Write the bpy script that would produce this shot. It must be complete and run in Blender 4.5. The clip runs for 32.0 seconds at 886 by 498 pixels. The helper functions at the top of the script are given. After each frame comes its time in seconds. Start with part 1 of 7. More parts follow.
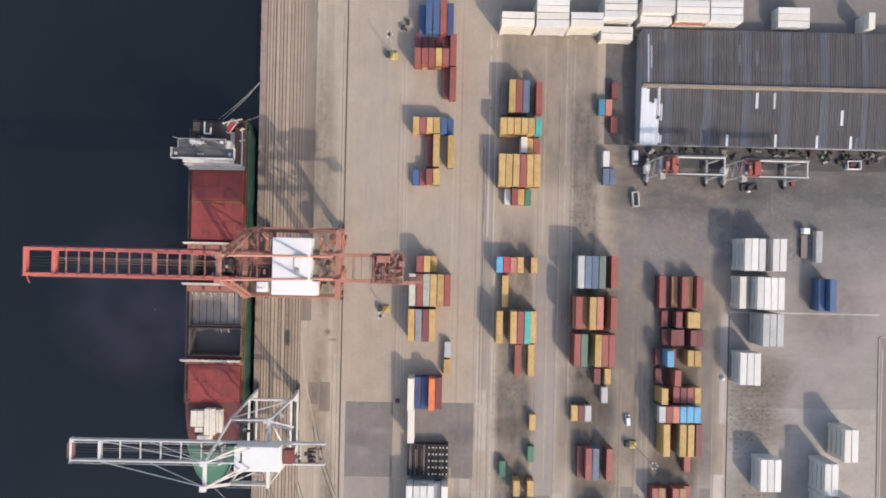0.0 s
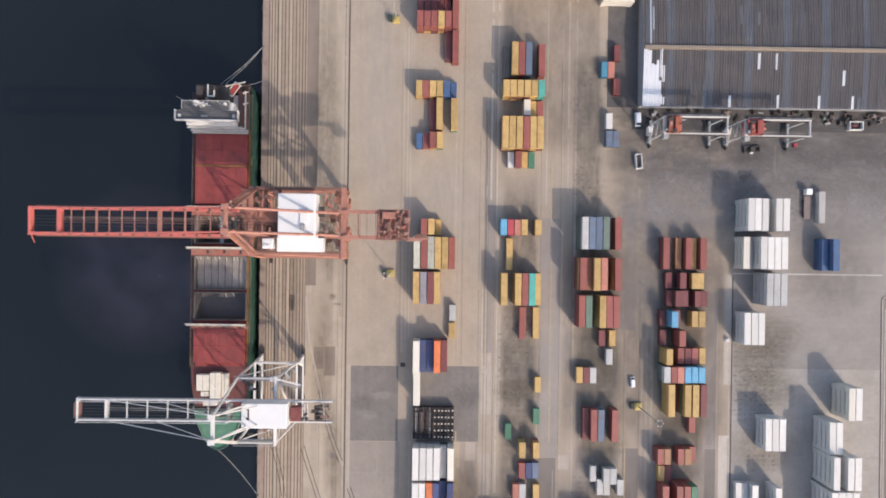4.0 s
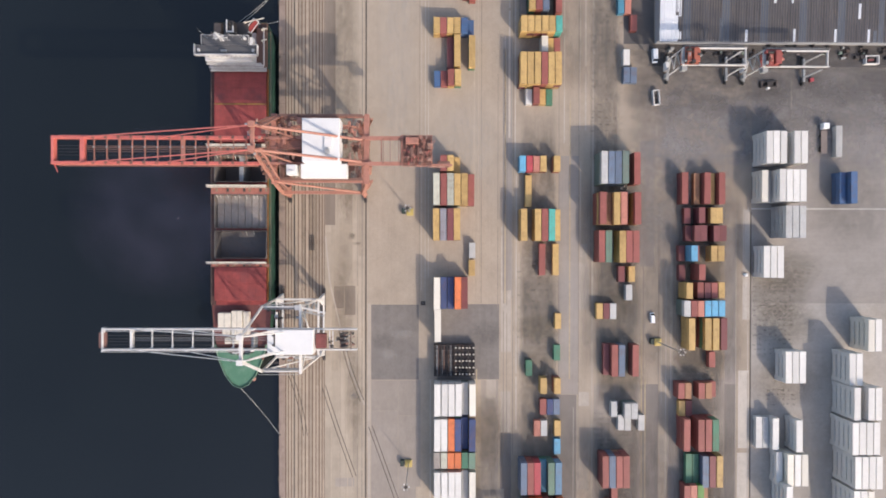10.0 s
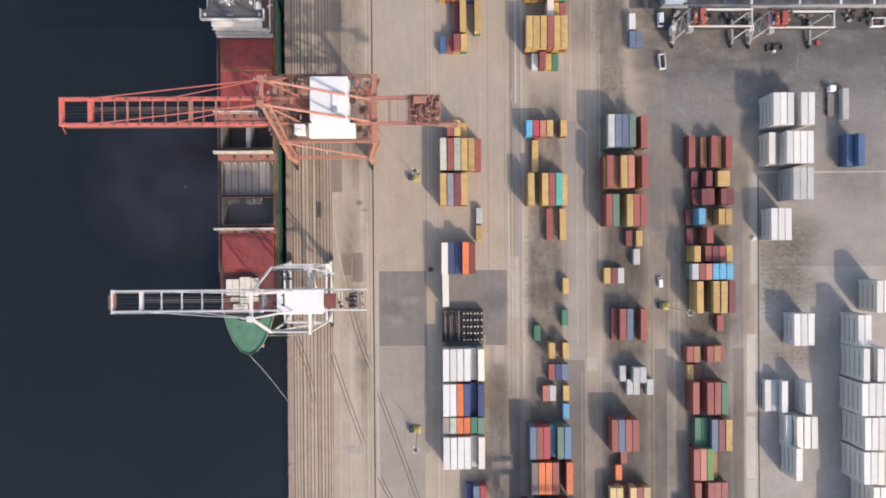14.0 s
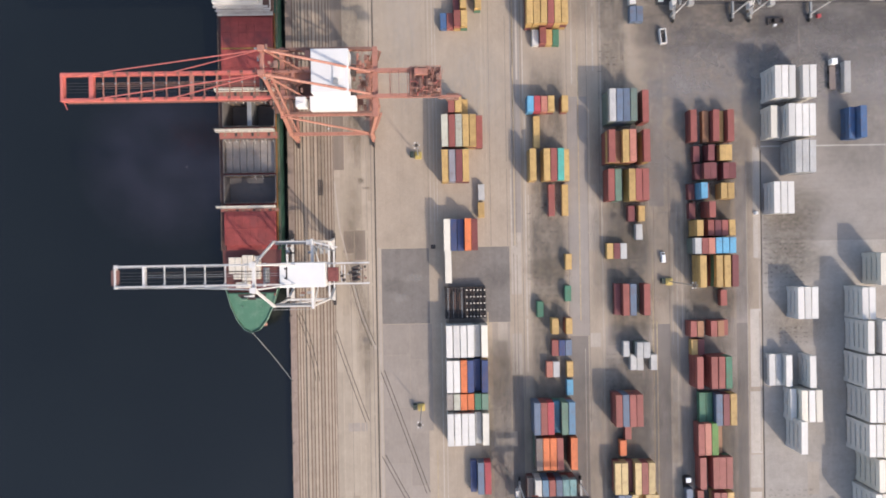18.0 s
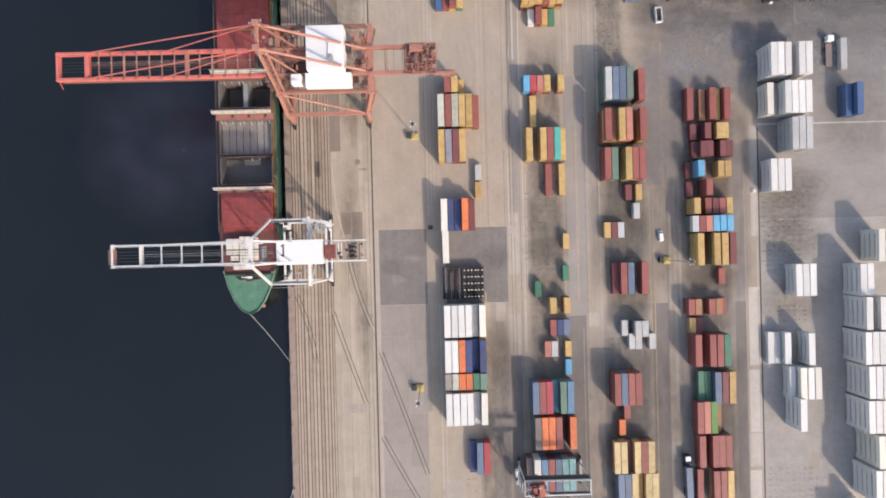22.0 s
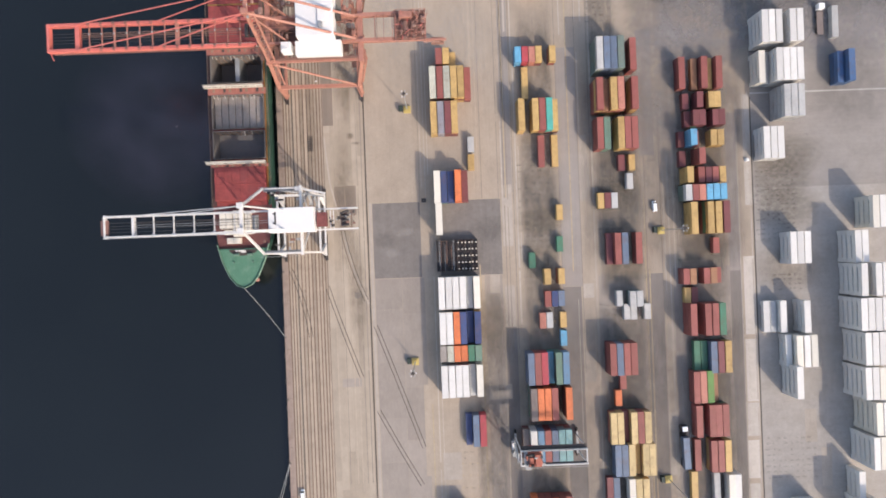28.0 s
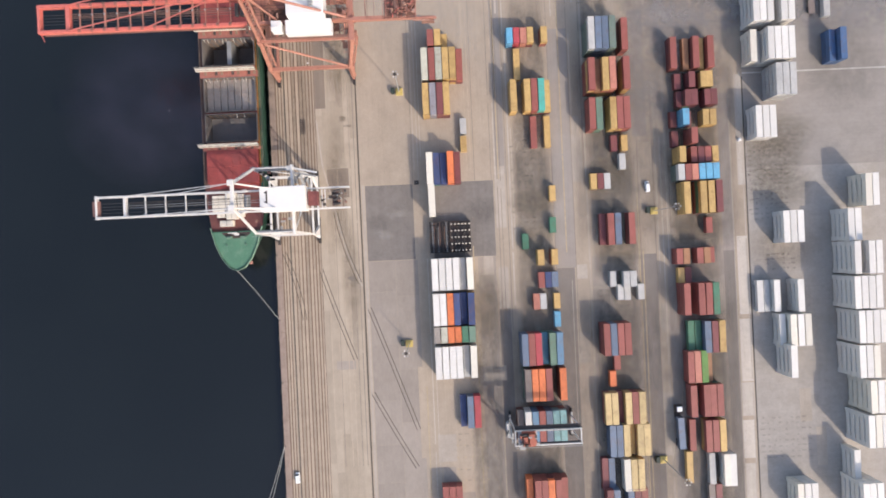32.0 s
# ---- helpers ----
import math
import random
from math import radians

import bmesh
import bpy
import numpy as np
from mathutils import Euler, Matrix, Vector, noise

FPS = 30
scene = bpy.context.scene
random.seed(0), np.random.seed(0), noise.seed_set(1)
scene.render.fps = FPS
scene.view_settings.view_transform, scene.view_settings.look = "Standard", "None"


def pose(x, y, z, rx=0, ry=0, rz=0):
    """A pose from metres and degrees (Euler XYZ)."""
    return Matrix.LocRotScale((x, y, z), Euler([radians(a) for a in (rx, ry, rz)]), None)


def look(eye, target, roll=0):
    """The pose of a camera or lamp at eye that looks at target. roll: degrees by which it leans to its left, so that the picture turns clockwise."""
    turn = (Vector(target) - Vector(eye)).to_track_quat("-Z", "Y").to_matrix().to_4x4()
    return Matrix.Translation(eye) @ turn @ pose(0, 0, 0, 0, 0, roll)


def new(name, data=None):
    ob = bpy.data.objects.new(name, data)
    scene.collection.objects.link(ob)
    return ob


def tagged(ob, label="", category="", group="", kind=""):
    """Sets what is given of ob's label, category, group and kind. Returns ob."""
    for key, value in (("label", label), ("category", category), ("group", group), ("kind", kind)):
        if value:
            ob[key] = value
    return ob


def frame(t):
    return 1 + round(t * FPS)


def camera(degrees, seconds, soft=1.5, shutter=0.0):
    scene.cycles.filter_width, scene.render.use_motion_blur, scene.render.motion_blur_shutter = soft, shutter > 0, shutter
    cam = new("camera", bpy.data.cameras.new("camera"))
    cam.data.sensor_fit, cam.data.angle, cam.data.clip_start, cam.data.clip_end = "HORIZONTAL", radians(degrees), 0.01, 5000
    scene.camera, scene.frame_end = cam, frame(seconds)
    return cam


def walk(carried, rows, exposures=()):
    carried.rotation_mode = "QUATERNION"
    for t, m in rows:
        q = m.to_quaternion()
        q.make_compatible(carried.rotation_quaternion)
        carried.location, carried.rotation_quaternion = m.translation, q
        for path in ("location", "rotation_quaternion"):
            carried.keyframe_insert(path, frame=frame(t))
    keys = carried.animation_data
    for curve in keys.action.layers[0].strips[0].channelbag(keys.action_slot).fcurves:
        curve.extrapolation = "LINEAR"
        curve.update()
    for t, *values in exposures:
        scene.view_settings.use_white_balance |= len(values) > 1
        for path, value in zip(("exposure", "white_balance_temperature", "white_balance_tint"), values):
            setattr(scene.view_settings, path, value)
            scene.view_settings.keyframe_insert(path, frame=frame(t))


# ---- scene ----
cam = camera(73.74, 32.0, soft=1.75)
EXPOSURE = 0.675
ROWS = [
    (0, -0, -0, 231.19, -0.073, -0.444, 1.238),
    (0.5, -0.05, -1.21, 231.21, -0.08, -0.46, 1.187),
    (1, -0.09, -2.7, 231.21, -0.091, -0.479, 1.132),
    (1.5, -0.19, -4.4, 231.24, -0.105, -0.501, 1.07),
    (2, -0.35, -6.14, 231.3, -0.118, -0.524, 1.003),
    (2.5, -0.67, -7.96, 231.33, -0.131, -0.546, 0.939),
    (3, -1.09, -9.96, 231.36, -0.145, -0.569, 0.879),
    (3.5, -1.56, -11.88, 231.4, -0.157, -0.597, 0.823),
    (5.5, -4.24, -19.91, 231.58, -0.214, -0.715, 0.61),
    (6, -5.05, -21.78, 231.59, -0.228, -0.741, 0.56),
    (6.5, -5.79, -23.48, 231.58, -0.239, -0.766, 0.516),
    (7, -6.52, -25.3, 231.63, -0.255, -0.788, 0.474),
    (7.5, -7.21, -27.12, 231.73, -0.27, -0.807, 0.425),
    (8, -8.03, -29.11, 231.7, -0.287, -0.817, 0.367),
    (8.5, -8.65, -31.04, 231.72, -0.301, -0.826, 0.303),
    (9, -9.22, -33.2, 231.75, -0.316, -0.83, 0.237),
    (9.5, -9.75, -35.24, 231.75, -0.326, -0.83, 0.17),
    (10, -10.27, -37.37, 231.83, -0.336, -0.827, 0.101),
    (10.5, -10.76, -39.32, 231.82, -0.344, -0.823, 0.03),
    (11, -11.21, -41.29, 231.78, -0.351, -0.817, -0.041),
    (11.5, -11.6, -43.03, 231.77, -0.355, -0.81, -0.107),
    (12, -11.99, -44.71, 231.81, -0.357, -0.801, -0.165),
    (12.5, -12.22, -46.25, 231.76, -0.36, -0.793, -0.22),
    (13, -12.49, -47.74, 231.74, -0.362, -0.782, -0.276),
    (13.5, -12.71, -49.13, 231.77, -0.364, -0.771, -0.339),
    (14, -12.88, -50.51, 231.82, -0.366, -0.759, -0.405),
    (14.5, -13.09, -51.79, 231.77, -0.367, -0.744, -0.473),
    (16.5, -13.33, -56.41, 231.8, -0.36, -0.673, -0.763),
    (17, -13.35, -57.51, 231.75, -0.354, -0.654, -0.835),
    (17.5, -13.33, -58.48, 231.71, -0.342, -0.637, -0.898),
    (18, -13.31, -59.59, 231.7, -0.331, -0.619, -0.951),
    (18.5, -13.28, -60.56, 231.7, -0.319, -0.601, -1),
    (19, -13.16, -61.63, 231.68, -0.311, -0.585, -1.044),
    (19.5, -13.04, -62.58, 231.64, -0.302, -0.57, -1.087),
    (20, -12.89, -63.56, 231.63, -0.296, -0.557, -1.137),
    (20.5, -12.72, -64.46, 231.67, -0.29, -0.543, -1.203),
    (21, -12.48, -65.45, 231.65, -0.282, -0.53, -1.279),
    (21.5, -12.22, -66.51, 231.66, -0.271, -0.516, -1.357),
    (22, -11.98, -67.52, 231.68, -0.253, -0.501, -1.435),
    (22.5, -11.73, -68.45, 231.69, -0.23, -0.489, -1.51),
    (23, -11.51, -69.44, 231.64, -0.205, -0.48, -1.58),
    (23.5, -11.35, -70.42, 231.59, -0.178, -0.472, -1.649),
    (24, -11.16, -71.52, 231.61, -0.152, -0.463, -1.719),
    (24.5, -10.93, -72.48, 231.56, -0.123, -0.453, -1.792),
    (25, -10.72, -73.6, 231.57, -0.097, -0.442, -1.864),
    (25.5, -10.54, -74.59, 231.62, -0.069, -0.428, -1.924),
    (27.5, -9.64, -78.49, 231.62, 0.04, -0.379, -2.113),
    (28, -9.37, -79.52, 231.62, 0.062, -0.368, -2.153),
    (28.5, -9.1, -80.47, 231.64, 0.081, -0.356, -2.198),
    (29, -8.79, -81.4, 231.63, 0.096, -0.347, -2.253),
    (29.5, -8.51, -82.34, 231.7, 0.108, -0.341, -2.31),
    (30, -8.19, -83.3, 231.74, 0.116, -0.337, -2.368),
    (30.5, -7.88, -84.25, 231.75, 0.122, -0.333, -2.421),
    (31, -7.6, -85.22, 231.77, 0.126, -0.329, -2.47),
    (31.5, -7.27, -86.07, 231.75, 0.132, -0.325, -2.522),
    (32, -6.84, -87, 231.66, 0.136, -0.321, -2.579),
]
walk(cam, [(t, pose(x, y, z, rx, ry, rz)) for t, x, y, z, rx, ry, rz in ROWS], exposures=[(0.0, EXPOSURE - 0.06, 6900, 14), (12.0, EXPOSURE - 0.02, 6900, 14), (32.0, EXPOSURE + 0.05, 6900, 14)])

# ---- daylight ----
SUN_ELEVATION, SUN_FROM = 34.4, (0.63, -0.777)
world = bpy.data.worlds.new("sky")
scene.world = world
world.use_nodes = True
sky = world.node_tree.nodes.new("ShaderNodeTexSky")
sky.sky_type, sky.sun_disc = "NISHITA", False
sky.sun_elevation = radians(SUN_ELEVATION)
sky.sun_rotation = math.atan2(SUN_FROM[0], SUN_FROM[1])
sky.air_density, sky.dust_density, sky.ozone_density = 1.0, 2.0, 1.0
world.node_tree.links.new(sky.outputs[0], world.node_tree.nodes["Background"].inputs[0])
world.node_tree.nodes["Background"].inputs[1].default_value = 0.185
sun = new("sun", bpy.data.lights.new("sun", "SUN"))
sun.data.energy, sun.data.angle, sun.data.color = 1.95, radians(0.8), (1.0, 0.93, 0.84)
reach = 1.0 / math.tan(radians(SUN_ELEVATION))
sun.matrix_world = look((SUN_FROM[0] * reach * 300, SUN_FROM[1] * reach * 300, 300 * math.hypot(*SUN_FROM)), (0, 0, 0))


# ---- materials ----
def surface(name, rgb, rough=0.7, metal=0.0, mottle=0.18, size=3.0, grain=0.08, streak=None, tone=0.0, dirt=None, dirt_amount=0.4, dirt_size=0.5, bump=0.2, bump_size=8.0, island=0.0, spec=0.4):
    """A worn surface: large mottling, fine grain, optional streaks along an axis, dirt patches and a tone that differs from piece to piece."""
    m = bpy.data.materials.new(name)
    m.use_nodes = True
    nt = m.node_tree
    bsdf = nt.nodes["Principled BSDF"]

    def node(kind, **values):
        n = nt.nodes.new(kind)
        for key, value in values.items():
            n.inputs[key].default_value = value
        return n

    def math_node(op, a, b):
        n = nt.nodes.new("ShaderNodeMath")
        n.operation = op
        for k, v in ((0, a), (1, b)):
            if isinstance(v, (int, float)):
                n.inputs[k].default_value = v
            else:
                nt.links.new(v, n.inputs[k])
        return n.outputs[0]

    place = nt.nodes.new("ShaderNodeNewGeometry").outputs["Position"]

    def cloud(scale, detail=4.0, stretch=None, rough_=0.6):
        vec = place
        if stretch:
            mul = nt.nodes.new("ShaderNodeVectorMath")
            mul.operation = "MULTIPLY"
            mul.inputs[1].default_value = stretch
            nt.links.new(place, mul.inputs[0])
            vec = mul.outputs[0]
        n = node("ShaderNodeTexNoise", Scale=scale, Detail=detail, Roughness=rough_)
        nt.links.new(vec, n.inputs["Vector"])
        return n.outputs["Fac"]

    value = math_node("ADD", 1.0, math_node("MULTIPLY", math_node("SUBTRACT", cloud(1.0 / size), 0.5), 2.4 * mottle))
    value = math_node("ADD", value, math_node("MULTIPLY", math_node("SUBTRACT", cloud(2.2, 6.0), 0.5), 2.4 * grain))
    for amount, stretch in ([] if not streak else streak if isinstance(streak, list) else [streak]):
        value = math_node("ADD", value, math_node("MULTIPLY", math_node("SUBTRACT", cloud(1.0, 5.0, stretch), 0.5), 2.4 * amount))
    if tone:
        one = nt.nodes.new("ShaderNodeObjectInfo").outputs["Random"]
        value = math_node("ADD", value, math_node("MULTIPLY", math_node("SUBTRACT", one, 0.5), 2 * tone))
    if island:
        one = nt.nodes.new("ShaderNodeNewGeometry").outputs["Random Per Island"]
        value = math_node("ADD", value, math_node("MULTIPLY", math_node("SUBTRACT", one, 0.5), 2 * island))
    hue = nt.nodes.new("ShaderNodeVectorMath")
    hue.operation = "SCALE"
    hue.inputs[0].default_value = rgb
    nt.links.new(value, hue.inputs["Scale"])
    colour = hue.outputs[0]
    if dirt:
        ramp = nt.nodes.new("ShaderNodeMapRange")
        ramp.inputs["From Min"].default_value, ramp.inputs["From Max"].default_value = 0.5, 0.75
        ramp.inputs["To Max"].default_value = dirt_amount
        nt.links.new(cloud(dirt_size, 6.0, None, 0.7), ramp.inputs["Value"])
        mix = nt.nodes.new("ShaderNodeMix")
        mix.data_type = "RGBA"
        nt.links.new(ramp.outputs[0], mix.inputs["Factor"])
        nt.links.new(colour, mix.inputs[6])
        mix.inputs[7].default_value = (*dirt, 1)
        colour = mix.outputs[2]
    nt.links.new(colour, bsdf.inputs["Base Color"])
    bsdf.inputs["Roughness"].default_value, bsdf.inputs["Metallic"].default_value = rough, metal
    bsdf.inputs["Specular IOR Level"].default_value = spec
    if bump:
        b = node("ShaderNodeBump", Strength=bump, Distance=0.05)
        nt.links.new(cloud(bump_size, 4.0), b.inputs["Height"])
        nt.links.new(b.outputs[0], bsdf.inputs["Normal"])
    return m


RUST = (0.16, 0.07, 0.035)
PAINTS = {
    "r": ("brick red", (0.27, 0.085, 0.07)), "m": ("dark maroon", (0.17, 0.055, 0.055)), "y": ("ochre yellow", (0.47, 0.305, 0.118)),
    "o": ("bright orange", (0.62, 0.17, 0.065)), "b": ("mid blue", (0.058, 0.112, 0.215)), "n": ("navy blue", (0.045, 0.065, 0.15)),
    "g": ("dark green", (0.062, 0.17, 0.105)), "t": ("turquoise", (0.075, 0.34, 0.28)), "w": ("white", (0.595, 0.568, 0.525)),
    "c": ("cream white", (0.64, 0.59, 0.50)), "s": ("pale grey", (0.40, 0.39, 0.37)), "f": ("dark grey green", (0.14, 0.18, 0.15)), "a": ("lime green", (0.12, 0.25, 0.065)), "k": ("sky blue", (0.11, 0.31, 0.45)),
    "p": ("faded salmon", (0.45, 0.18, 0.13)), "l": ("slate blue", (0.12, 0.155, 0.21)), "d": ("grey brown", (0.20, 0.16, 0.14)),
    "q": ("bright blue", (0.05, 0.20, 0.38)), "h": ("grey lilac", (0.25, 0.235, 0.25)), "v": ("tan grey", (0.27, 0.235, 0.205)), "e": ("pale olive", (0.42, 0.41, 0.33)), "u": ("rusty brown", (0.30, 0.15, 0.08)), "x": ("crimson red", (0.38, 0.06, 0.07)),
    "i": ("steel blue", (0.125, 0.225, 0.32)), "j": ("faded green", (0.13, 0.205, 0.15)), "z": ("pale teal", (0.19, 0.33, 0.32)), "T": ("teal blue", (0.06, 0.20, 0.27)), "Y": ("sand yellow", (0.49, 0.36, 0.175)),
}
PAINT = {k: surface("paint_" + label.replace(" ", "_"), rgb, rough=0.55, mottle=0.18 if k not in "wc" else 0.06, size=4.0, grain=0.18 if k not in "wc" else 0.06, streak=[(0.12 if k not in "wc" else 0.05, (0.5, 0.08, 0.5)), (0.14 if k not in "wc" else 0.05, (1.2, 0.5, 0.5))], tone=0.14 if k not in "wc" else 0.11, island=0.04,
                    dirt=RUST if k not in "wcs" else (0.46, 0.41, 0.35), dirt_amount=0.45 if k not in "wc" else 0.3, dirt_size=0.45, bump=0.15) for k, (label, rgb) in PAINTS.items()}
CONCRETE = surface("yard_concrete", (0.345, 0.282, 0.218), rough=0.9, mottle=0.12, size=16.0, grain=0.20, streak=[(0.08, (0.30, 0.010, 1.0)), (0.08, (1.6, 0.02, 1.0)), (0.10, (0.16, 0.10, 1.0)), (0.10, (0.7, 0.5, 1.0))], dirt=(0.235, 0.192, 0.148), dirt_amount=0.45, dirt_size=0.05, bump=0.3, bump_size=3.0)
SLAB = surface("grey_concrete_slab", (0.284, 0.242, 0.205), rough=0.92, mottle=0.10, size=9.0, grain=0.12, streak=[(0.06, (0.4, 0.03, 1.0)), (0.10, (0.3, 0.14, 1.0)), (0.10, (0.9, 0.4, 1.0))], tone=0.07, dirt=(0.235, 0.205, 0.178), dirt_amount=0.4, dirt_size=0.1)
BROWN_LANE = surface("brown_stained_lane", (0.215, 0.172, 0.138), rough=0.95, mottle=0.16, size=8.0, grain=0.1, streak=(0.2, (0.8, 0.02, 1.0)))
GREY_YARD = surface("grey_yard_paving", (0.262, 0.234, 0.208), rough=0.92, mottle=0.12, size=20.0, grain=0.12, streak=[(0.07, (0.02, 0.25, 1.0)), (0.06, (0.02, 1.2, 1.0)), (0.10, (0.16, 0.22, 1.0)), (0.10, (0.5, 0.6, 1.0))], dirt=(0.185, 0.168, 0.15), dirt_amount=0.45, dirt_size=0.06, bump=0.3, bump_size=3.0)
ASPHALT = surface("worn_asphalt", (0.176, 0.156, 0.14), rough=0.95, mottle=0.18, size=9.0, grain=0.18, streak=[(0.14, (0.5, 0.06, 1.0)), (0.14, (0.7, 0.7, 1.0))], dirt=(0.24, 0.22, 0.20), dirt_amount=0.35, dirt_size=0.25, bump=0.3)
PALE_STRIP = surface("pale_concrete_strip", (0.368, 0.316, 0.262), rough=0.9, mottle=0.14, size=7.0, grain=0.16, streak=[(0.08, (0.8, 0.05, 1.0)), (0.10, (0.5, 0.5, 1.0))], tone=0.09, dirt=(0.28, 0.24, 0.20), dirt_amount=0.5, dirt_size=0.2)
APRON_STRIP = surface("apron_strip_concrete", (0.325, 0.258, 0.193), rough=0.92, mottle=0.12, size=7.0, grain=0.14, streak=[(0.14, (1.6, 0.03, 1.0)), (0.14, (4.0, 0.05, 1.0)), (0.10, (0.7, 0.4, 1.0))], tone=0.14, dirt=(0.18, 0.14, 0.11), dirt_amount=0.5, dirt_size=0.16)
APRON = surface("apron_concrete", (0.352, 0.290, 0.222), rough=0.92, mottle=0.10, size=9.0, grain=0.14, streak=[(0.08, (0.8, 0.012, 1.0)), (0.10, (2.4, 0.025, 1.0)), (0.10, (0.5, 0.25, 1.0))], tone=0.1, dirt=(0.22, 0.18, 0.14), dirt_amount=0.4, dirt_size=0.12)
SERVICE_SLAB = surface("service_slab_concrete", (0.350, 0.290, 0.224), rough=0.92, mottle=0.10, size=6.0, grain=0.16, streak=[(0.08, (2.4, 0.03, 1.0)), (0.10, (0.6, 0.3, 1.0))], tone=0.12, dirt=(0.24, 0.20, 0.155), dirt_amount=0.4, dirt_size=0.14)
WORN_LANE = surface("tyre_polished_lane", (0.272, 0.238, 0.210), rough=0.9, mottle=0.10, size=12.0, grain=0.12, streak=[(0.12, (0.5, 0.012, 1.0)), (0.10, (1.8, 0.02, 1.0)), (0.10, (0.3, 0.16, 1.0))], tone=0.04, dirt=(0.20, 0.178, 0.158), dirt_amount=0.45, dirt_size=0.08, bump=0.3, bump_size=3.0)
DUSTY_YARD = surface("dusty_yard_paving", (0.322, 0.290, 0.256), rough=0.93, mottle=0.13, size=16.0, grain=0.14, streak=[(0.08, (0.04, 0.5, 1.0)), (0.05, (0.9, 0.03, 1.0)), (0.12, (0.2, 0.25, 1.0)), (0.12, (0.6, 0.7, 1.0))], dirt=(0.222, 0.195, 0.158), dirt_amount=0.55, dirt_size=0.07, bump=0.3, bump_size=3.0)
DARK_LANE = surface("tyre_darkened_lane", (0.196, 0.170, 0.150), rough=0.9, mottle=0.10, size=12.0, grain=0.14, streak=[(0.12, (0.5, 0.012, 1.0)), (0.10, (1.8, 0.02, 1.0)), (0.12, (0.3, 0.16, 1.0))], dirt=(0.17, 0.15, 0.13), dirt_amount=0.45, dirt_size=0.08, bump=0.3, bump_size=3.0)
DARK_ASPHALT = surface("dark_asphalt", (0.108, 0.098, 0.092), rough=0.9, mottle=0.2, size=7.0, grain=0.16, streak=(0.16, (0.3, 0.3, 1.0)), dirt=(0.19, 0.17, 0.15), dirt_amount=0.5, dirt_size=0.2, bump=0.3)
RUSTY_JOINT = surface("rusty_joint", (0.11, 0.068, 0.05), rough=0.95, mottle=0.25, size=2.0)
EDGE_BROWN = surface("quay_edge_concrete", (0.27, 0.205, 0.165), rough=0.92, mottle=0.2, size=5.0, grain=0.14, streak=[(0.2, (1.4, 0.03, 1.0)), (0.14, (0.6, 0.3, 1.0))], dirt=(0.14, 0.09, 0.065), dirt_amount=0.6, dirt_size=0.25)
DARK_JOINT = surface("dark_joint", (0.06, 0.052, 0.045), rough=0.95, mottle=0.25, size=2.0)
RAIL_STEEL = surface("rail_steel", (0.20, 0.16, 0.13), rough=0.45, metal=0.8, mottle=0.2)
LINE_PAINT = surface("road_paint", (0.405, 0.352, 0.292), rough=0.85, mottle=0.2, size=1.5, grain=0.2, tone=0.10, dirt=(0.32, 0.27, 0.215), dirt_amount=0.8, dirt_size=0.25)
KERB_PALE = surface("bleached_concrete", (0.44, 0.39, 0.335), rough=0.9, mottle=0.14, size=5.0, grain=0.18, streak=[(0.10, (0.8, 0.05, 1.0)), (0.12, (0.5, 0.5, 1.0))], tone=0.09, dirt=(0.30, 0.26, 0.22), dirt_amount=0.5, dirt_size=0.2)
TYRE_LINE = surface("tyre_line", (0.225, 0.186, 0.150), rough=0.9, mottle=0.25, size=3.0, grain=0.2, tone=0.10)
PEACH_LINE = surface("faint_line", (0.385, 0.315, 0.24), rough=0.9, mottle=0.2, size=3.0, grain=0.2, tone=0.06)
YELLOW_LINE = surface("yellow_road_paint", (0.375, 0.295, 0.19), rough=0.85, mottle=0.3, size=1.5, grain=0.25, dirt=(0.34, 0.29, 0.23), dirt_amount=0.8, dirt_size=0.6)
CRANE_RED = surface("faded_crane_red", (0.36, 0.163, 0.118), rough=0.55, mottle=0.22, size=3.0, grain=0.16, dirt=(0.20, 0.095, 0.065), dirt_amount=0.7, dirt_size=0.45, island=0.10)
BOOM_RED = surface("boom_salmon_red", (0.56, 0.15, 0.12), rough=0.5, mottle=0.16, size=3.0, grain=0.14, dirt=(0.30, 0.10, 0.075), dirt_amount=0.6, dirt_size=0.4, island=0.08)
CRANE_WHITE = surface("crane_white", (0.60, 0.58, 0.55), rough=0.5, mottle=0.10, size=4.0, grain=0.08, dirt=(0.33, 0.25, 0.19), dirt_amount=0.45, dirt_size=0.5)
HOUSE_WHITE = surface("machinery_house_white", (0.66, 0.645, 0.62), rough=0.5, mottle=0.05, size=4.0, grain=0.04)
CRANE_GREY = surface("galvanised_grey", (0.32, 0.32, 0.31), rough=0.55, metal=0.3, mottle=0.15)
DARK_STEEL = surface("dark_steel", (0.07, 0.06, 0.055), rough=0.6, metal=0.4, mottle=0.25)
BLACK_RUBBER = surface("black_rubber", (0.025, 0.025, 0.025), rough=0.9)
MACHINE_ORANGE = surface("machine_orange", (0.36, 0.105, 0.065), rough=0.5, mottle=0.25, size=2.0, dirt=RUST, dirt_amount=0.5)
DECK_RED = surface("hatch_red_oxide", (0.25, 0.05, 0.044), rough=0.7, mottle=0.4, size=5.0, grain=0.18, streak=[(0.2, (0.5, 0.1, 1.0)), (0.16, (0.12, 0.6, 1.0))], dirt=(0.105, 0.04, 0.04), dirt_amount=0.8, dirt_size=0.14)
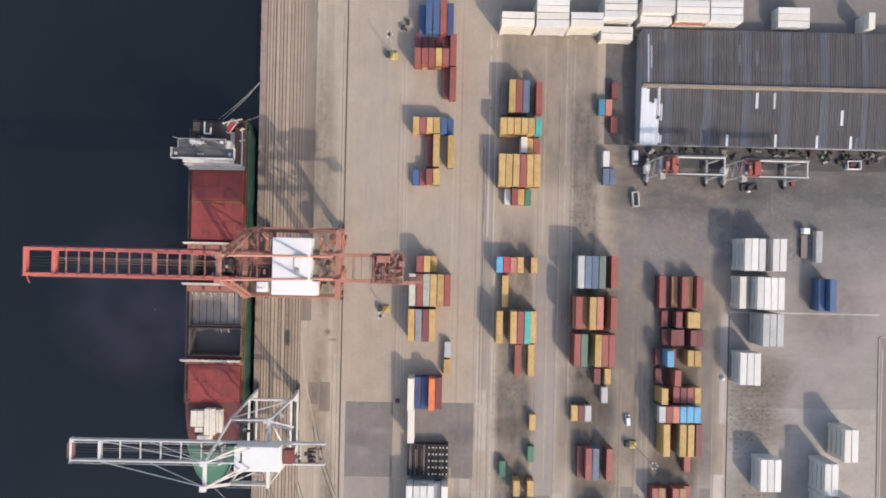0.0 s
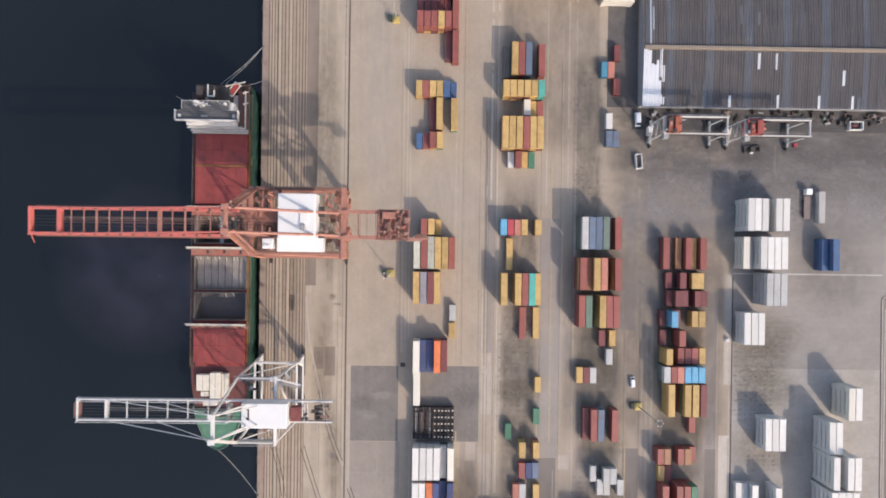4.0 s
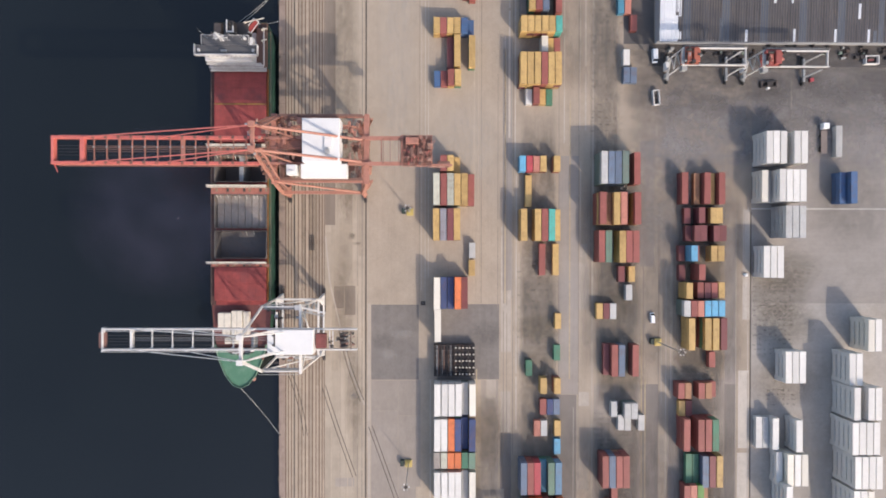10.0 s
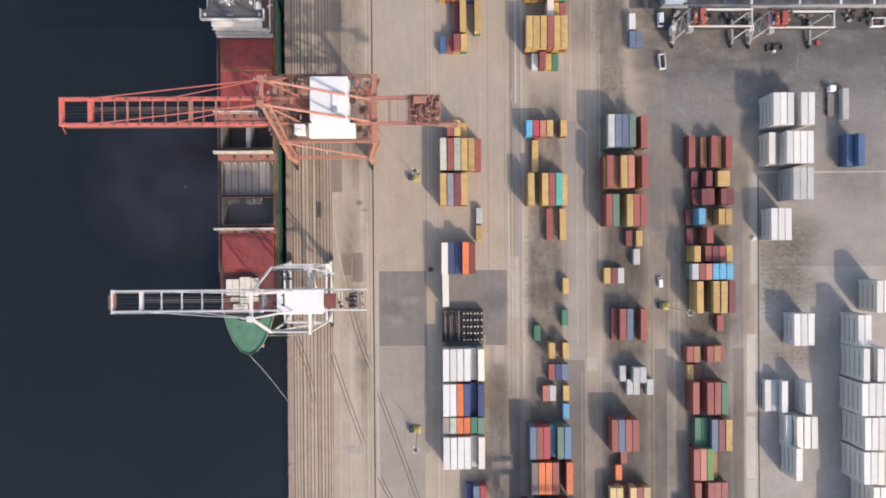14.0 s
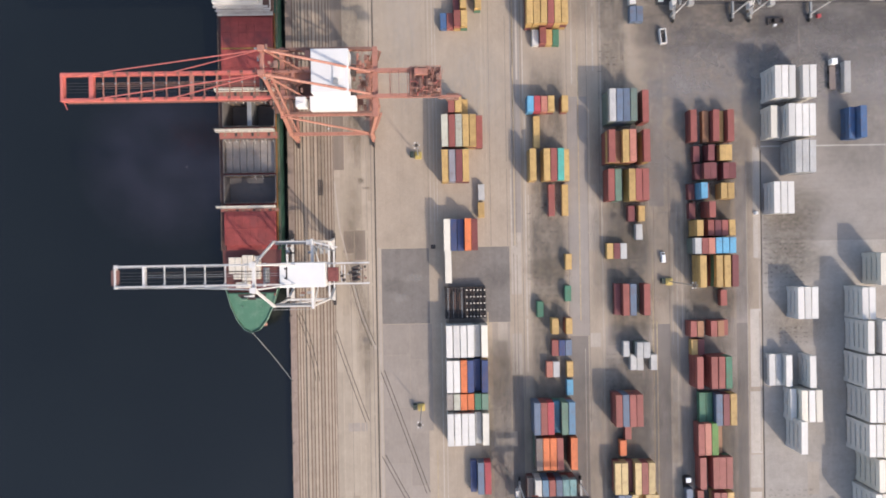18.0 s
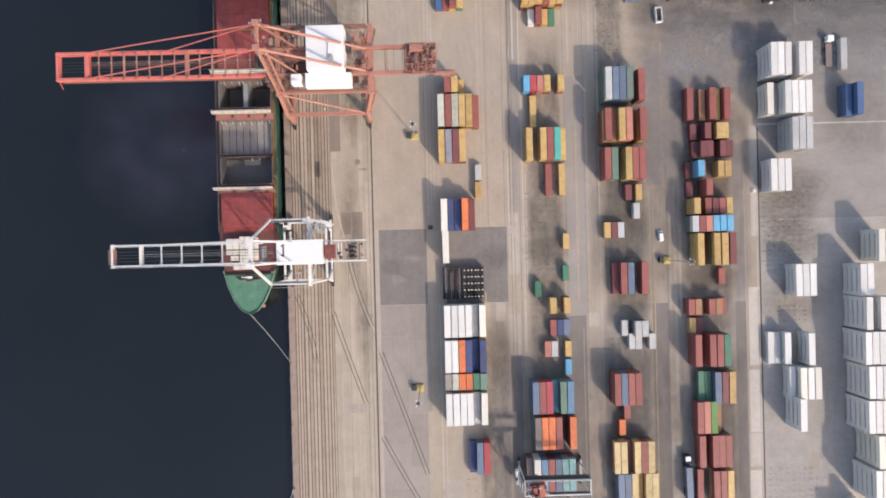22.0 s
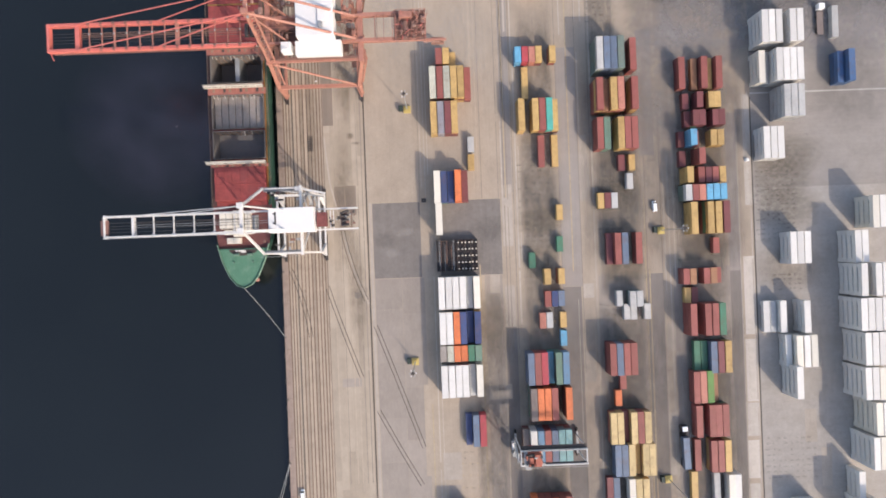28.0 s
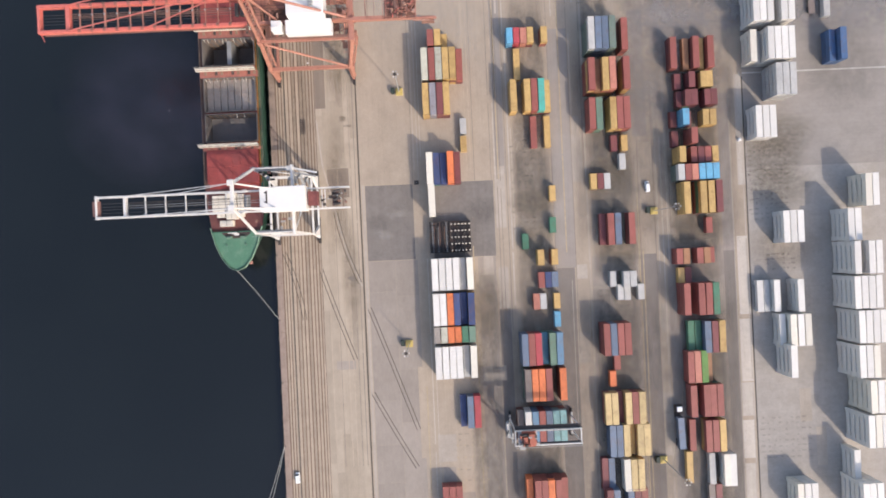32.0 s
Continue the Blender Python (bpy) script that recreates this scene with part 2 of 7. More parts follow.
DECK_GREEN = surface("deck_green", (0.07, 0.175, 0.11), rough=0.7, mottle=0.14, size=4.0, grain=0.12, dirt=(0.20, 0.28, 0.21), dirt_amount=0.5, dirt_size=0.35)
HULL_DARK = surface("hull_paint", (0.03, 0.08, 0.055), rough=0.5, mottle=0.2)
SHIP_CREAM = surface("ship_cream", (0.62, 0.56, 0.46), rough=0.6, mottle=0.15, dirt=RUST, dirt_amount=0.35)
HOLD_GREY = surface("hold_grey", (0.155, 0.138, 0.125), rough=0.8, mottle=0.2, dirt=RUST, dirt_amount=0.5)
SHIP_DECKGREY = surface("bridge_deck_grey", (0.095, 0.092, 0.092), rough=0.85, mottle=0.2, dirt=(0.12, 0.11, 0.10), dirt_amount=0.4)
ROPE = surface("mooring_rope", (0.42, 0.40, 0.36), rough=0.9)
ROOF_SHEET = surface("weathered_roof_sheet", (0.144, 0.130, 0.126), rough=0.75, metal=0.1, mottle=0.12, size=8.0, grain=0.14, tone=0.15, dirt=(0.20, 0.17, 0.148), dirt_amount=0.5, dirt_size=0.12)
ROOF_BLUE = surface("translucent_roof_strip", (0.165, 0.172, 0.185), rough=0.6, mottle=0.12, size=5.0, tone=0.08)
ROOF_WHITE = surface("new_white_roof_sheet", (0.76, 0.75, 0.74), rough=0.5, mottle=0.05, tone=0.04)
ROOF_RIDGE = surface("rusty_ridge_cap", (0.225, 0.182, 0.142), rough=0.8, mottle=0.2, streak=[(0.16, (0.3, 2.5, 1.0))])
WALL_GREY = surface("warehouse_wall", (0.30, 0.30, 0.30), rough=0.8, mottle=0.12)
MAST_YELLOW = surface("mast_yellow", (0.47, 0.36, 0.12), rough=0.6, mottle=0.2, size=1.5, grain=0.15)
CAR_WHITE = surface("car_white", (0.78, 0.78, 0.77), rough=0.3, mottle=0.03, bump=0.0)
CAR_GLASS = surface("dark_glass", (0.02, 0.025, 0.03), rough=0.08, mottle=0.0, bump=0.0, spec=0.6)
RACK_BLACK = surface("rack_black", (0.045, 0.04, 0.04), rough=0.7, mottle=0.3, tone=0.2, dirt=RUST, dirt_amount=0.5)
WATER = surface("harbour_water", (0.0050, 0.0064, 0.0058), rough=0.22, mottle=0.34, size=55.0, grain=0.0, bump=0.10, bump_size=0.9, spec=0.60)
QUAY_FACE = surface("quay_wall_face", (0.20, 0.17, 0.14), rough=0.95, mottle=0.25, dirt=(0.06, 0.055, 0.05), dirt_amount=0.7)


# ---- mesh building ----
class Shape:
    """Collects boxes, beams and tubes into one mesh."""

    def __init__(self):
        self.verts, self.faces = [], []

    def add(self, verts, faces):
        n = len(self.verts)
        self.verts += [tuple(v) for v in verts]
        self.faces += [tuple(n + i for i in f) for f in faces]
        return self

    def box(self, x0, y0, z0, x1, y1, z1, bevel=0.0):
        if bevel:
            b = bevel
            ring = [(x0 + b, y0), (x1 - b, y0), (x1, y0 + b), (x1, y1 - b), (x1 - b, y1), (x0 + b, y1), (x0, y1 - b), (x0, y0 + b)]
            inner = [(x0 + 2 * b, y0 + b), (x1 - 2 * b, y0 + b), (x1 - b, y0 + 2 * b), (x1 - b, y1 - 2 * b), (x1 - 2 * b, y1 - b), (x0 + 2 * b, y1 - b), (x0 + b, y1 - 2 * b), (x0 + b, y0 + 2 * b)]
            v = [(*p, z0) for p in ring] + [(*p, z1 - b) for p in ring] + [(*p, z1) for p in inner]
            f = [tuple(range(7, -1, -1)), tuple(range(16, 24))]
            f += [(k + i, k + (i + 1) % 8, k + 8 + (i + 1) % 8, k + 8 + i) for k in (0, 8) for i in range(8)]
            return self.add(v, f)
        v = [(x, y, z) for z in (z0, z1) for x, y in ((x0, y0), (x1, y0), (x1, y1), (x0, y1))]
        return self.add(v, [(3, 2, 1, 0), (4, 5, 6, 7), (0, 1, 5, 4), (1, 2, 6, 5), (2, 3, 7, 6), (3, 0, 4, 7)])

    def beam(self, a, b, w, h=None):
        a, b, h = Vector(a), Vector(b), h or w
        d = (b - a).normalized()
        side = d.cross(Vector((0, 0, 1)))
        side = Vector((1, 0, 0)) if side.length < 1e-4 else side.normalized()
        up = side.cross(d).normalized()
        v = [p + side * (sx * w / 2) + up * (sz * h / 2) for p in (a, b) for sx, sz in ((-1, -1), (1, -1), (1, 1), (-1, 1))]
        return self.add(v, [(0, 1, 2, 3), (7, 6, 5, 4), (0, 4, 5, 1), (1, 5, 6, 2), (2, 6, 7, 3), (3, 7, 4, 0)])

    def tube(self, a, b, r, n=8, r2=None):
        a, b, r2 = Vector(a), Vector(b), r if r2 is None else r2
        d = (b - a).normalized()
        side = d.orthogonal().normalized()
        up = d.cross(side)
        v = [p + (side * math.cos(k * math.tau / n) + up * math.sin(k * math.tau / n)) * q for p, q in ((a, r), (b, r2)) for k in range(n)]
        return self.add(v, [tuple(range(n - 1, -1, -1)), tuple(range(n, 2 * n))] + [(k, (k + 1) % n, n + (k + 1) % n, n + k) for k in range(n)])

    def prism(self, outline, z0, z1):
        n = len(outline)
        v = [(x, y, z0) for x, y in outline] + [(x, y, z1) for x, y in outline]
        return self.add(v, [tuple(range(n - 1, -1, -1)), tuple(range(n, 2 * n))] + [(k, (k + 1) % n, n + (k + 1) % n, n + k) for k in range(n)])

    def mesh(self, name, material):
        me = bpy.data.meshes.new(name)
        me.from_pydata(self.verts, [], self.faces)
        me.materials.append(material)
        me.update()
        return me


def part(name, shape, material, parent, label=""):
    ob = new(name, shape.mesh(name, material) if isinstance(shape, Shape) else shape)
    ob.parent = parent
    if label:
        ob["label"] = label
    return ob


def stain_or_sheen_material(name, rgb, amount, grain_size, stretch=(1.3, 0.25, 1.0)):
    """Dirt lying on the paving, or the painted sky sheen on the water: thick in the middle, broken up by noise,
    thinning out to nothing at its rim.
    """
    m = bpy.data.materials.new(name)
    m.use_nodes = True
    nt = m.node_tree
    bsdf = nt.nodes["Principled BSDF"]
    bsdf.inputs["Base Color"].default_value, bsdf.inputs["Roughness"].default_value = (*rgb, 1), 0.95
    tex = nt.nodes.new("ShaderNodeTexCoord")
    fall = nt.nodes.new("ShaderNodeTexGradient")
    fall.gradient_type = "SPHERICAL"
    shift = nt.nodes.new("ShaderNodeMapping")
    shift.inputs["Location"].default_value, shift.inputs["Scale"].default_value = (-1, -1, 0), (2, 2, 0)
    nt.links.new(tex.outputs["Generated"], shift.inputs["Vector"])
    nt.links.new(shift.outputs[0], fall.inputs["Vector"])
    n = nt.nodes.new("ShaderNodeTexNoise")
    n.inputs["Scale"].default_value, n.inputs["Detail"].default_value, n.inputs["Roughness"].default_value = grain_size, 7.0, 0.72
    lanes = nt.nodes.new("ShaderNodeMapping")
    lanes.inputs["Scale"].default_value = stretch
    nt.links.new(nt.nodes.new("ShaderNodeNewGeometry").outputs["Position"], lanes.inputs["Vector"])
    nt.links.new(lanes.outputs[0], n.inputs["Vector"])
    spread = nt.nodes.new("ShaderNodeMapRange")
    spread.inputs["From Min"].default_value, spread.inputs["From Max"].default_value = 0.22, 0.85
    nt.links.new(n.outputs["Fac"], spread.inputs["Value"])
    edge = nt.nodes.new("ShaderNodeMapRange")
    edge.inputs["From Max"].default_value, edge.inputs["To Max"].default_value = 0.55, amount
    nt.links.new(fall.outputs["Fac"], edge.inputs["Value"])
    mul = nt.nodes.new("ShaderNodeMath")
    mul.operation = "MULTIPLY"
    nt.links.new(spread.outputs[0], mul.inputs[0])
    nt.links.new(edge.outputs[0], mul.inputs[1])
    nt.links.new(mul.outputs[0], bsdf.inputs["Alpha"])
    return m


def lane_dirt_material(name, rgb, amount, rims=(0.22, 0.10), stretch=(1.0, 0.10, 1.0)):
    """Tyre dirt worn into a lane or a film over paving: streaks along the lane, fading out softly at all four sides."""
    m = stain_or_sheen_material(name, rgb, amount, 0.5, stretch)
    nt = m.node_tree
    split = nt.nodes.new("ShaderNodeSeparateXYZ")
    nt.links.new(next(n for n in nt.nodes if n.bl_idname == "ShaderNodeTexCoord").outputs["Generated"], split.inputs[0])
    sides = []
    for axis, rim in (("X", rims[0]), ("Y", rims[1])):
        off = nt.nodes.new("ShaderNodeMath")
        off.operation = "SUBTRACT"
        off.inputs[1].default_value = 0.5
        nt.links.new(split.outputs[axis], off.inputs[0])
        size = nt.nodes.new("ShaderNodeMath")
        size.operation = "ABSOLUTE"
        nt.links.new(off.outputs[0], size.inputs[0])
        ramp = nt.nodes.new("ShaderNodeMapRange")
        ramp.interpolation_type = "SMOOTHSTEP"
        ramp.inputs["From Min"].default_value, ramp.inputs["From Max"].default_value = 0.5, 0.5 - rim
        nt.links.new(size.outputs[0], ramp.inputs["Value"])
        sides.append(ramp.outputs[0])
    both = nt.nodes.new("ShaderNodeMath")
    both.operation = "MULTIPLY"
    nt.links.new(sides[0], both.inputs[0])
    nt.links.new(sides[1], both.inputs[1])
    edge = next(n for n in nt.nodes if n.bl_idname == "ShaderNodeMapRange" and abs(n.inputs["From Max"].default_value - 0.55) < 0.001)
    edge.inputs["From Max"].default_value = 1.0
    nt.links.new(both.outputs[0], edge.inputs["Value"])
    return m


GREY_FILM = lane_dirt_material("grey_dust_film", (0.235, 0.214, 0.194), 1.0, (0.34, 0.28), (0.2, 0.2, 1.0))
BROWN_FILM = lane_dirt_material("grey_brown_dirt_film", (0.155, 0.136, 0.12), 0.55, (0.06, 0.16), (0.25, 0.12, 1.0))
COOL_FILM = lane_dirt_material("cool_grey_dust_film", (0.262, 0.242, 0.232), 1.15, (0.14, 0.3), (0.2, 0.2, 1.0))
DARK_FILM = lane_dirt_material("dark_ground_film", (0.085, 0.077, 0.073), 0.85, (0.08, 0.46), (0.14, 0.28, 1.0))
LANE_DIRT = lane_dirt_material("tyre_lane_dirt", (0.15, 0.132, 0.112), 0.78, (0.2, 0.08), (0.5, 0.22, 1.0))
SMUDGE = lane_dirt_material("brown_smudge", (0.14, 0.112, 0.082), 0.9, (0.45, 0.45), (0.6, 0.6, 1.0))
STAIN_DARK = stain_or_sheen_material("oil_stain", (0.115, 0.102, 0.09), 0.36, 0.45, (0.8, 0.5, 1.0))
STAIN_BROWN = stain_or_sheen_material("brown_dirt_stain", (0.19, 0.148, 0.105), 0.5, 0.5, (0.8, 0.5, 1.0))
STAIN_EARTH = stain_or_sheen_material("earth_and_weeds", (0.155, 0.128, 0.09), 0.62, 0.55, (0.8, 1.2, 1.0))
# Tinted mirror sheet that paints a pale sky reflection onto the water.
SKY_SHEEN = stain_or_sheen_material("sky_sheen", (0.245, 0.187, 0.182), 1.0, 0.05, (1.0, 1.0, 1.0))
sheen_bsdf = SKY_SHEEN.node_tree.nodes["Principled BSDF"]
sheen_bsdf.inputs["Metallic"].default_value, sheen_bsdf.inputs["Roughness"].default_value = 1.0, 0.28
SLOT_DIRT = stain_or_sheen_material("slot_dirt_spots", (0.15, 0.125, 0.095), 0.38, 0.6, (1.0, 1.0, 1.0))
for link in list(SLOT_DIRT.node_tree.links):
    if link.to_socket.name == "Value" and link.from_node.bl_idname == "ShaderNodeTexGradient":
        link.to_node.inputs["Value"].default_value = 0.5
        SLOT_DIRT.node_tree.links.remove(link)
STAIN_PALE = stain_or_sheen_material("pale_dust_stain", (0.50, 0.46, 0.41), 0.4, 0.3)


def thing(name, label, category, x=0, y=0, z=0, turn=0, group="", kind=""):
    ob = new(name)
    ob.matrix_basis = pose(x, y, z, 0, 0, turn)
    ob.empty_display_size = 0.5
    return tagged(ob, label, category, group, kind)


def setting(name, shape, material, label, category):
    return tagged(new(name, shape.mesh(name, material)), label, category, kind="structure")

# ---- ground, quay and water ----
QUAY, NORTH, SOUTH = -71.0, 190.0, -270.0
setting("ground", Shape().box(QUAY + 0.4, -2500, -9, 2500, 2500, 0), CONCRETE, "sun-bleached tan concrete port yard with tyre streaks", "ground")
setting("water", Shape().add([(-2500, -2500, -3.2), (QUAY + 0.6, -2500, -3.2), (QUAY + 0.6, 2500, -3.2), (-2500, 2500, -3.2)], [(0, 1, 2, 3)]), WATER, "dark still harbour water beside the quay", "water")
sheen_sheet = setting("water_ruffled_patch", Shape().add([(-38, -36, 0), (38, -36, 0), (38, 36, 0), (-38, 36, 0)], [(0, 1, 2, 3)]), SKY_SHEEN, "tinted mirror sheet laid on the water as a pale sky reflection", "water")
sheen_sheet.location = (-119, -24, -3.17)
setting("quay_wall", Shape().box(QUAY, -2500, -9, QUAY + 0.4, 2500, 0.02), QUAY_FACE, "stained concrete quay wall above the water", "wall")
setting("pavement_grey_yard", Shape().box(115.0, -2400, -0.5, 2400, 36.0, 0.012), GREY_YARD, "grey worn paving of the eastern storage yard", "pavement")
setting("pavement_service_strip", Shape().box(-53.2, -2400, -0.5, -37.6, 2400, 0.010), APRON, "brown concrete service strip between the crane rails", "pavement")

service = thing("service_slabs", "tan concrete slabs of the service strip in uneven tones", "pavement", kind="structure")
service_rng = random.Random(19)
service_x = [-53.1, -50.6, -47.8, -45.0, -42.4, -40.0, -37.7]
for a, b in zip(service_x, service_x[1:]):
    y = -250.0
    while y < 180:
        end = y + service_rng.uniform(12, 60)
        if service_rng.random() < 0.75:
            part("slab", Shape().box(a + 0.05, y, -0.1, b - 0.05, end - 0.08, 0.0115 + service_rng.uniform(0, 0.001)), SERVICE_SLAB, service)
        y = end

apron = thing("quay_apron", "long brown concrete strips of the quay apron with dark joints", "pavement", kind="structure")
part("joint_bed", Shape().box(QUAY + 0.4, SOUTH, -0.3, -53.2, NORTH, 0.008), RUSTY_JOINT, apron, "rusty recessed joints")
strip_rng = random.Random(3)
edges = [-68.35, -67.3, -66.2, -65.0, -63.5, -62.1, -60.7, -59.3, -57.9, -56.6, -55.3, -54.2, -53.2]
for a, b in zip(edges, edges[1:]):
    y = SOUTH
    while y < NORTH:
        end = min(NORTH, y + strip_rng.uniform(90, 240))
        part("strip", Shape().box(a + 0.14, y, 0, b - strip_rng.choice((0.12, 0.16, 0.2)), end - 0.06, 0.03 + strip_rng.uniform(0, 0.025)), APRON_STRIP, apron)
        y = end
for k in range(24):
    y = SOUTH + 19.2 * k
    part("edge_slab", Shape().box(QUAY + 0.02, y + 0.05, 0, -68.55, y + 19.15, 0.07), EDGE_BROWN, apron, "brown concrete edge slab")
for x in (-65.0, -37.1):
    rail = thing("crane_rail", "worn steel crane rail set in a dark slot along the quay", "rail", kind="structure")
    part("slot", Shape().box(x - 0.24, SOUTH, -0.1, x + 0.24, NORTH, 0.062 if x < -50 else 0.022), DARK_JOINT, rail)
    part("steel_rail", Shape().box(x - 0.06, SOUTH, 0.0, x + 0.06, NORTH, 0.11), RAIL_STEEL, rail, "polished steel railhead")

# paving laid in patches and lanes


def patch(x0, y0, x1, y1, material, label, lift=0.016):
    return setting("pavement_patch", Shape().box(x0, y0, -0.2, x1, y1, lift), material, label, "pavement")


patch(-35.0, -90.0, -16.4, -60.6, ASPHALT, "dark grey worn asphalt square with scuffs")
patch(-9.0, -90.0, 15.2, -60.4, ASPHALT, "dark grey worn asphalt square beside the racks")

# tyre-polished lanes between the container rows
for x0, y0, x1, y1 in ((38.6, -96.0, 46.4, -2.0), (16.4, -58.0, 20.2, 44.0), (70.6, -45.5, 76.4, 4.0), (104.6, -92.0, 109.2, -30.0)):
    patch(x0, y0, x1, y1, WORN_LANE, "grey tyre-polished lane between container rows", 0.011)
for x0, y0, x1, y1 in ((38.6, -250.0, 45.8, -96.1), (15.6, -250.0, 20.0, -111.0), (71.2, -250.0, 78.2, -92.0), (104.6, -250.0, 109.2, -92.1)):
    patch(x0, y0, x1, y1, DARK_LANE, "dark grey tyre-worn lane between container rows", 0.011)
# pale strips and slabs let into the yard
for x0, y0, x1, y1 in ((46.6, -62.5, 50.6, -43.8), (46.6, -100.6, 50.8, -95.0), (46.0, -133.6, 50.6, -121.6), (47.0, -43.6, 50.0, -36.6), (15.9, -79.2, 19.9, -55.0), (15.9, -110.8, 19.8, -94.7), (10.0, -74.2, 14.4, -70.2),
                       (10.2, -97.4, 14.0, -76.8), (-10.8, -169.9, -3.6, -159.2), (79.0, -122.6, 82.4, -111.9), (78.4, -171.5, 82.0, -146.8), (-36.3, -250.0, -35.3, -60.3), (8.2, -139.1, 17.3, -133.2)):
    patch(x0, y0, x1, y1, PALE_STRIP, "pale worn concrete strip set into the yard", 0.014)
for x0, y0, x1, y1 in ((110.0, -117.4, 114.3, -86.6), (109.6, -143.8, 114.3, -119.2), (109.4, -157.4, 114.3, -144.2), (109.2, -174.0, 113.6, -159.0), (109.4, -210.0, 113.4, -176.0), (111.6, -66.5, 114.4, -23.0)):
    patch(x0, y0, x1, y1, KERB_PALE, "pale concrete strip beside the drain slot", 0.014)
for x0, y0, x1, y1 in ((132.0, -160.6, 136.6, -147.6), (138.0, -178.0, 142.0, -163.0)):
    patch(x0, y0, x1, y1, PALE_STRIP, "pale dusty slab in the storage yard", 0.021)
patch(-17.4, -168.0, -12.9, -132.2, CONCRETE, "tan concrete strip beside the grey slabs", 0.013)
patch(-4.2, -182.0, 5.6, -146.0, CONCRETE, "tan concrete bay with yellow slot marks", 0.012)
patch(-53.1, -29.4, -48.8, 160.0, BROWN_LANE, "dark brown stained lane on the quay", 0.014)
patch(-49.6, -62.0, -45.6, -53.4, BROWN_LANE, "brown patched slab on the service strip", 0.013)
patch(-45.4, -64.6, -41.2, -53.2, BROWN_LANE, "brown patched slab on the service strip", 0.015)
patch(-49.0, -132.0, -41.6, -128.6, SLAB, "grey patched slab on the service strip", 0.014)

patch(67.8, 85.6, 200.0, 150.0, ASPHALT, "dark grey asphalt north of the warehouse", 0.014)
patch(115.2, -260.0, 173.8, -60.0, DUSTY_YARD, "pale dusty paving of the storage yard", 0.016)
patch(64.0, 42.1, 76.0, 85.4, DARK_ASPHALT, "dark asphalt lane beside the warehouse end wall", 0.012)
patch(74.0, 33.5, 200.0, 42.0, DARK_ASPHALT, "dark asphalt along the warehouse wall", 0.020)
slabs = thing("concrete_slabs", "large grey concrete slabs of the southern yard", "pavement", kind="structure")
slab_rng = random.Random(8)
for x0, x1, ya, yb in ((-35.0, -24.5, -250, -90.3), (-24.4, -15.6, -250, -90.3), (-9.0, 3.0, -250, -172), (8.0, 15.0, -250, -90.3), (52.6, 61.0, -250, -92), (61.1, 70.8, -250, -92), (82.2, 93.0, -250, -90), (93.2, 109.2, -250, -90)):
    y = yb
    while y > ya:
        d = slab_rng.uniform(9, 22)
        part("slab", Shape().box(x0, y - d + 0.06, -0.1, x1, y, 0.006 + slab_rng.uniform(0, 0.004)), SLAB, slabs)
        y -= d


def lane_line(x, y0, y1, width, material, label="worn painted lane line on the yard"):
    """A painted line in worn dashes of uneven length."""
    line = thing("lane_line", label, "road marking", kind="structure")
    rng = random.Random(int(x * 10) + 77)
    y = y0
    while y < y1:
        d = rng.uniform(18, 60)
        part("dash", Shape().box(x - width / 2, y, 0.0, x + width / 2, min(y1, y + d), 0.021), material, line)
        y += d + rng.choice((0.2, 0.5, 1.2, 3.0))


for x, y0, y1, w in ((-11.8, -260, -90, 0.35), (-10.3, -260, -90, 0.22), (-15.4, -55, 72, 0.2), (-13.9, -60, 72, 0.3), (-12.7, -50, 72, 0.22), (19.1, 5, 84, 0.7), (21.4, -4, 82, 0.45), (17.4, -30, 45, 0.2),
                     (46.8, 8, 78, 0.25), (49.1, 8, 83, 0.6), (52.1, -20, 84, 0.6), (40.7, 3, 110, 0.4), (21.9, -110, -4, 0.6), (23.0, -85, -40, 0.3), (16.2, -56, -30, 0.5)):
    lane_line(x, y0, y1, w, LINE_PAINT)
for x, y0, y1, w in ((51.9, -230, -40, 0.4), (81.2, -240, -46, 0.5), (79.4, -100, -20, 0.3), (83.2, -95, 10, 0.35), (77.4, -40, 12, 0.2), (130.7, 13.7, 28, 0.6), (81.2, 1.7, 15, 0.6), (109.0, -230, -25, 0.25), (112.2, -54, -22, 0.3),
                     (113.8, -250, -22, 0.4), (47.2, -36, -4, 0.3), (44.6, -160, -100, 0.25)):
    lane_line(x, y0, y1, w, LINE_PAINT)
for x, y0, y1, w in ((14.6, -62, 30, 0.25), (16.9, -120, 40, 0.3), (18.2, -120, 40, 0.25), (20.6, -120, 60, 0.3), (46.5, -130, 60, 0.25), (51.2, -60, 40, 0.2), (38.6, -120, 40, 0.25), (72.2, -100, -10, 0.25), (78.2, -110, -20, 0.3), (84.4, -90, -40, 0.25), (-16.2, -60, 60, 0.2), (8.1, -60, 90, 0.25), (-38.6, -170, 90, 0.3), (-40.4, -170, -20, 0.2), (-47.2, -170, -70, 0.2)):
    lane_line(x, y0, y1, w, TYRE_LINE, "dark tyre line worn into the paving")
for x, y0, y1, w in ((5.3, -56, 95, 0.6), (6.9, -56, 95, 0.3), (-44.2, -170, -70, 0.3), (-42.4, -170, -90, 0.25), (-50.6, -160, -60, 0.3), (-48.9, -30, 95, 0.25), (-46.0, -20, 95, 0.3)):
    lane_line(x, y0, y1, w, PEACH_LINE, "faint pale line on the paving")
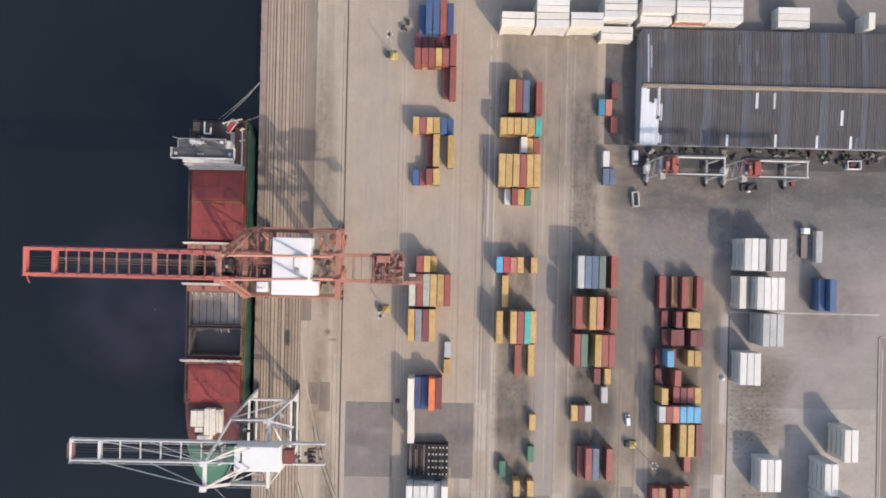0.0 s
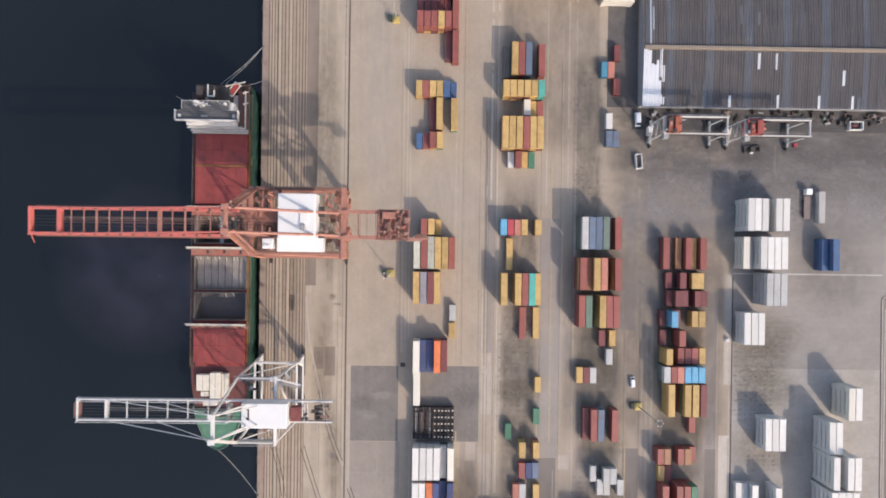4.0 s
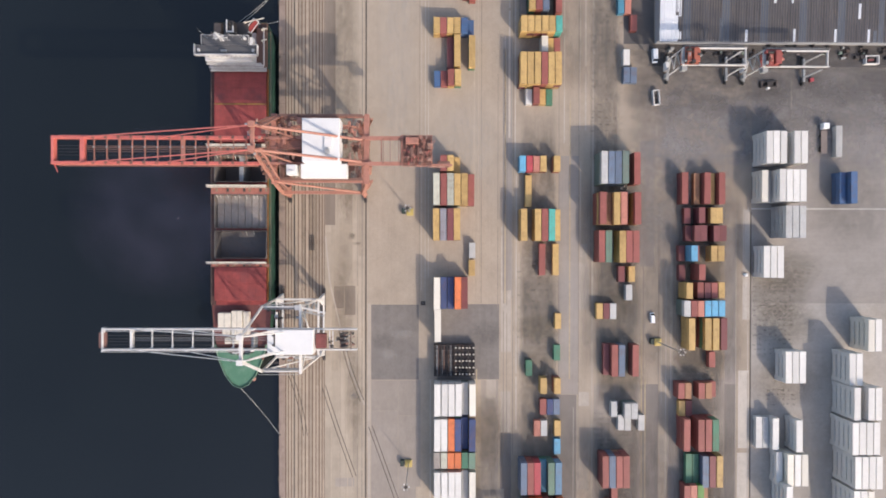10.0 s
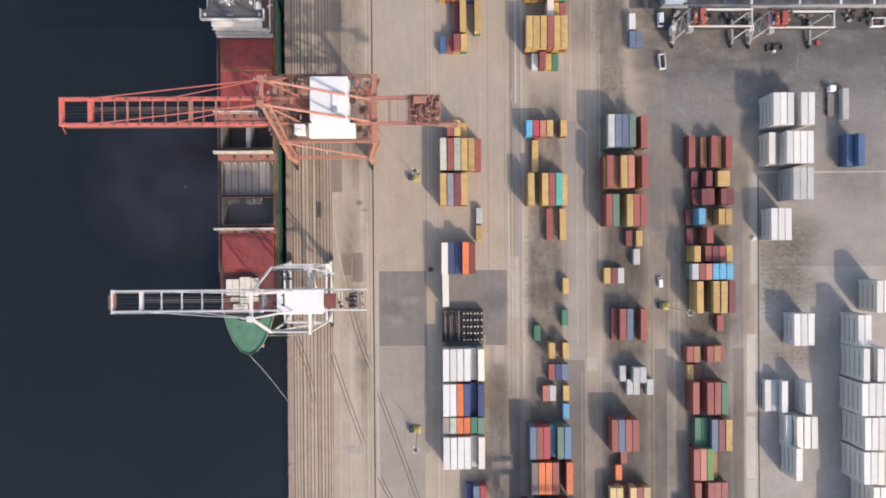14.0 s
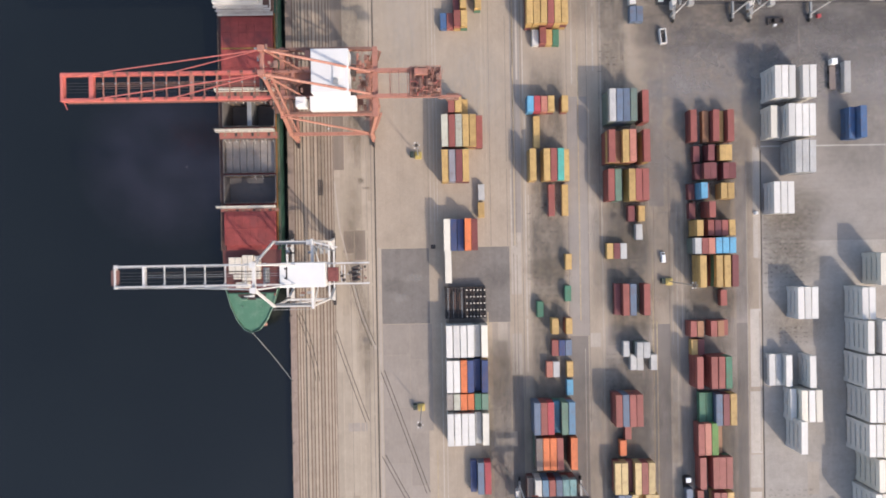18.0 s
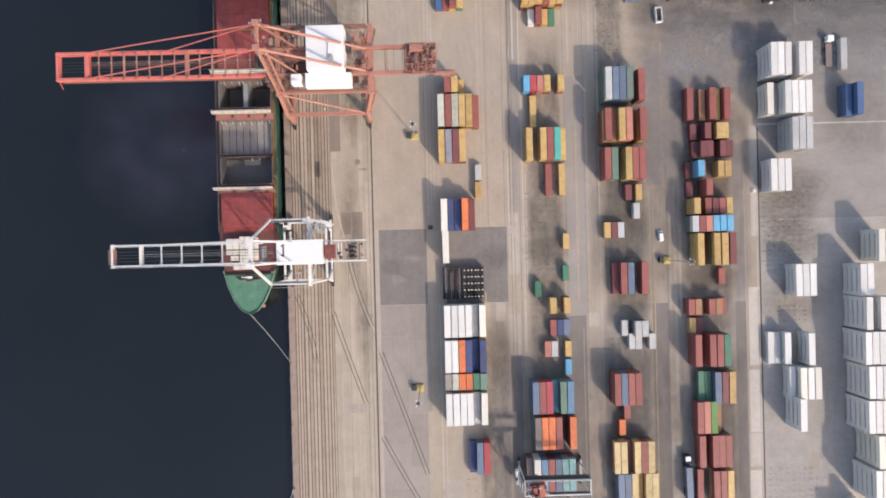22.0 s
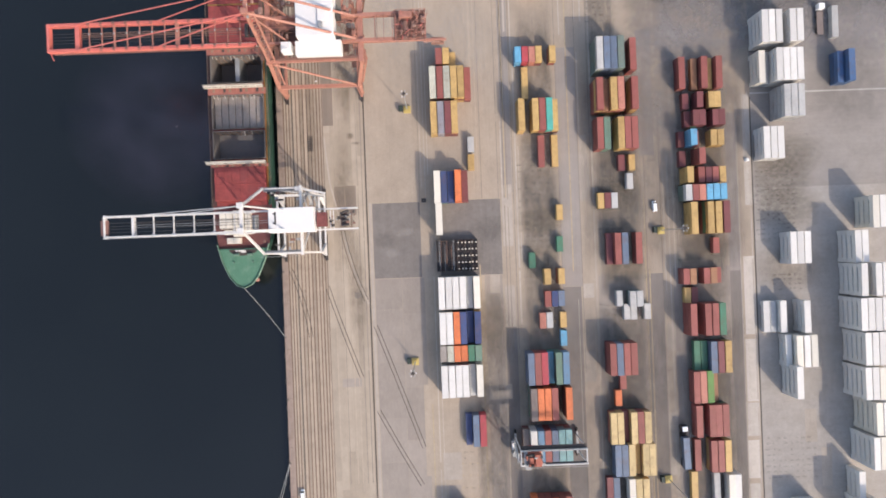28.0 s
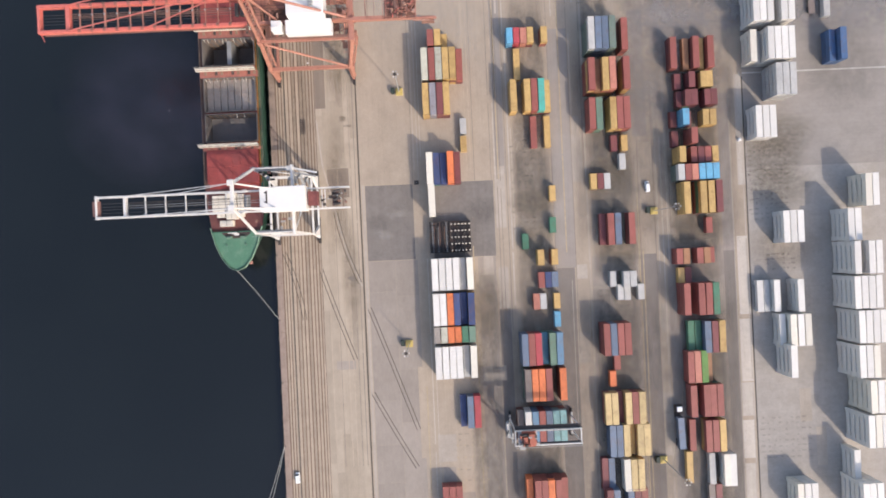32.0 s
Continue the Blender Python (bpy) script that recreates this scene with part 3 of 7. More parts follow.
for x, y0, y1 in ((-14.2, -230, -140), (6.4, -230, -86), (71.6, -240, -60), (17.5, -60, 40), (43.0, -90, 20), (73.0, -200, -90)):
    lane_line(x, y0, y1, 0.45, YELLOW_LINE, "faded yellow lane line on the yard")
setting("trim_drain", Shape().box(114.6, -260, -0.1, 115.0, -24, 0.024), DARK_JOINT, "dark drain slot at the edge of the yard", "drain")
setting("trim_joint", Shape().box(115.0, -22.9, -0.1, 174.2, -22.3, 0.024), ROPE, "pale joint across the grey yard", "pavement joint")
patch(174.6, -250.0, 320.0, -31.6, DARK_LANE, "grey road beyond the yard kerb", 0.020)
lane_line(175.7, -240, -36, 0.3, ROPE, "white edge line of the road beyond the kerb")
kerb = thing("kerb", "pale concrete kerb along the eastern yard edge", "kerb", kind="structure")
for k in range(34):
    y = -31.5 - 6.0 * k
    part("kerb_stone", Shape().box(174.0 + 0.03 * k, y - 5.9, 0, 174.5 + 0.03 * k, y, 0.3, 0.03), PALE_STRIP, kerb)
for k in range(3):
    part("kerb_stone", Shape().box(174.6 + 6 * k, -31.5, 0, 180.5 + 6 * k, -31.0, 0.3, 0.03), PALE_STRIP, kerb)


def rail_track(a, b, c):
    """Two old rails set flush in the paving, on a gentle curve through three places."""
    track = thing("rail_track", "old rail track set flush in the quay paving", "rail track", kind="structure")
    a, b, c = Vector((*a, 0)), Vector((*b, 0)), Vector((*c, 0))
    pts = [a * (1 - t) ** 2 + (2 * b - (a + c) / 2) * 2 * t * (1 - t) + c * t ** 2 for t in [k / 12 for k in range(13)]]
    for side in (-0.72, 0.72):
        s = Shape()
        for p, q in zip(pts, pts[1:]):
            n = (q - p).cross(Vector((0, 0, 1))).normalized() * side
            s.beam(p + n + Vector((0, 0, 0.045)), q + n + Vector((0, 0, 0.045)), 0.24, 0.06)
        part("rail", s, DARK_JOINT, track)


rail_track((-53.6, -92.3), (-48.6, -108.0), (-41.5, -128.2))
rail_track((-46.9, -70.4), (-43.8, -83.8), (-38.6, -98.3))
rail_track((-35.3, -108.4), (-27.2, -130.9), (-18.1, -156.7))
rail_track((-35.3, -141.7), (-27.6, -156.4), (-19.2, -171.5))
rail_track((-67.7, -85.2), (-63.2, -98.6), (-60.7, -112.0))


def track_bed(pts, width):
    """A strip of newer pale concrete along an old track, bending from place to place."""
    s = Shape()
    left, right = [], []
    for k, p in enumerate(pts):
        a, b = Vector(pts[max(0, k - 1)]), Vector(pts[min(len(pts) - 1, k + 1)])
        n = Vector((b.y - a.y, a.x - b.x)).normalized() * width / 2
        left.append((p[0] - n.x, p[1] - n.y, 0.019))
        right.append((p[0] + n.x, p[1] + n.y, 0.019))
    m = len(pts)
    s.add(left + right, [(k, k + 1, m + k + 1, m + k) for k in range(m - 1)])
    setting("pavement_track_bed", s, PALE_STRIP, "pale concrete strip along an old curved track", "pavement")


track_bed([(-52.9, -33.8), (-51.3, -51.5), (-45.9, -74.6), (-43.0, -86.7), (-37.6, -99.9)], 0.6)


STAINS = []


def stain(x, y, w, d, material):
    if sum(abs(x - a) < (w + c) / 2 and abs(y - b) < (d + e) / 2 for a, b, c, e in STAINS) > 1:
        return
    STAINS.append((x, y, w, d))
    s = setting("ground_stain", Shape().add([(-w / 2, -d / 2, 0), (w / 2, -d / 2, 0), (w / 2, d / 2, 0), (-w / 2, d / 2, 0)], [(0, 1, 2, 3)]), material, "dirt and oil stain on the yard paving", "stain")
    s.location = (x, y, 0.034 + 0.0002 * len(bpy.data.objects) % 0.01)


for x0, x1, y0, y1 in ((22.5, 38.8, -262, 20), (52.5, 71.5, -104, -8), (50.5, 63.5, -6, 64), (51, 71.5, -262, -100), (84, 105, -108, -14), (2, 16, -262, -92), (84, 106, -262, -106)):
    s = setting("ground_stain", Shape().add([(x0, y0, 0), (x1, y0, 0), (x1, y1, 0), (x0, y1, 0)], [(0, 1, 2, 3)]), LANE_DIRT, "tyre dirt worn into the lane between container rows", "stain")
    s.location = (0, 0, 0.028)
s = setting("ground_stain", Shape().add([(60, -2, 0), (206, -2, 0), (206, 62, 0), (60, 62, 0)], [(0, 1, 2, 3)]), DARK_FILM, "dark film on the ground along the warehouse", "stain")
s.location = (0, 0, 0.030)
s = setting("ground_stain", Shape().add([(22, 20, 0), (62, 20, 0), (62, 104, 0), (22, 104, 0)], [(0, 1, 2, 3)]), BROWN_FILM, "grey brown dirt film over the northern yard", "stain")
s.location = (0, 0, 0.0235)
s = setting("ground_stain", Shape().add([(46, -93, 0), (113, -93, 0), (113, -8, 0), (46, -8, 0)], [(0, 1, 2, 3)]), BROWN_FILM, "grey brown dirt film over the middle yard", "stain")
s.location = (0, 0, 0.0245)
s = setting("ground_stain", Shape().add([(12, -262, 0), (112, -262, 0), (112, -93, 0), (12, -93, 0)], [(0, 1, 2, 3)]), BROWN_FILM, "grey brown dirt film over the southern yard", "stain")
s.location = (0, 0, 0.0255)
s = setting("ground_stain", Shape().add([(58, -48, 0), (116, -48, 0), (116, 14, 0), (58, 14, 0)], [(0, 1, 2, 3)]), GREY_FILM, "grey dust film over the tan yard", "stain")
s.location = (0, 0, 0.026)
s = setting("ground_stain", Shape().add([(64, -13.8, 0), (200, -13.8, 0), (200, 40, 0), (64, 40, 0)], [(0, 1, 2, 3)]), COOL_FILM, "cool grey dust film over the yard south of the warehouse", "stain")
s.location = (0, 0, 0.0275)
for x, y, w, d in ((128, -47, 34, 20), (126, -57, 28, 24), (127, -68, 30, 20), (152, -64, 34, 14), (90, -56, 18, 14), (64, -90, 22, 16), (62, -60, 18, 14), (30, -70, 20, 12), (96, -140, 14, 30), (60, -150, 20, 40), (30, -180, 20, 12)):
    stain(x, y, w, d, STAIN_EARTH)
for x, y, w, d in ((32, -60, 24, 40), (60, -58, 26, 36), (62, -95, 24, 40), (30, -75, 22, 46), (96, -85, 30, 16),
                   (130, -62, 34, 34), (10, -72, 16, 12), (40, -100, 18, 60), (90, -110, 24, 60), (100, -60, 30, 90), (70, -130, 30, 50), (-30, -75, 10, 8), (155, -20, 40, 40)):
    stain(x, y, w, d, STAIN_DARK)
for x, y, w, d in ((127, -60, 32, 26), (124, -76, 26, 18), (128, -92, 34, 20), (62, -62, 20, 18), (66, -103, 22, 30), (95, -82, 24, 12), (35, -68, 20, 34), (30, -85, 16, 14), (12, -110, 14, 30), (70, -70, 20, 14), (96, -44, 24, 60), (-46, 30, 14, 120), (-46, -60, 9, 60), (-42, -95, 8, 50), (-49, -40, 7, 50), (-60, -30, 10, 60), (-44, -10, 10, 40), (-62, -120, 8, 60)):
    stain(x, y, w, d, STAIN_BROWN)
for x, y, w, d in ((-42.6, -33.8, 3.6, 3.4), (-40.6, -36.6, 4.4, 1.6)):
    s = setting("ground_stain", Shape().add([(-w / 2, -d / 2, 0), (w / 2, -d / 2, 0), (w / 2, d / 2, 0), (-w / 2, d / 2, 0)], [(0, 1, 2, 3)]), SMUDGE, "dark brown smudge on the service strip", "stain")
    s.location = (x, y, 0.03)
for x, y, w, d in ((-28, -80, 8, 5), (-22, -72, 10, 4), (134, -118, 12, 30), (85, -160, 8, 40), (112, -60, 10, 80), (2, 0, 30, 50), (-25, 40, 18, 120), (140, -130, 16, 30), (46, -70, 8, 60)):
    stain(x, y, w, d, STAIN_PALE)

def slot_dirt(x0, x1, y0, y1, across, along, seed):
    """Small dark spots left in rows where containers stood."""
    rng = random.Random(seed)
    s = Shape()
    for i in range(int((x1 - x0) / across)):
        for k in range(int((y1 - y0) / along)):
            if rng.random() < 0.25:
                continue
            x, y = x0 + i * across + rng.uniform(-0.3, 0.3), y0 + k * along + rng.uniform(-0.3, 0.3)
            w, d, z = rng.uniform(0.5, 1.7), rng.uniform(0.3, 0.8), rng.uniform(0, 0.004)
            s.add([(x - w / 2, y - d / 2, z), (x, y - d * 0.7, z), (x + w / 2, y - d / 2, z), (x + w * 0.6, y + d * 0.3, z), (x, y + d * 0.6, z), (x - w * 0.55, y + d * 0.4, z)], [(0, 1, 2, 3, 4, 5)])
    ob = tagged(new("slot_dirt", s.mesh("slot_dirt", SLOT_DIRT)), "rows of small dark dirt spots on the storage yard", "dirt", kind="stuff")
    ob.location = (0, 0, 0.048)


slot_dirt(116.5, 134.0, -80.0, -50.5, 2.0, 1.9, 1)
slot_dirt(117.0, 139.0, -174.0, -156.0, 2.3, 2.2, 2)
slot_dirt(122.0, 134.0, -100.0, -91.0, 2.0, 1.9, 3)
slot_dirt(85.0, 101.0, -90.0, -79.0, 2.6, 1.6, 4)
slot_dirt(54.0, 70.0, -74.0, -48.0, 2.7, 2.1, 5)
slot_dirt(53.0, 70.0, -116.0, -100.0, 2.7, 2.1, 6)
slot_dirt(23.0, 38.0, -80.0, -42.0, 2.7, 2.3, 7)
slot_dirt(-2.0, 5.0, -180.0, -148.0, 2.7, 2.3, 8)
slot_dirt(52.0, 66.0, 8.0, 60.0, 2.8, 2.5, 9)

# ---- warehouse ----
def warehouse(x0, x1, y0, y1, eave, ridge):
    hall = thing("warehouse", "long warehouse with weathered brown corrugated roof and pale sheets", "warehouse", x0, y0)
    w, d = x1 - x0, y1 - y0
    mid = d * 0.5
    wall = Shape().box(0, 0, 0, w, 0.3, eave).box(0, d - 0.3, 0, w, d, eave).box(w - 0.3, 0.3, 0, w, d - 0.3, eave)
    part("wall", wall, WALL_GREY, hall)
    gable = Shape().add([(0, 0.3, 0), (0, d - 0.3, 0), (0, d - 0.3, eave), (0, mid, ridge - 0.2), (0, 0.3, eave), (0.3, 0.3, 0), (0.3, d - 0.3, 0), (0.3, d - 0.3, eave), (0.3, mid, ridge - 0.2), (0.3, 0.3, eave)],
                        [(4, 3, 2, 1, 0), (5, 6, 7, 8, 9), (0, 1, 6, 5), (1, 2, 7, 6), (2, 3, 8, 7), (3, 4, 9, 8), (4, 0, 5, 9)])
    part("gable_wall", gable, WALL_GREY, hall)

    def sheet(x, width, u0, u1, slope, material, lift=0.0, name="roof_sheet"):
        """One ribbed sheet between the shares u0 and u1 of the slope, from eave to ridge."""
        def at(u):
            return (-0.6 + (mid + 0.4) * u) if slope == 0 else (d + 0.6 - (d - mid + 0.4) * u)
        s = Shape()
        ribs = 1
        xs, zs = [], []
        for k in range(ribs):
            for f, h in ((0.0, 0.0), (0.5, 0.0), (0.6, 0.22), (0.85, 0.22), (0.95, 0.0)):
                xs.append(x + (k + f) * width / ribs)
                zs.append(h)
        n = len(xs)
        top = [(xx, at(u), eave + (ridge - eave) * u + 0.1 + zz + lift) for u in (u0, u1) for xx, zz in zip(xs, zs)]
        faces = [(k, k + 1, n + k + 1, n + k) if slope == 0 else (n + k, n + k + 1, k + 1, k) for k in range(n - 1)]
        low = [(xx, yy, zz - 0.12) for xx, yy, zz in (top[0], top[n - 1], top[2 * n - 1], top[n])]
        s.add(top + low, faces + [(2 * n, 2 * n + 3, 2 * n + 2, 2 * n + 1) if slope == 0 else (2 * n, 2 * n + 1, 2 * n + 2, 2 * n + 3)])
        part(name, s, material, hall)

    pitch = 1.0
    blue = (10.7, 25.4, 40.4, 55.3, 70.2, 86.0, 101.0)
    worn = random.Random(4)
    for slope in (0, 1):
        for k in range(int(w / pitch)):
            x = k * pitch
            if any(abs(x + 0.5 - b) < 1.45 for b in blue) or (slope == 1 and 0.9 < x < 3.9):
                mat = ROOF_BLUE
            else:
                mat = ROOF_SHEET
            if slope == 0 and x < 6.1:
                top_u = (1.0, 1.0, 0.96, 0.74, 0.72, 0.8, 0.45)[k]
                sheet(x, pitch - 0.02, 0.0, top_u - 0.01, slope, ROOF_WHITE)
                if top_u < 1.0:
                    sheet(x, pitch - 0.22, top_u, 1.0, slope, ROOF_SHEET)
            elif worn.random() < 0.5:
                cut = worn.uniform(0.3, 0.7)
                sheet(x, pitch - 0.22, 0.0, cut, slope, mat)
                sheet(x, pitch - 0.22, cut - 0.01, 1.0, slope, mat, 0.03)
            else:
                sheet(x, pitch - 0.22, 0.0, 1.0, slope, mat)
    for x, u0, u1 in ((6.2, 0.5, 0.98), (7.2, 0.42, 0.7), (6.4, 0.03, 0.2), (7.3, 0.03, 0.16), (33.0, 0.0, 0.2), (43.8, 0.66, 0.93), (50.4, 0.66, 0.93), (51.6, 0.0, 0.22), (76.8, 0.4, 0.66), (67.6, 0.0, 0.22), (80.6, 0.0, 0.22)):
        sheet(x, 0.95, u0, u1, 0, ROOF_WHITE, 0.2, "patch_sheet")
    for x, u0, u1 in ((2.2, 0.1, 0.95), (3.3, 0.3, 0.7)):
        sheet(x, 0.5, u0, u1, 1, ROOF_WHITE, 0.2, "patch_sheet")
    for x, u0, u1 in ((23.0, 0.0, 0.4), (83.0, 0.0, 0.2)):
        sheet(x, 1.2, u0, u1, 0, ROOF_BLUE, 0.2, "patch_sheet")
    for x, u0, u1 in ((37.0, 0.42, 0.75), (43.5, 0.4, 0.65), (60.2, 0.4, 0.68), (8.6, 0.75, 0.98)):
        sheet(x, 1.0, 1 - u1, 1 - u0, 1, ROOF_BLUE, 0.2, "patch_sheet")
    part("ridge_cap", Shape().beam((0, mid - 0.35, ridge + 0.28), (w, mid - 0.35, ridge + 0.28), 1.1, 0.12).beam((0, mid + 0.45, ridge + 0.28), (w, mid + 0.45, ridge + 0.28), 0.9, 0.12).box(0, mid - 0.55, ridge + 0.2, w, mid + 0.6, ridge + 1.1, 0.1), ROOF_RIDGE, hall, "rusty brown ridge cap")
    part("gutter", Shape().box(0, -0.95, eave - 0.3, w, -0.55, eave - 0.02), CRANE_GREY, hall)
    return hall


warehouse(76.3, 196.0, 42.1, 85.4, 5.0, 6.3)


# ---- quay cranes ----
def bogie(shape, x, y, length=5.0):
    shape.box(x - 0.5, y - length / 2, 0.75, x + 0.5, y + length / 2, 1.5)
    for k in (-0.38, -0.13, 0.13, 0.38):
        shape.tube((x - 0.3, y + k * length, 0.52), (x + 0.3, y + k * length, 0.52), 0.42, 10)


def rail_line(shape, a, b, height=1.1, step=2.5):
    a, b = Vector(a), Vector(b)
    up = Vector((0, 0, height))
    shape.tube(a + up, b + up, 0.05, 5)
    shape.tube(a + up * 0.5, b + up * 0.5, 0.035, 5)
    n = max(1, int((b - a).length / step))
    for k in range(n + 1):
        p = a.lerp(b, k / n)
        shape.tube(p, p + up, 0.04, 5)


TRACK_RUST = surface("rusty_track_steel", (0.22, 0.13, 0.10), rough=0.7, mottle=0.3, size=1.0, grain=0.2)


def quay_crane(name, label, paint, boom_paint, foot, node_z, frame_top, girder_z, gn, gs, tip, back, hinge, apex, ties, leg=1.3, slim=1.0, west_cross=True, kink=0.75):
    """foot: west, east, south, north of the wheels; frame_top: the same at the upper frame, with its height."""
    crane = thing(name, label, "crane", 0, 0, 0)
    fw, fe, fs, fn = foot
    tw, te, ts, tn, top = frame_top
    corner = {}
    for x, xt in ((fw, tw), (fe, te)):
        for y, yt, out in ((fs, ts, -1), (fn, tn, 1)):
            for dy in ((-0.6, 4.6) if y == fs else (0.6, -4.6)):
                s = Shape()
                bogie(s, x, y + dy)
                part("bogie", s, DARK_STEEL, crane, "dark steel wheel bogie")
            node = Vector((x + 0.1 * (xt - x), y + kink * (yt - y), node_z))
            corner[x, y] = node
            part("leg", Shape().beam((x, y, 1.4), node, leg * 1.15, leg).beam(node, (xt, yt, top), leg, leg), paint, crane)
            s = Shape()
            s.add([(x - 0.5, y - out * 3.4, 2.6), (x - 0.5, y + out * 1.0, 2.6), (x - 0.5, node.y, node_z - 0.5), (x + 0.5, y - out * 3.4, 2.6), (x + 0.5, y + out * 1.0, 2.6), (x + 0.5, node.y, node_z - 0.5)],
                  [(0, 1, 2), (5, 4, 3), (0, 3, 4, 1), (1, 4, 5, 2), (2, 5, 3, 0)])
            part("leg_bracket", s, paint, crane)
        part("sill_beam", Shape().beam((x, fs - 1.2, 2.1), (x, fn + 1.2, 2.1), 0.9 * slim, 1.2), paint, crane)
        if west_cross or x == fe:
            part("cross_beam", Shape().beam((xt, ts - 0.8, top), (xt, tn + 0.8, top), leg * 1.2, 1.8), paint, crane)
        part("cross_beam", Shape().beam(corner[x, fs], corner[x, fn], 0.9 * slim, 1.3), paint, crane)
        if west_cross or x == fe:
            part("sway_brace", Shape().tube((xt, ts, top - 0.8), ((xt + x) / 2, (fs + fn) / 2, (top + node_z) / 2), 0.28, 6).tube((xt, tn, top - 0.8), ((xt + x) / 2, (fs + fn) / 2, (top + node_z) / 2), 0.28, 6), paint, crane)
    for y, yt in ((fs, ts), (fn, tn)):
        part("portal_beam", Shape().beam(corner[fw, y], corner[fe, y], 1.1 * slim, 1.3), paint, crane)
        part("top_beam", Shape().beam((tw + 0.7, yt, top), (te - 0.7, yt, top), 0.6 * slim, 1.0), paint, crane)
        part("diagonal", Shape().tube((tw + 0.5, yt + 0.1, top - 2.5), corner[fe, y], 0.38 * slim), paint, crane)
        s = Shape()
        a, b = corner[fw, y], corner[fe, y]
        rail_line(s, a + Vector((0, 0.3, 0.7)), b + Vector((0, 0.3, 0.7)))
        part("walkway_rail", s, paint, crane)
    xw, xl, ys, yn = tw, te, ts, tn
    # girder and boom, two box girders with ties
    for y in (gn, gs):
        part("girder", Shape().beam((hinge + 0.4, y, girder_z), (back, y, girder_z), 0.8 * slim, 1.9), paint, crane)
        part("boom_girder", Shape().beam((tip, y, girder_z), (hinge - 0.4, y, girder_z), 0.95 * slim, 1.9).tube((hinge - 0.5, y, girder_z + 1.2), (hinge + 0.5, y, girder_z + 1.2), 0.5), boom_paint, crane)
        s = Shape()
        rail_line(s, (tip, y - 0.5, girder_z + 0.95), (hinge, y - 0.5, girder_z + 0.95), 1.0, 3.4)
        for k in range(9):
            x = tip + 3 + (hinge - tip - 6) * k / 8
            s.box(x - 0.2, y - 0.2 * slim, girder_z + 0.95, x + 0.2, y + 0.2 * slim, girder_z + 1.3)
        part("girder_rail", s, boom_paint, crane)
    part("boom_end_frame", Shape().beam((tip, gs - 0.5, girder_z), (tip, gn + 0.5, girder_z), 0.8 * slim, 1.8), boom_paint, crane)
    part("boom_cross_frame", Shape().beam((tip + 9.3, gs, girder_z), (tip + 9.3, gn, girder_z), 1.3 * slim, 1.6), boom_paint, crane)
    for x, w in ties:
        part("boom_tie", Shape().beam((x, gs, girder_z + 0.2), (x, gn, girder_z + 0.2), w, 0.5), paint, crane)
    trolley = Shape()
    for y in ((gn + gs) / 2 - 0.35, (gn + gs) / 2 + 0.35):
        trolley.beam((tip + 10, y, girder_z - 0.3), (hinge + 14, y, girder_z - 0.3), 0.13, 0.2)
    part("rope_track", trolley, TRACK_RUST if west_cross else CRANE_GREY, crane, "worn rope and festoon track")
    walk_s = Shape()
    walk_s.beam((tip + 10, (gn + gs) / 2 + 1.0, girder_z - 0.5), (hinge, (gn + gs) / 2 + 1.0, girder_z - 0.5), 0.22, 0.1)
    rail_line(walk_s, (tip + 10, (gn + gs) / 2 + 1.3, girder_z - 0.5), (hinge, (gn + gs) / 2 + 1.3, girder_z - 0.5), 1.0, 3.0)
    part("walkway", walk_s, TRACK_RUST if west_cross else DARK_STEEL, crane, "narrow grating walkway along the boom")
    for x, w in ties:
        part("tie_lamp", Shape().box(x - 0.22, (gn + gs) / 2 + 0.8, girder_z + 0.3, x + 0.22, (gn + gs) / 2 + 1.3, girder_z + 0.75, 0.05), CRANE_GREY, crane, "small pale lamp box on a boom tie")
        part("tie_bracket", Shape().beam((x - 0.7, gs + 0.5, girder_z + 0.25), (x + 0.5, gs + 1.6, girder_z + 0.25), 0.18, 0.2), paint, crane)
    # A-frame, stays
    ax, an, as_, az = apex
    for y, ya in ((yn, an), (ys, as_)):
        part("mast_post", Shape().beam((xw, y, top), (ax, ya, az), 0.8 * slim, 0.9), paint, crane)
        part("back_strut", Shape().beam((xw + 7, gn if ya == an else gs, girder_z + 1), (ax, ya, az), 0.45, 0.5), paint, crane)
    part("mast_head", Shape().beam((ax, as_ - 1.1, az), (ax, an + 1.1, az), 0.9, 1.0).box(ax - 0.9, an - 0.8, az + 0.6, ax + 0.9, an + 0.8, az + 1.6).box(ax - 0.9, as_ - 0.8, az + 0.6, ax + 0.9, as_ + 0.8, az + 1.6), paint, crane)
    for ya, yg in ((an, gn), (as_, gs)):
        part("back_stay", Shape().tube((ax, ya, az), (xl - 1.5, yg + (-0.6 if yg == gn else 0.5), girder_z + 1.6), 0.42 * slim), paint, crane)
        for x in (tip + 9.3, tip + 0.52 * (hinge - tip)):
            part("fore_stay", Shape().tube((ax, ya, az), (x, yg, girder_z + 1), 0.2 * slim, 6), boom_paint, crane)
    return crane


red_ties = [(-133 + 9.3 + 4.05 * k, 0.5 if k in (3, 10) else 1.3 if k == 8 else 0.2) for k in range(1, 14)]
red = quay_crane("quay_crane", "faded red ship-to-shore gantry crane with lowered boom", CRANE_RED, BOOM_RED, (-66.2, -37.1, -17.7, 5.5), 14.5, (-62.2, -32.3, -16.7, 4.3, 39.4), 40.0, -2.8, -11.0, -132.6, -14.0, -66.0, (-61.9, -3.2, -10.2, 63.5), red_ties, kink=-0.3)
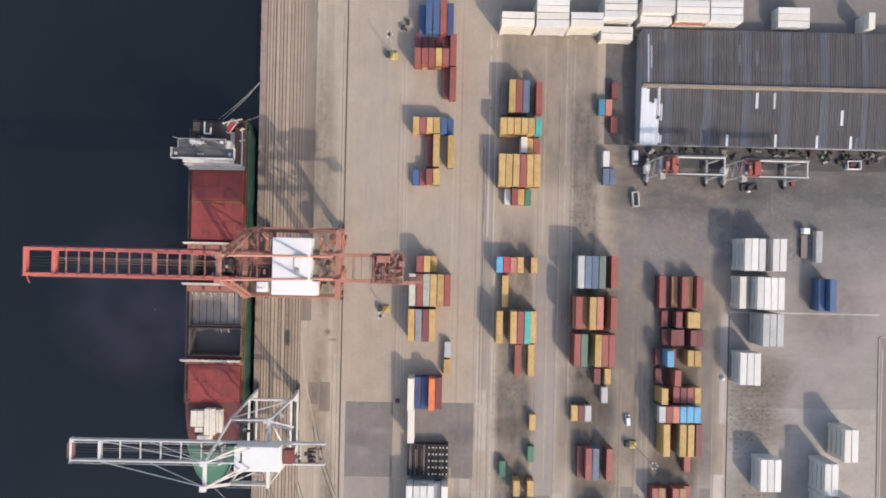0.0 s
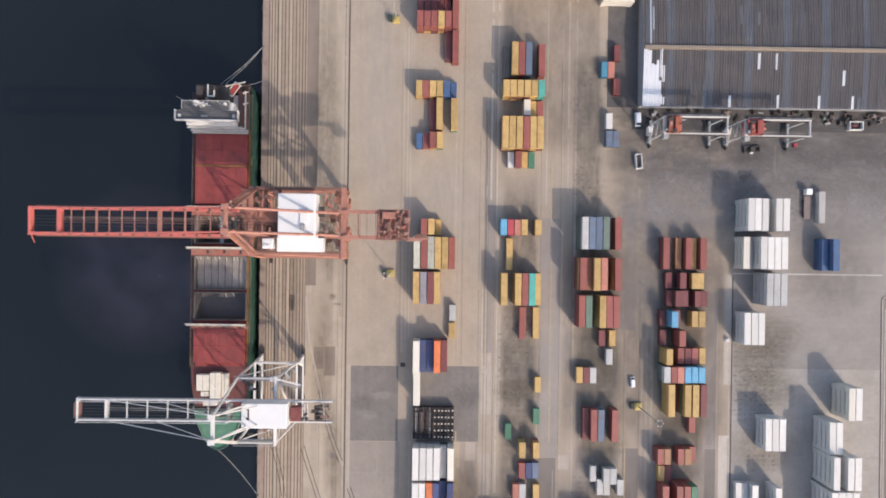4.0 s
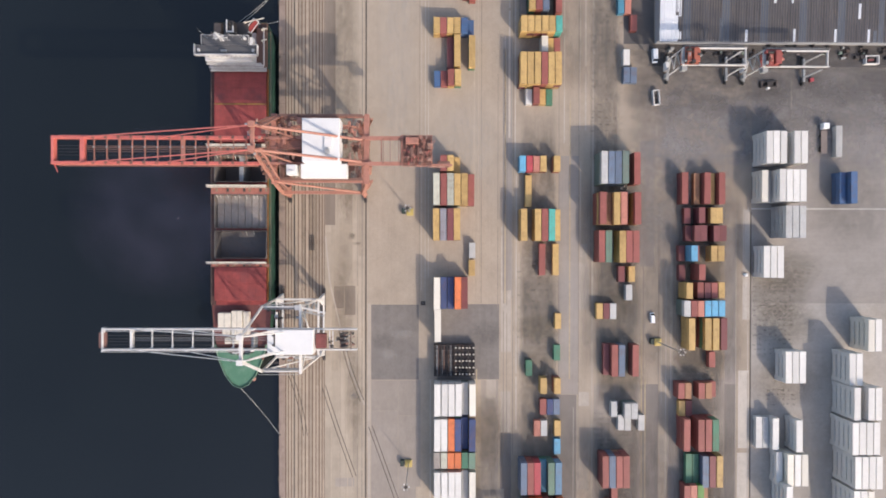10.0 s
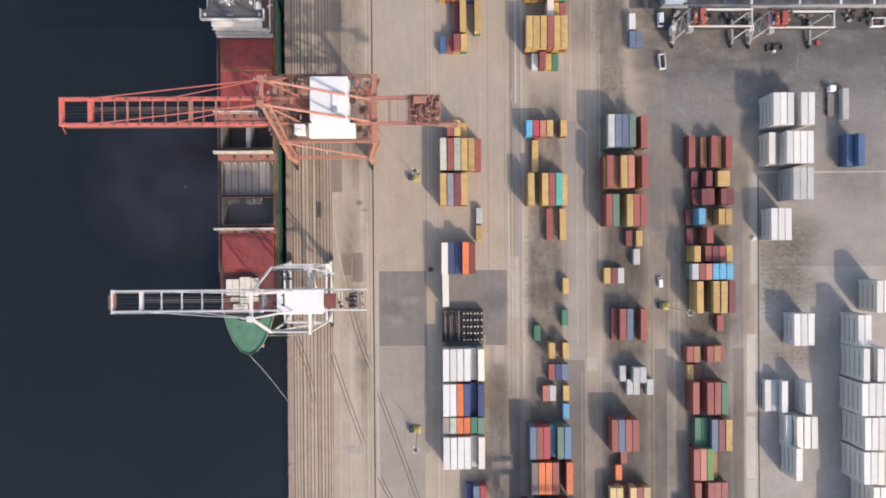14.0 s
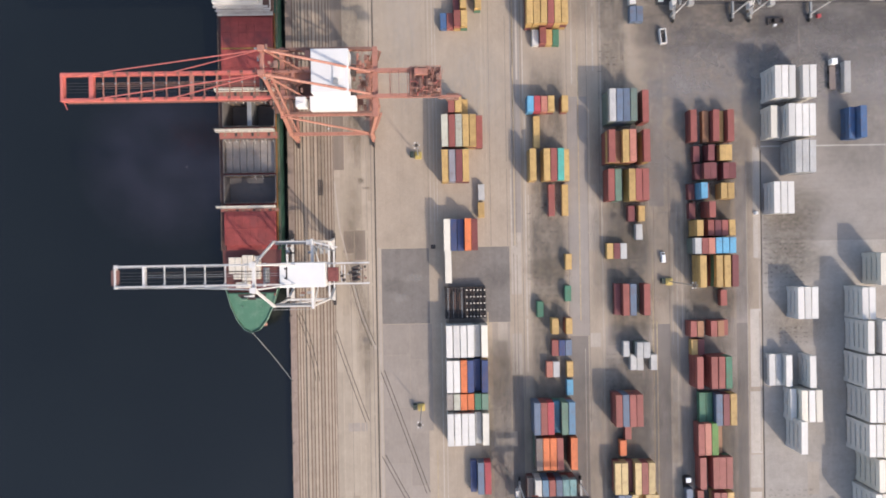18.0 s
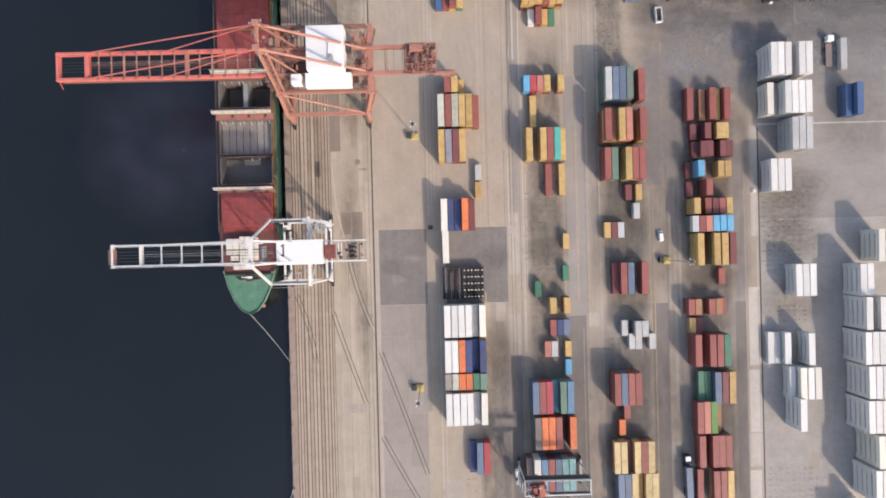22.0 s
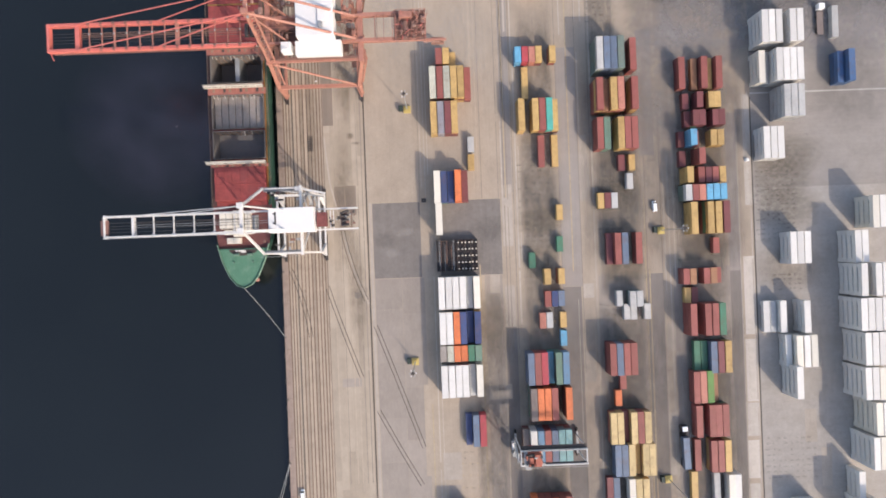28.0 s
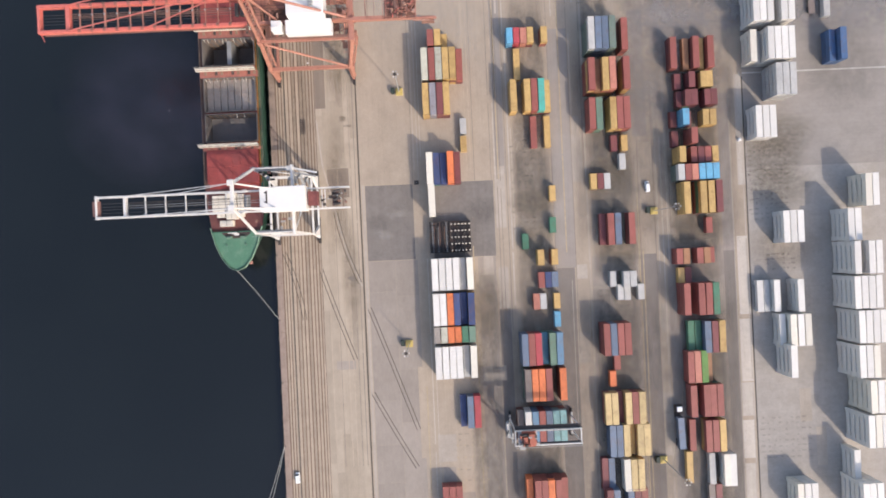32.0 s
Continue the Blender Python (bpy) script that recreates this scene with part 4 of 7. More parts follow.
house = part("machinery_house", Shape().box(-51.6, -11.4, 41.0, -39.9, 2.3, 47.2, 0.12), HOUSE_WHITE, red, "white machinery house with flat roof")
part("roof_hatch", Shape().box(-44.6, -6.8, 47.2, -42.0, -3.0, 47.8, 0.05), HOUSE_WHITE, house)
part("roof_vent", Shape().box(-44.4, -8.8, 47.2, -43.0, -7.4, 48.2, 0.05), CRANE_GREY, house)
part("house_annex", Shape().box(-52.8, -15.9, 39.9, -38.2, -11.4, 43.4, 0.1), HOUSE_WHITE, red, "low white electrical room")
part("operator_cab", Shape().box(-57.2, -15.0, 40.6, -54.0, -11.8, 44.2, 0.1).box(-56.6, -14.4, 44.2, -55.7, -13.7, 44.7).box(-55.4, -14.3, 44.2, -54.9, -13.8, 44.6), HOUSE_WHITE, red, "small white cabin")
for x in (-27.5, -21.0):
    part("back_tie", Shape().beam((x, -11, 40.2), (x, -2.8, 40.2), 0.3, 0.4), CRANE_RED, red)
GRATING = surface("rusty_grating", (0.20, 0.105, 0.08), mottle=0.3, tone=0.1)
for x in (-26.8, -24.6, *np.arange(-21.8, -11.0, 0.62)):
    part("grating_bar", Shape().beam((x, -11.0, 41.2), (x, -2.8, 41.2), 0.14 if x < -22 else 0.2, 0.18), GRATING, red, "thin rusty grating bar")
for y in (-2.8, -11.0):
    part("girder_flange", Shape().beam((-32.0, y, 41.05), (-13.0, y, 41.05), 1.25, 0.14), CRANE_RED, red, "faded red girder flange")
for y in np.arange(-11.6, -2.1, 0.94):
    part("grating_bar", Shape().beam((-21.5, y, 41.38), (-11.2, y, 41.38), 0.16, 0.18), GRATING, red)
for x, y0, y1 in ((-20.8, -11.7, -1.8), (-15.6, -11.7, -1.8), (-11.2, -11.7, -1.8)):
    part("deck_frame", Shape().beam((x, y0, 41.3), (x, y1, 41.3), 0.4, 0.5), CRANE_RED, red)
PLATE_RUST = surface("pale_rusty_plate", (0.34, 0.205, 0.16), rough=0.75, mottle=0.35, size=1.5, grain=0.25, dirt=(0.16, 0.09, 0.07), dirt_amount=0.6, dirt_size=0.5)
part("platform_plate", Shape().box(-21.2, -11.6, 40.75, -11.0, -2.0, 40.95), PLATE_RUST, red, "rusty steel platform plate")
deck = random.Random(44)
for k in range(52):
    x, y = deck.uniform(-19.6, -12.0), deck.uniform(-11.5, -3.0)
    w, d, h = deck.uniform(0.3, 1.3), deck.uniform(0.3, 1.5), deck.uniform(0.2, 1.6)
    part("platform_gear", Shape().box(x, y, 40.95, x + w, y + d, 40.95 + h, 0.04), deck.choice((PLATE_RUST, CRANE_RED, PLATE_RUST, CRANE_RED, PLATE_RUST, TRACK_RUST, BOOM_RED)), red, "small rusty machinery on the back platform")
for k in range(26):
    x, y, z = deck.uniform(-22.0, -11.6), deck.uniform(-12.0, -4.0), deck.uniform(41.6, 43.4)
    a = deck.choice(((0, 1), (1, 0), (0.7, 0.7), (0.7, -0.5)))
    r = deck.uniform(1.2, 4.0)
    part("platform_bar", Shape().beam((x, y, z), (x + a[0] * r, y + a[1] * r, z + deck.uniform(-0.6, 0.6)), 0.14, 0.16), deck.choice((CRANE_RED, BOOM_RED, CRANE_RED)), red, "bent platform rail")
part("back_cage", Shape().box(-19.6, -4.9, 41.1, -15.4, -2.8, 43.0, 0.1), CRANE_RED, red, "faded red motor housing")
part("back_winch", Shape().box(-18.5, -9.5, 41.05, -14.5, -5.5, 41.4).tube((-17.6, -9.0, 41.9), (-17.6, -6.0, 41.9), 0.75, 12).tube((-15.5, -9.0, 41.7), (-15.5, -6.0, 41.7), 0.55, 12), GRATING, red, "dark trolley winch on the back platform")
for y in (-12, -2):
    s = Shape()
    rail_line(s, (-20.5, y, 41.2), (-11.0, y, 41.2), 1.1, 1.3)
    part("platform_railing", s, CRANE_RED, red)
part("back_arm", Shape().beam((-14, -11.2, 39.8), (-4.5, -11.2, 39.8), 0.6, 0.7), CRANE_RED, red)
part("arm_walkway", Shape().beam((-12, -11.8, 39.6), (-6.8, -11.8, 39.6), 0.5, 0.1), PLATE_RUST, red, "rusty walkway beside the back arm")
# Block added under the arm for the blob of shadow on the service strip.
part("arm_hoist", Shape().box(-9.4, -11.5, 35.6, -5.2, -9.6, 37.6, 0.1).tube((-8.6, -11.2, 37.6), (-8.6, -11.2, 39.5), 0.12, 6).tube((-6.0, -11.2, 37.6), (-6.0, -11.2, 39.5), 0.12, 6), GRATING, red, "rusty block added under the back arm to cast shadow")
for dy in (-1.5, -9.5):
    part("winch", Shape().tube((-39.5, dy, 42.0), (-39.5, dy - 3.0, 42.0), 1.0, 12).box(-40.6, dy - 3.2, 40.9, -38.2, dy + 0.2, 41.5), DARK_STEEL, red, "dark winch drum")
s = Shape()
s.box(-64.5, -6.5, 39.6, -53.0, -2.0, 39.9)
rail_line(s, (-64.5, -2.0, 39.9), (-53.0, -2.0, 39.9))
part("service_deck", s, CRANE_RED, red)
for k in range(7):
    z0, z1 = 4 + 5 * k, 9 + 5 * k
    ya, yb = (1.0, 4.4) if k % 2 else (4.4, 1.0)
    part("stair_flight", Shape().beam((-35.6, ya, z0), (-35.2, yb, z1), 0.9, 0.15), CRANE_RED, red)
    part("stair_landing", Shape().box(-35.9, min(ya, yb) - 0.8, z1 - 0.1, -34.5, max(ya, yb) - 2.2, z1), CRANE_RED, red)
gear = random.Random(31)
for k in range(34):
    x = gear.uniform(-66.5, -53.5) if k < 22 else gear.uniform(-39.6, -33.8)
    y = gear.uniform(-15.5, 3.8) if k < 22 else gear.uniform(-14.0, 2.4)
    if -58.0 < x < -53.0 and -15.6 < y < -11:
        continue
    w, d, z = gear.uniform(0.4, 1.6), gear.uniform(0.4, 2.2), 39.9 if k < 22 else 40.3
    part("equipment_box", Shape().box(x, y, z, x + w, y + d, z + gear.uniform(0.5, 1.6), 0.05), gear.choice((GRATING, CRANE_RED, PLATE_RUST, GRATING, CRANE_RED)), red, "small rusty equipment box")
for x in (-64.2, -59.4, -57.6, -53.0):
    s = Shape().box(x - 0.5, -16.0, 39.5, x + 0.5, 4.2, 39.62)
    rail_line(s, (x - 0.5, -16.0, 39.6), (x - 0.5, 4.2, 39.6))
    rail_line(s, (x + 0.5, -16.0, 39.6), (x + 0.5, 4.2, 39.6))
    part("cross_walkway", s, GRATING, red, "rusty cross walkway with railings")
for y in (-16.0, 4.6):
    s = Shape().beam((-61.0, y, 40.2), (-33.5, y, 40.2), 0.9, 0.12)
    rail_line(s, (-61.0, y - 0.45, 40.3), (-33.5, y - 0.45, 40.3))
    part("side_walkway", s, GRATING, red, "rusty side walkway with railing")
for y in (-2.1, -11.7):
    s = Shape().beam((-131.5, y, 39.3), (-66.0, y, 39.3), 0.5, 0.08)
    part("boom_walkway", s, GRATING, red, "rusty walkway beside the boom girder")
for x, r in ((-66.6, 0.9), (-68.4, 0.7)):
    part("rope_sheave", Shape().tube((x, -9.0, 41.8), (x, -5.0, 41.8), r, 12), DARK_STEEL, red, "dark rope sheave at the boom hinge")
for y in (-8.4, -7.4, -6.4, -5.4):
    part("hoist_rope", Shape().tube((-131.8, y, 39.8), (-40, y, 40.6), 0.06, 5), DARK_STEEL, red)
for k in range(46):
    x, y, z = gear.uniform(-67.0, -57.5), gear.uniform(-16.4, 4.8), gear.uniform(34.0, 41.5)
    if k % 2:
        a, b = (x, y, z), (x + gear.uniform(-0.6, 0.6), y + gear.uniform(2.5, 6.0) * (1 if y < -6 else -1), z + gear.uniform(-1.5, 1.5))
    else:
        a, b = (x, y, z), (x + gear.uniform(2.0, 6.5), y + gear.uniform(-0.8, 0.8), z + gear.uniform(-1.5, 1.5))
    part("lattice_bar", Shape().beam(a, b, 0.16, 0.16), (GRATING, CRANE_RED, GRATING)[k % 3], red)
for k in range(18):
    x, z = gear.uniform(-39.5, -33.5), gear.uniform(33.0, 41.0)
    y = gear.uniform(-16.0, 3.8)
    part("lattice_bar", Shape().beam((x, y, z), (x + gear.uniform(-2.0, 2.0), y + gear.uniform(1.5, 4.0), z), 0.16, 0.16), (GRATING, CRANE_RED)[k % 2], red)
for x, w in red_ties:
    for y in (-2.8, -11.0):
        part("tie_bracket", Shape().box(x - 0.45, y - 0.55, 40.9, x + 0.45, y + 0.55, 41.15), GRATING, red)
for k in range(9):
    x = -20.5 + 1.1 * k
    part("lattice_bar", Shape().beam((x, -11.6 + 0.3 * (k % 3), 42.4), (x + gear.uniform(0.4, 2.2), -2.4, 42.2), 0.12, 0.14), GRATING, red)
def leg_truss(points, side, paint):
    """A second, lighter chord beside a leg, tied to it by rungs and slanting bars."""
    pts = [Vector(p) for p in points]
    off = Vector(side)
    for a, b in zip(pts, pts[1:]):
        part("truss_chord", Shape().beam(a + off, b + off, 0.5, 0.5), paint, red, "pale rusty truss chord")
        n = max(2, int((b - a).length / 2.4))
        for k in range(n):
            p, q = a.lerp(b, k / n), a.lerp(b, (k + 1) / n)
            part("truss_rung", Shape().beam(p, p + off, 0.22, 0.22), (CRANE_RED, PLATE_RUST)[k % 2], red)
            part("truss_bar", Shape().beam(p + off, q, 0.16, 0.16), PLATE_RUST, red)


leg_truss([(-61.9, -10.2, 63.0), (-62.2, -16.7, 40.5), (-65.4, -17.4, 15.5)], (2.0, 0.4, 0), CRANE_RED)
leg_truss([(-61.9, -3.2, 63.0), (-62.2, 4.3, 40.5), (-65.4, 5.1, 15.5)], (2.0, -0.4, 0), CRANE_RED)
leg_truss([(-32.3, -16.7, 39.0), (-36.6, -17.4, 15.5)], (1.7, 0.5, 0), CRANE_RED)
leg_truss([(-32.3, 4.3, 39.0), (-36.6, 5.1, 15.5)], (1.7, -0.5, 0), CRANE_RED)
bay_rng = random.Random(71)
for k in range(9):
    x, y, z = bay_rng.uniform(-39.4, -35.4), bay_rng.uniform(-15.0, 0.5), bay_rng.uniform(17.0, 37.5)
    part("landing_plate", Shape().box(x, y, z, x + bay_rng.uniform(1.2, 2.6), y + bay_rng.uniform(1.5, 3.4), z + 0.12), GRATING, red, "rusty grating landing")
for k in range(46):
    x, y, z = bay_rng.uniform(-39.6, -33.6), bay_rng.uniform(-15.6, 2.6), bay_rng.uniform(16.0, 38.6)
    dx, dy, dz = bay_rng.choice(((1, 0, 0), (0, 1, 0), (0, 0.7, 0.7), (0.3, 0.2, 1.0), (0, -0.6, 0.8)))
    r = bay_rng.uniform(1.5, 5.0)
    part("lattice_bar", Shape().beam((x, y, z), (x + dx * r * 0.6, y + dy * r, z + dz * r), 0.2, 0.2), (GRATING, PLATE_RUST, CRANE_RED)[k % 3], red)
part("cable_reel", Shape().tube((-34.2, -9.5, 20.0), (-33.0, -9.5, 20.0), 2.6, 18).tube((-34.6, -9.5, 20.0), (-32.6, -9.5, 20.0), 0.5, 10), CRANE_RED, red, "large red cable reel on the landside frame")
apex_rng = random.Random(57)
for k in range(26):
    x, y, z = apex_rng.uniform(-64.0, -60.4), apex_rng.uniform(-11.8, -1.8), apex_rng.uniform(61.5, 64.4)
    part("apex_gear", Shape().box(x, y, z, x + apex_rng.uniform(0.3, 1.0), y + apex_rng.uniform(0.3, 1.2), z + apex_rng.uniform(0.2, 0.7), 0.04), apex_rng.choice((CRANE_RED, PLATE_RUST, GRATING, CRANE_GREY)), red, "small sheave gear on the mast head")
# Unseen bulk below the house, added so the crane's shadow is denser.
part("hoist_trolley", Shape().box(-57.5, -10.6, 36.4, -50.5, -3.2, 38.4, 0.1), GRATING, red, "unseen rusty trolley added under the girders for shadow bulk")
part("trolley_cab", Shape().box(-50.2, -12.6, 34.2, -47.4, -10.0, 36.8, 0.1), HOUSE_WHITE, red, "unseen white cab added under the girders for shadow bulk")
part("beam_mark", Shape().box(-52.4, -16.5, 15.16, -51.8, -16.0, 15.2), CRANE_WHITE, red)
part("boom_antenna", Shape().beam((-132.6, -11.2, 40), (-131.2, -14.0, 40.3), 0.25, 0.25), BOOM_RED, red)

white_ties = [(-109.0 + 6.6 * k, 0.3) for k in range(1, 6)]
white = quay_crane("quay_crane", "white ship-to-shore gantry crane with lowered boom", CRANE_WHITE, CRANE_WHITE, (-69.0, -53.2, -79.0, -57.2), 12.0, (-66.7, -54.1, -78.7, -57.5, 37.6), 37.5, -64.8, -71.5, -118.3, -35.6, -69.5, (-67.3, -64.4, -71.8, 57.0), white_ties, 0.62, 0.58, False)
house = part("machinery_house", Shape().box(-63.4, -72.2, 38.5, -49.0, -64.3, 43.4, 0.1), HOUSE_WHITE, white, "white machinery house with flat roof")
part("roof_mark", Shape().box(-61.4, -69.6, 43.4, -60.9, -65.6, 43.46).box(-61.9, -69.4, 43.4, -61.4, -68.9, 43.46).box(-61.9, -66.4, 43.4, -61.4, -65.9, 43.46), DARK_STEEL, house, "dark vertical marking on the roof")
part("winch_box", Shape().box(-48.6, -70.6, 38.2, -45.4, -66.0, 40.8, 0.1), surface("winch_red", (0.16, 0.05, 0.045), mottle=0.4, size=1.5, grain=0.25), white, "dull red winch housing")
for y in (-70.5, -69.0, -67.5, -66.2):
    part("rope_drum", Shape().tube((-41.0 + 0.3 * (y % 2), y, 39.1), (-38.4, y + 0.4, 39.1), 0.38, 10), DARK_STEEL, white, "dark rope drum at the back end")
back_rng = random.Random(6)
for k in range(22):
    x, y = back_rng.uniform(-45.0, -36.6), back_rng.uniform(-71.0, -66.0)
    part("back_gear", Shape().box(x, y, 38.2, x + back_rng.uniform(0.25, 1.0), y + back_rng.uniform(0.25, 1.1), 38.6 + back_rng.uniform(0, 0.9), 0.04), back_rng.choice((DARK_STEEL, GRATING, CRANE_GREY, DARK_STEEL)), white, "small dark machinery on the back end")
part("drum_bed", Shape().box(-41.2, -70.9, 38.2, -39.4, -66.0, 38.6).beam((-37.6, -71.3, 38.4), (-37.6, -65.6, 38.4), 0.3, 0.4), surface("drum_bed_brown", (0.14, 0.09, 0.07)), white, "rusty drum bed")
for x in (-44.4, -43.4):
    part("back_cross", Shape().beam((x, -71.5, 38.6), (x, -65.4, 38.6), 0.25, 0.4), CRANE_WHITE, white)
for k, y in enumerate((-70.0, -68.9, -68.0, -66.9)):
    part("hoist_rope", Shape().tube((-117.5, y, 37.5), (-49.0, y, 38.4), 0.07, 5), DARK_STEEL, white)
part("trolley", Shape().box(-70.4, -71.0, 36.6, -68.4, -65.9, 37.2).tube((-69.4, -70.4, 37.6), (-69.4, -66.4, 37.6), 0.5, 10), CRANE_GREY, white, "grey boom hinge sheaves")
rng = random.Random(12)
for k in range(16):
    x, y = rng.uniform(-67.5, -54.5), rng.choice((-77.0, -75.5, -61.0, -59.6)) + rng.uniform(-0.8, 0.8)
    part("equipment_box", Shape().box(x, y, 36.8, x + rng.uniform(0.5, 1.8), y + rng.uniform(0.4, 1.2), 37.3 + rng.uniform(0, 0.8), 0.05), rng.choice((CRANE_GREY, DARK_STEEL, GRATING)), white)
for y in (-78.2, -58.0):
    s = Shape().beam((-66.5, y, 36.6), (-54.2, y, 36.6), 0.8, 0.1)
    rail_line(s, (-66.5, y - 0.4, 36.7), (-54.2, y - 0.4, 36.7))
    part("side_walkway", s, CRANE_GREY, white, "grey grating walkway")
part("cable_chain", Shape().beam((-55.6, -57.4, 37.4), (-46.0, -59.6, 37.6), 0.55, 0.4).box(-56.0, -58.6, 36.8, -54.2, -57.0, 38.0, 0.1), CRANE_WHITE, white, "white cable arm and reel box")
part("cable_tray", Shape().beam((-55.0, -58.9, 36.6), (-46.6, -60.7, 36.6), 0.5, 0.12), CRANE_GREY, white, "grey cable tray beside the arm")
part("boom_tip_gear", Shape().tube((-118.0, -70.9, 37.2), (-118.0, -66.0, 37.2), 0.7, 10).box(-119.6, -71.0, 36.6, -118.8, -66.0, 37.9), surface("tip_gear_rust", (0.17, 0.085, 0.07)), white, "rusty rope sheaves at the boom tip")
for k in range(6):
    z0, z1 = 3 + 5.5 * k, 8.5 + 5.5 * k
    ya, yb = (-61.0, -57.8) if k % 2 else (-57.8, -61.0)
    part("stair_flight", Shape().beam((-54.6, ya, z0), (-54.6, yb, z1), 0.9, 0.15), CRANE_GREY, white, "grey access stair flight")
    part("stair_landing", Shape().box(-55.3, -61.8 if k % 2 == 0 else -58.2, z1 - 0.1, -53.9, -60.6 if k % 2 == 0 else -57.0, z1), CRANE_GREY, white)
for y in (-57.0, -79.8):
    s = Shape()
    rail_line(s, (-55.2, y, 36.5), (-68, y, 36.5))
    part("walkway_rail", s, CRANE_GREY, white)


# ---- ship ----
SHIP_RUSTY = surface("rusty_ship_steel", (0.26, 0.17, 0.12), rough=0.8, mottle=0.3, dirt=RUST, dirt_amount=0.6)


def ship():
    boat = thing("container_ship", "moored container ship with red hatch covers and green foredeck", "ship", -83.3, 0, 0)
    beam, stern, bow = 11.2, 46.9, -91.3
    deck = 7.0

    def outline(width, y_end, shrink=1.0):
        pts = [(-width * 0.86, stern), (width * 0.86, stern), (width, stern - 6), (width, -62)]
        n = 12
        for k in range(n + 1):
            a = k / n * math.pi
            pts.append((width * math.cos(a) * (1.0 if a < 1.571 else 1.0), -62 + (y_end + 62) * math.sin(a) ** 1.2))
        pts += [(-width, -62), (-width, stern - 6)]
        out = []
        for p in pts:
            if not out or (abs(p[0] - out[-1][0]) + abs(p[1] - out[-1][1])) > 0.02:
                out.append(p)
        return out[::-1]

    up, low = outline(beam, bow), outline(beam * 0.9, bow + 7)
    n = len(up)
    hull = Shape()
    hull.add([(x, y, -3.8) for x, y in low] + [(x, y, deck) for x, y in up], [(k, (k + 1) % n, n + (k + 1) % n, n + k) for k in range(n)])
    part("hull", hull, HULL_DARK, boat, "dark green hull plating")
    # deck strips round the openings
    hold_x, hold_y = 9.6, [(-13.4, -3.5), (-30.8, -18.4), (-42.2, -32.0)]
    part("side_deck", Shape().box(-beam + 0.05, -60, deck - 0.4, -hold_x - 0.2, 43, deck + 0.03), surface("dark_side_deck", (0.07, 0.035, 0.03), mottle=0.3, dirt=RUST), boat, "dark rusty seaward side deck")
    # The quayside green is darkened to carry the shade lying on it.
    part("side_deck", Shape().box(hold_x + 0.2, -60, deck - 0.4, beam - 0.05, 43, deck + 0.03), surface("shaded_deck_green", (0.03, 0.10, 0.065), mottle=0.25, dirt=(0.10, 0.06, 0.03)), boat, "green quayside deck with shade in its colour")
    for a, b in ((-60, -42.2), (-32.0, -30.8), (-18.4, -13.4), (-3.5, 30)):
        part("cross_deck", Shape().box(-hold_x, a, deck - 0.4, hold_x, b, deck + 0.02), DECK_RED, boat, "red oxide cross deck")
    part("after_deck", Shape().box(-10.0, 30, deck - 0.4, 10.0, 46.4, deck + 0.05), surface("after_deck_brown", (0.045, 0.028, 0.027), mottle=0.25, dirt=RUST), boat, "dark brown after deck")
    fore = [p for p in outline(beam - 0.25, bow + 0.4) if p[1] < -59]
    cut = []
    for p, q in zip(fore, fore[1:]):
        if (p[1] < -76.5) != (q[1] < -76.5):
            cut.append((p[0] + (q[0] - p[0]) * (-76.5 - p[1]) / (q[1] - p[1]), -76.5))
    fore = [cut[0]] + [p for p in fore if p[1] < -76.5] + [cut[1]]
    part("forecastle_deck", Shape().prism(fore, deck - 0.3, deck + 1.0), DECK_GREEN, boat, "green painted forecastle deck")
    well = [p for p in outline(beam - 0.15, bow + 0.3) if -76.4 < p[1] < -60] + [(beam - 0.15, -60), (0.15 - beam, -60)] + [(c[0] * 0.99, -76.5) for c in cut]
    well.sort(key=lambda p: math.atan2(p[1] + 68, p[0]))
    part("well_deck", Shape().prism(well, deck - 0.4, deck + 0.05), surface("well_deck_brown", (0.13, 0.045, 0.04), mottle=0.3, dirt=RUST), boat, "red oxide well deck")
    pts = [p for p in up if p[1] < -73]
    bulwark_green = surface("bulwark_green", (0.17, 0.27, 0.20), mottle=0.2)
    for a, b in zip(pts, pts[1:]):
        part("bulwark", Shape().beam((*a, deck + 1.0), (*b, deck + 1.0), 0.12, 1.3), bulwark_green, boat, "pale green bulwark plate")
    for x in (-2.6, 2.6):
        part("windlass", Shape().tube((x - 0.9, -78.6, deck + 1.5), (x + 0.9, -78.6, deck + 1.5), 0.5, 10).box(x - 1.1, -79.1, deck + 1.0, x + 1.1, -78.1, deck + 1.2), surface("windlass_green", (0.10, 0.17, 0.125)) if x < 0 else bpy.data.materials["windlass_green"], boat, "green anchor windlass")
        part("mooring_bitt", Shape().tube((x * 1.4, -81.5, deck + 1), (x * 1.4, -81.5, deck + 1.8), 0.3, 8), bpy.data.materials["windlass_green"], boat)
    part("foremast", Shape().tube((0.2, -77.2, deck + 1), (0.2, -77.2, deck + 7), 0.22, 8).beam((-1.4, -77.2, deck + 6), (1.8, -77.0, deck + 6), 0.3, 0.3).box(-0.6, -77.9, deck + 1, 1.0, -77.0, deck + 1.8), CRANE_WHITE, boat, "short white foremast")
    part("anchor", Shape().box(3.7, -89.0, deck - 1.6, 4.9, -87.8, deck - 0.4, 0.2), surface("anchor_pink", (0.40, 0.19, 0.15)), boat, "pinkish rusty anchor at the hull")
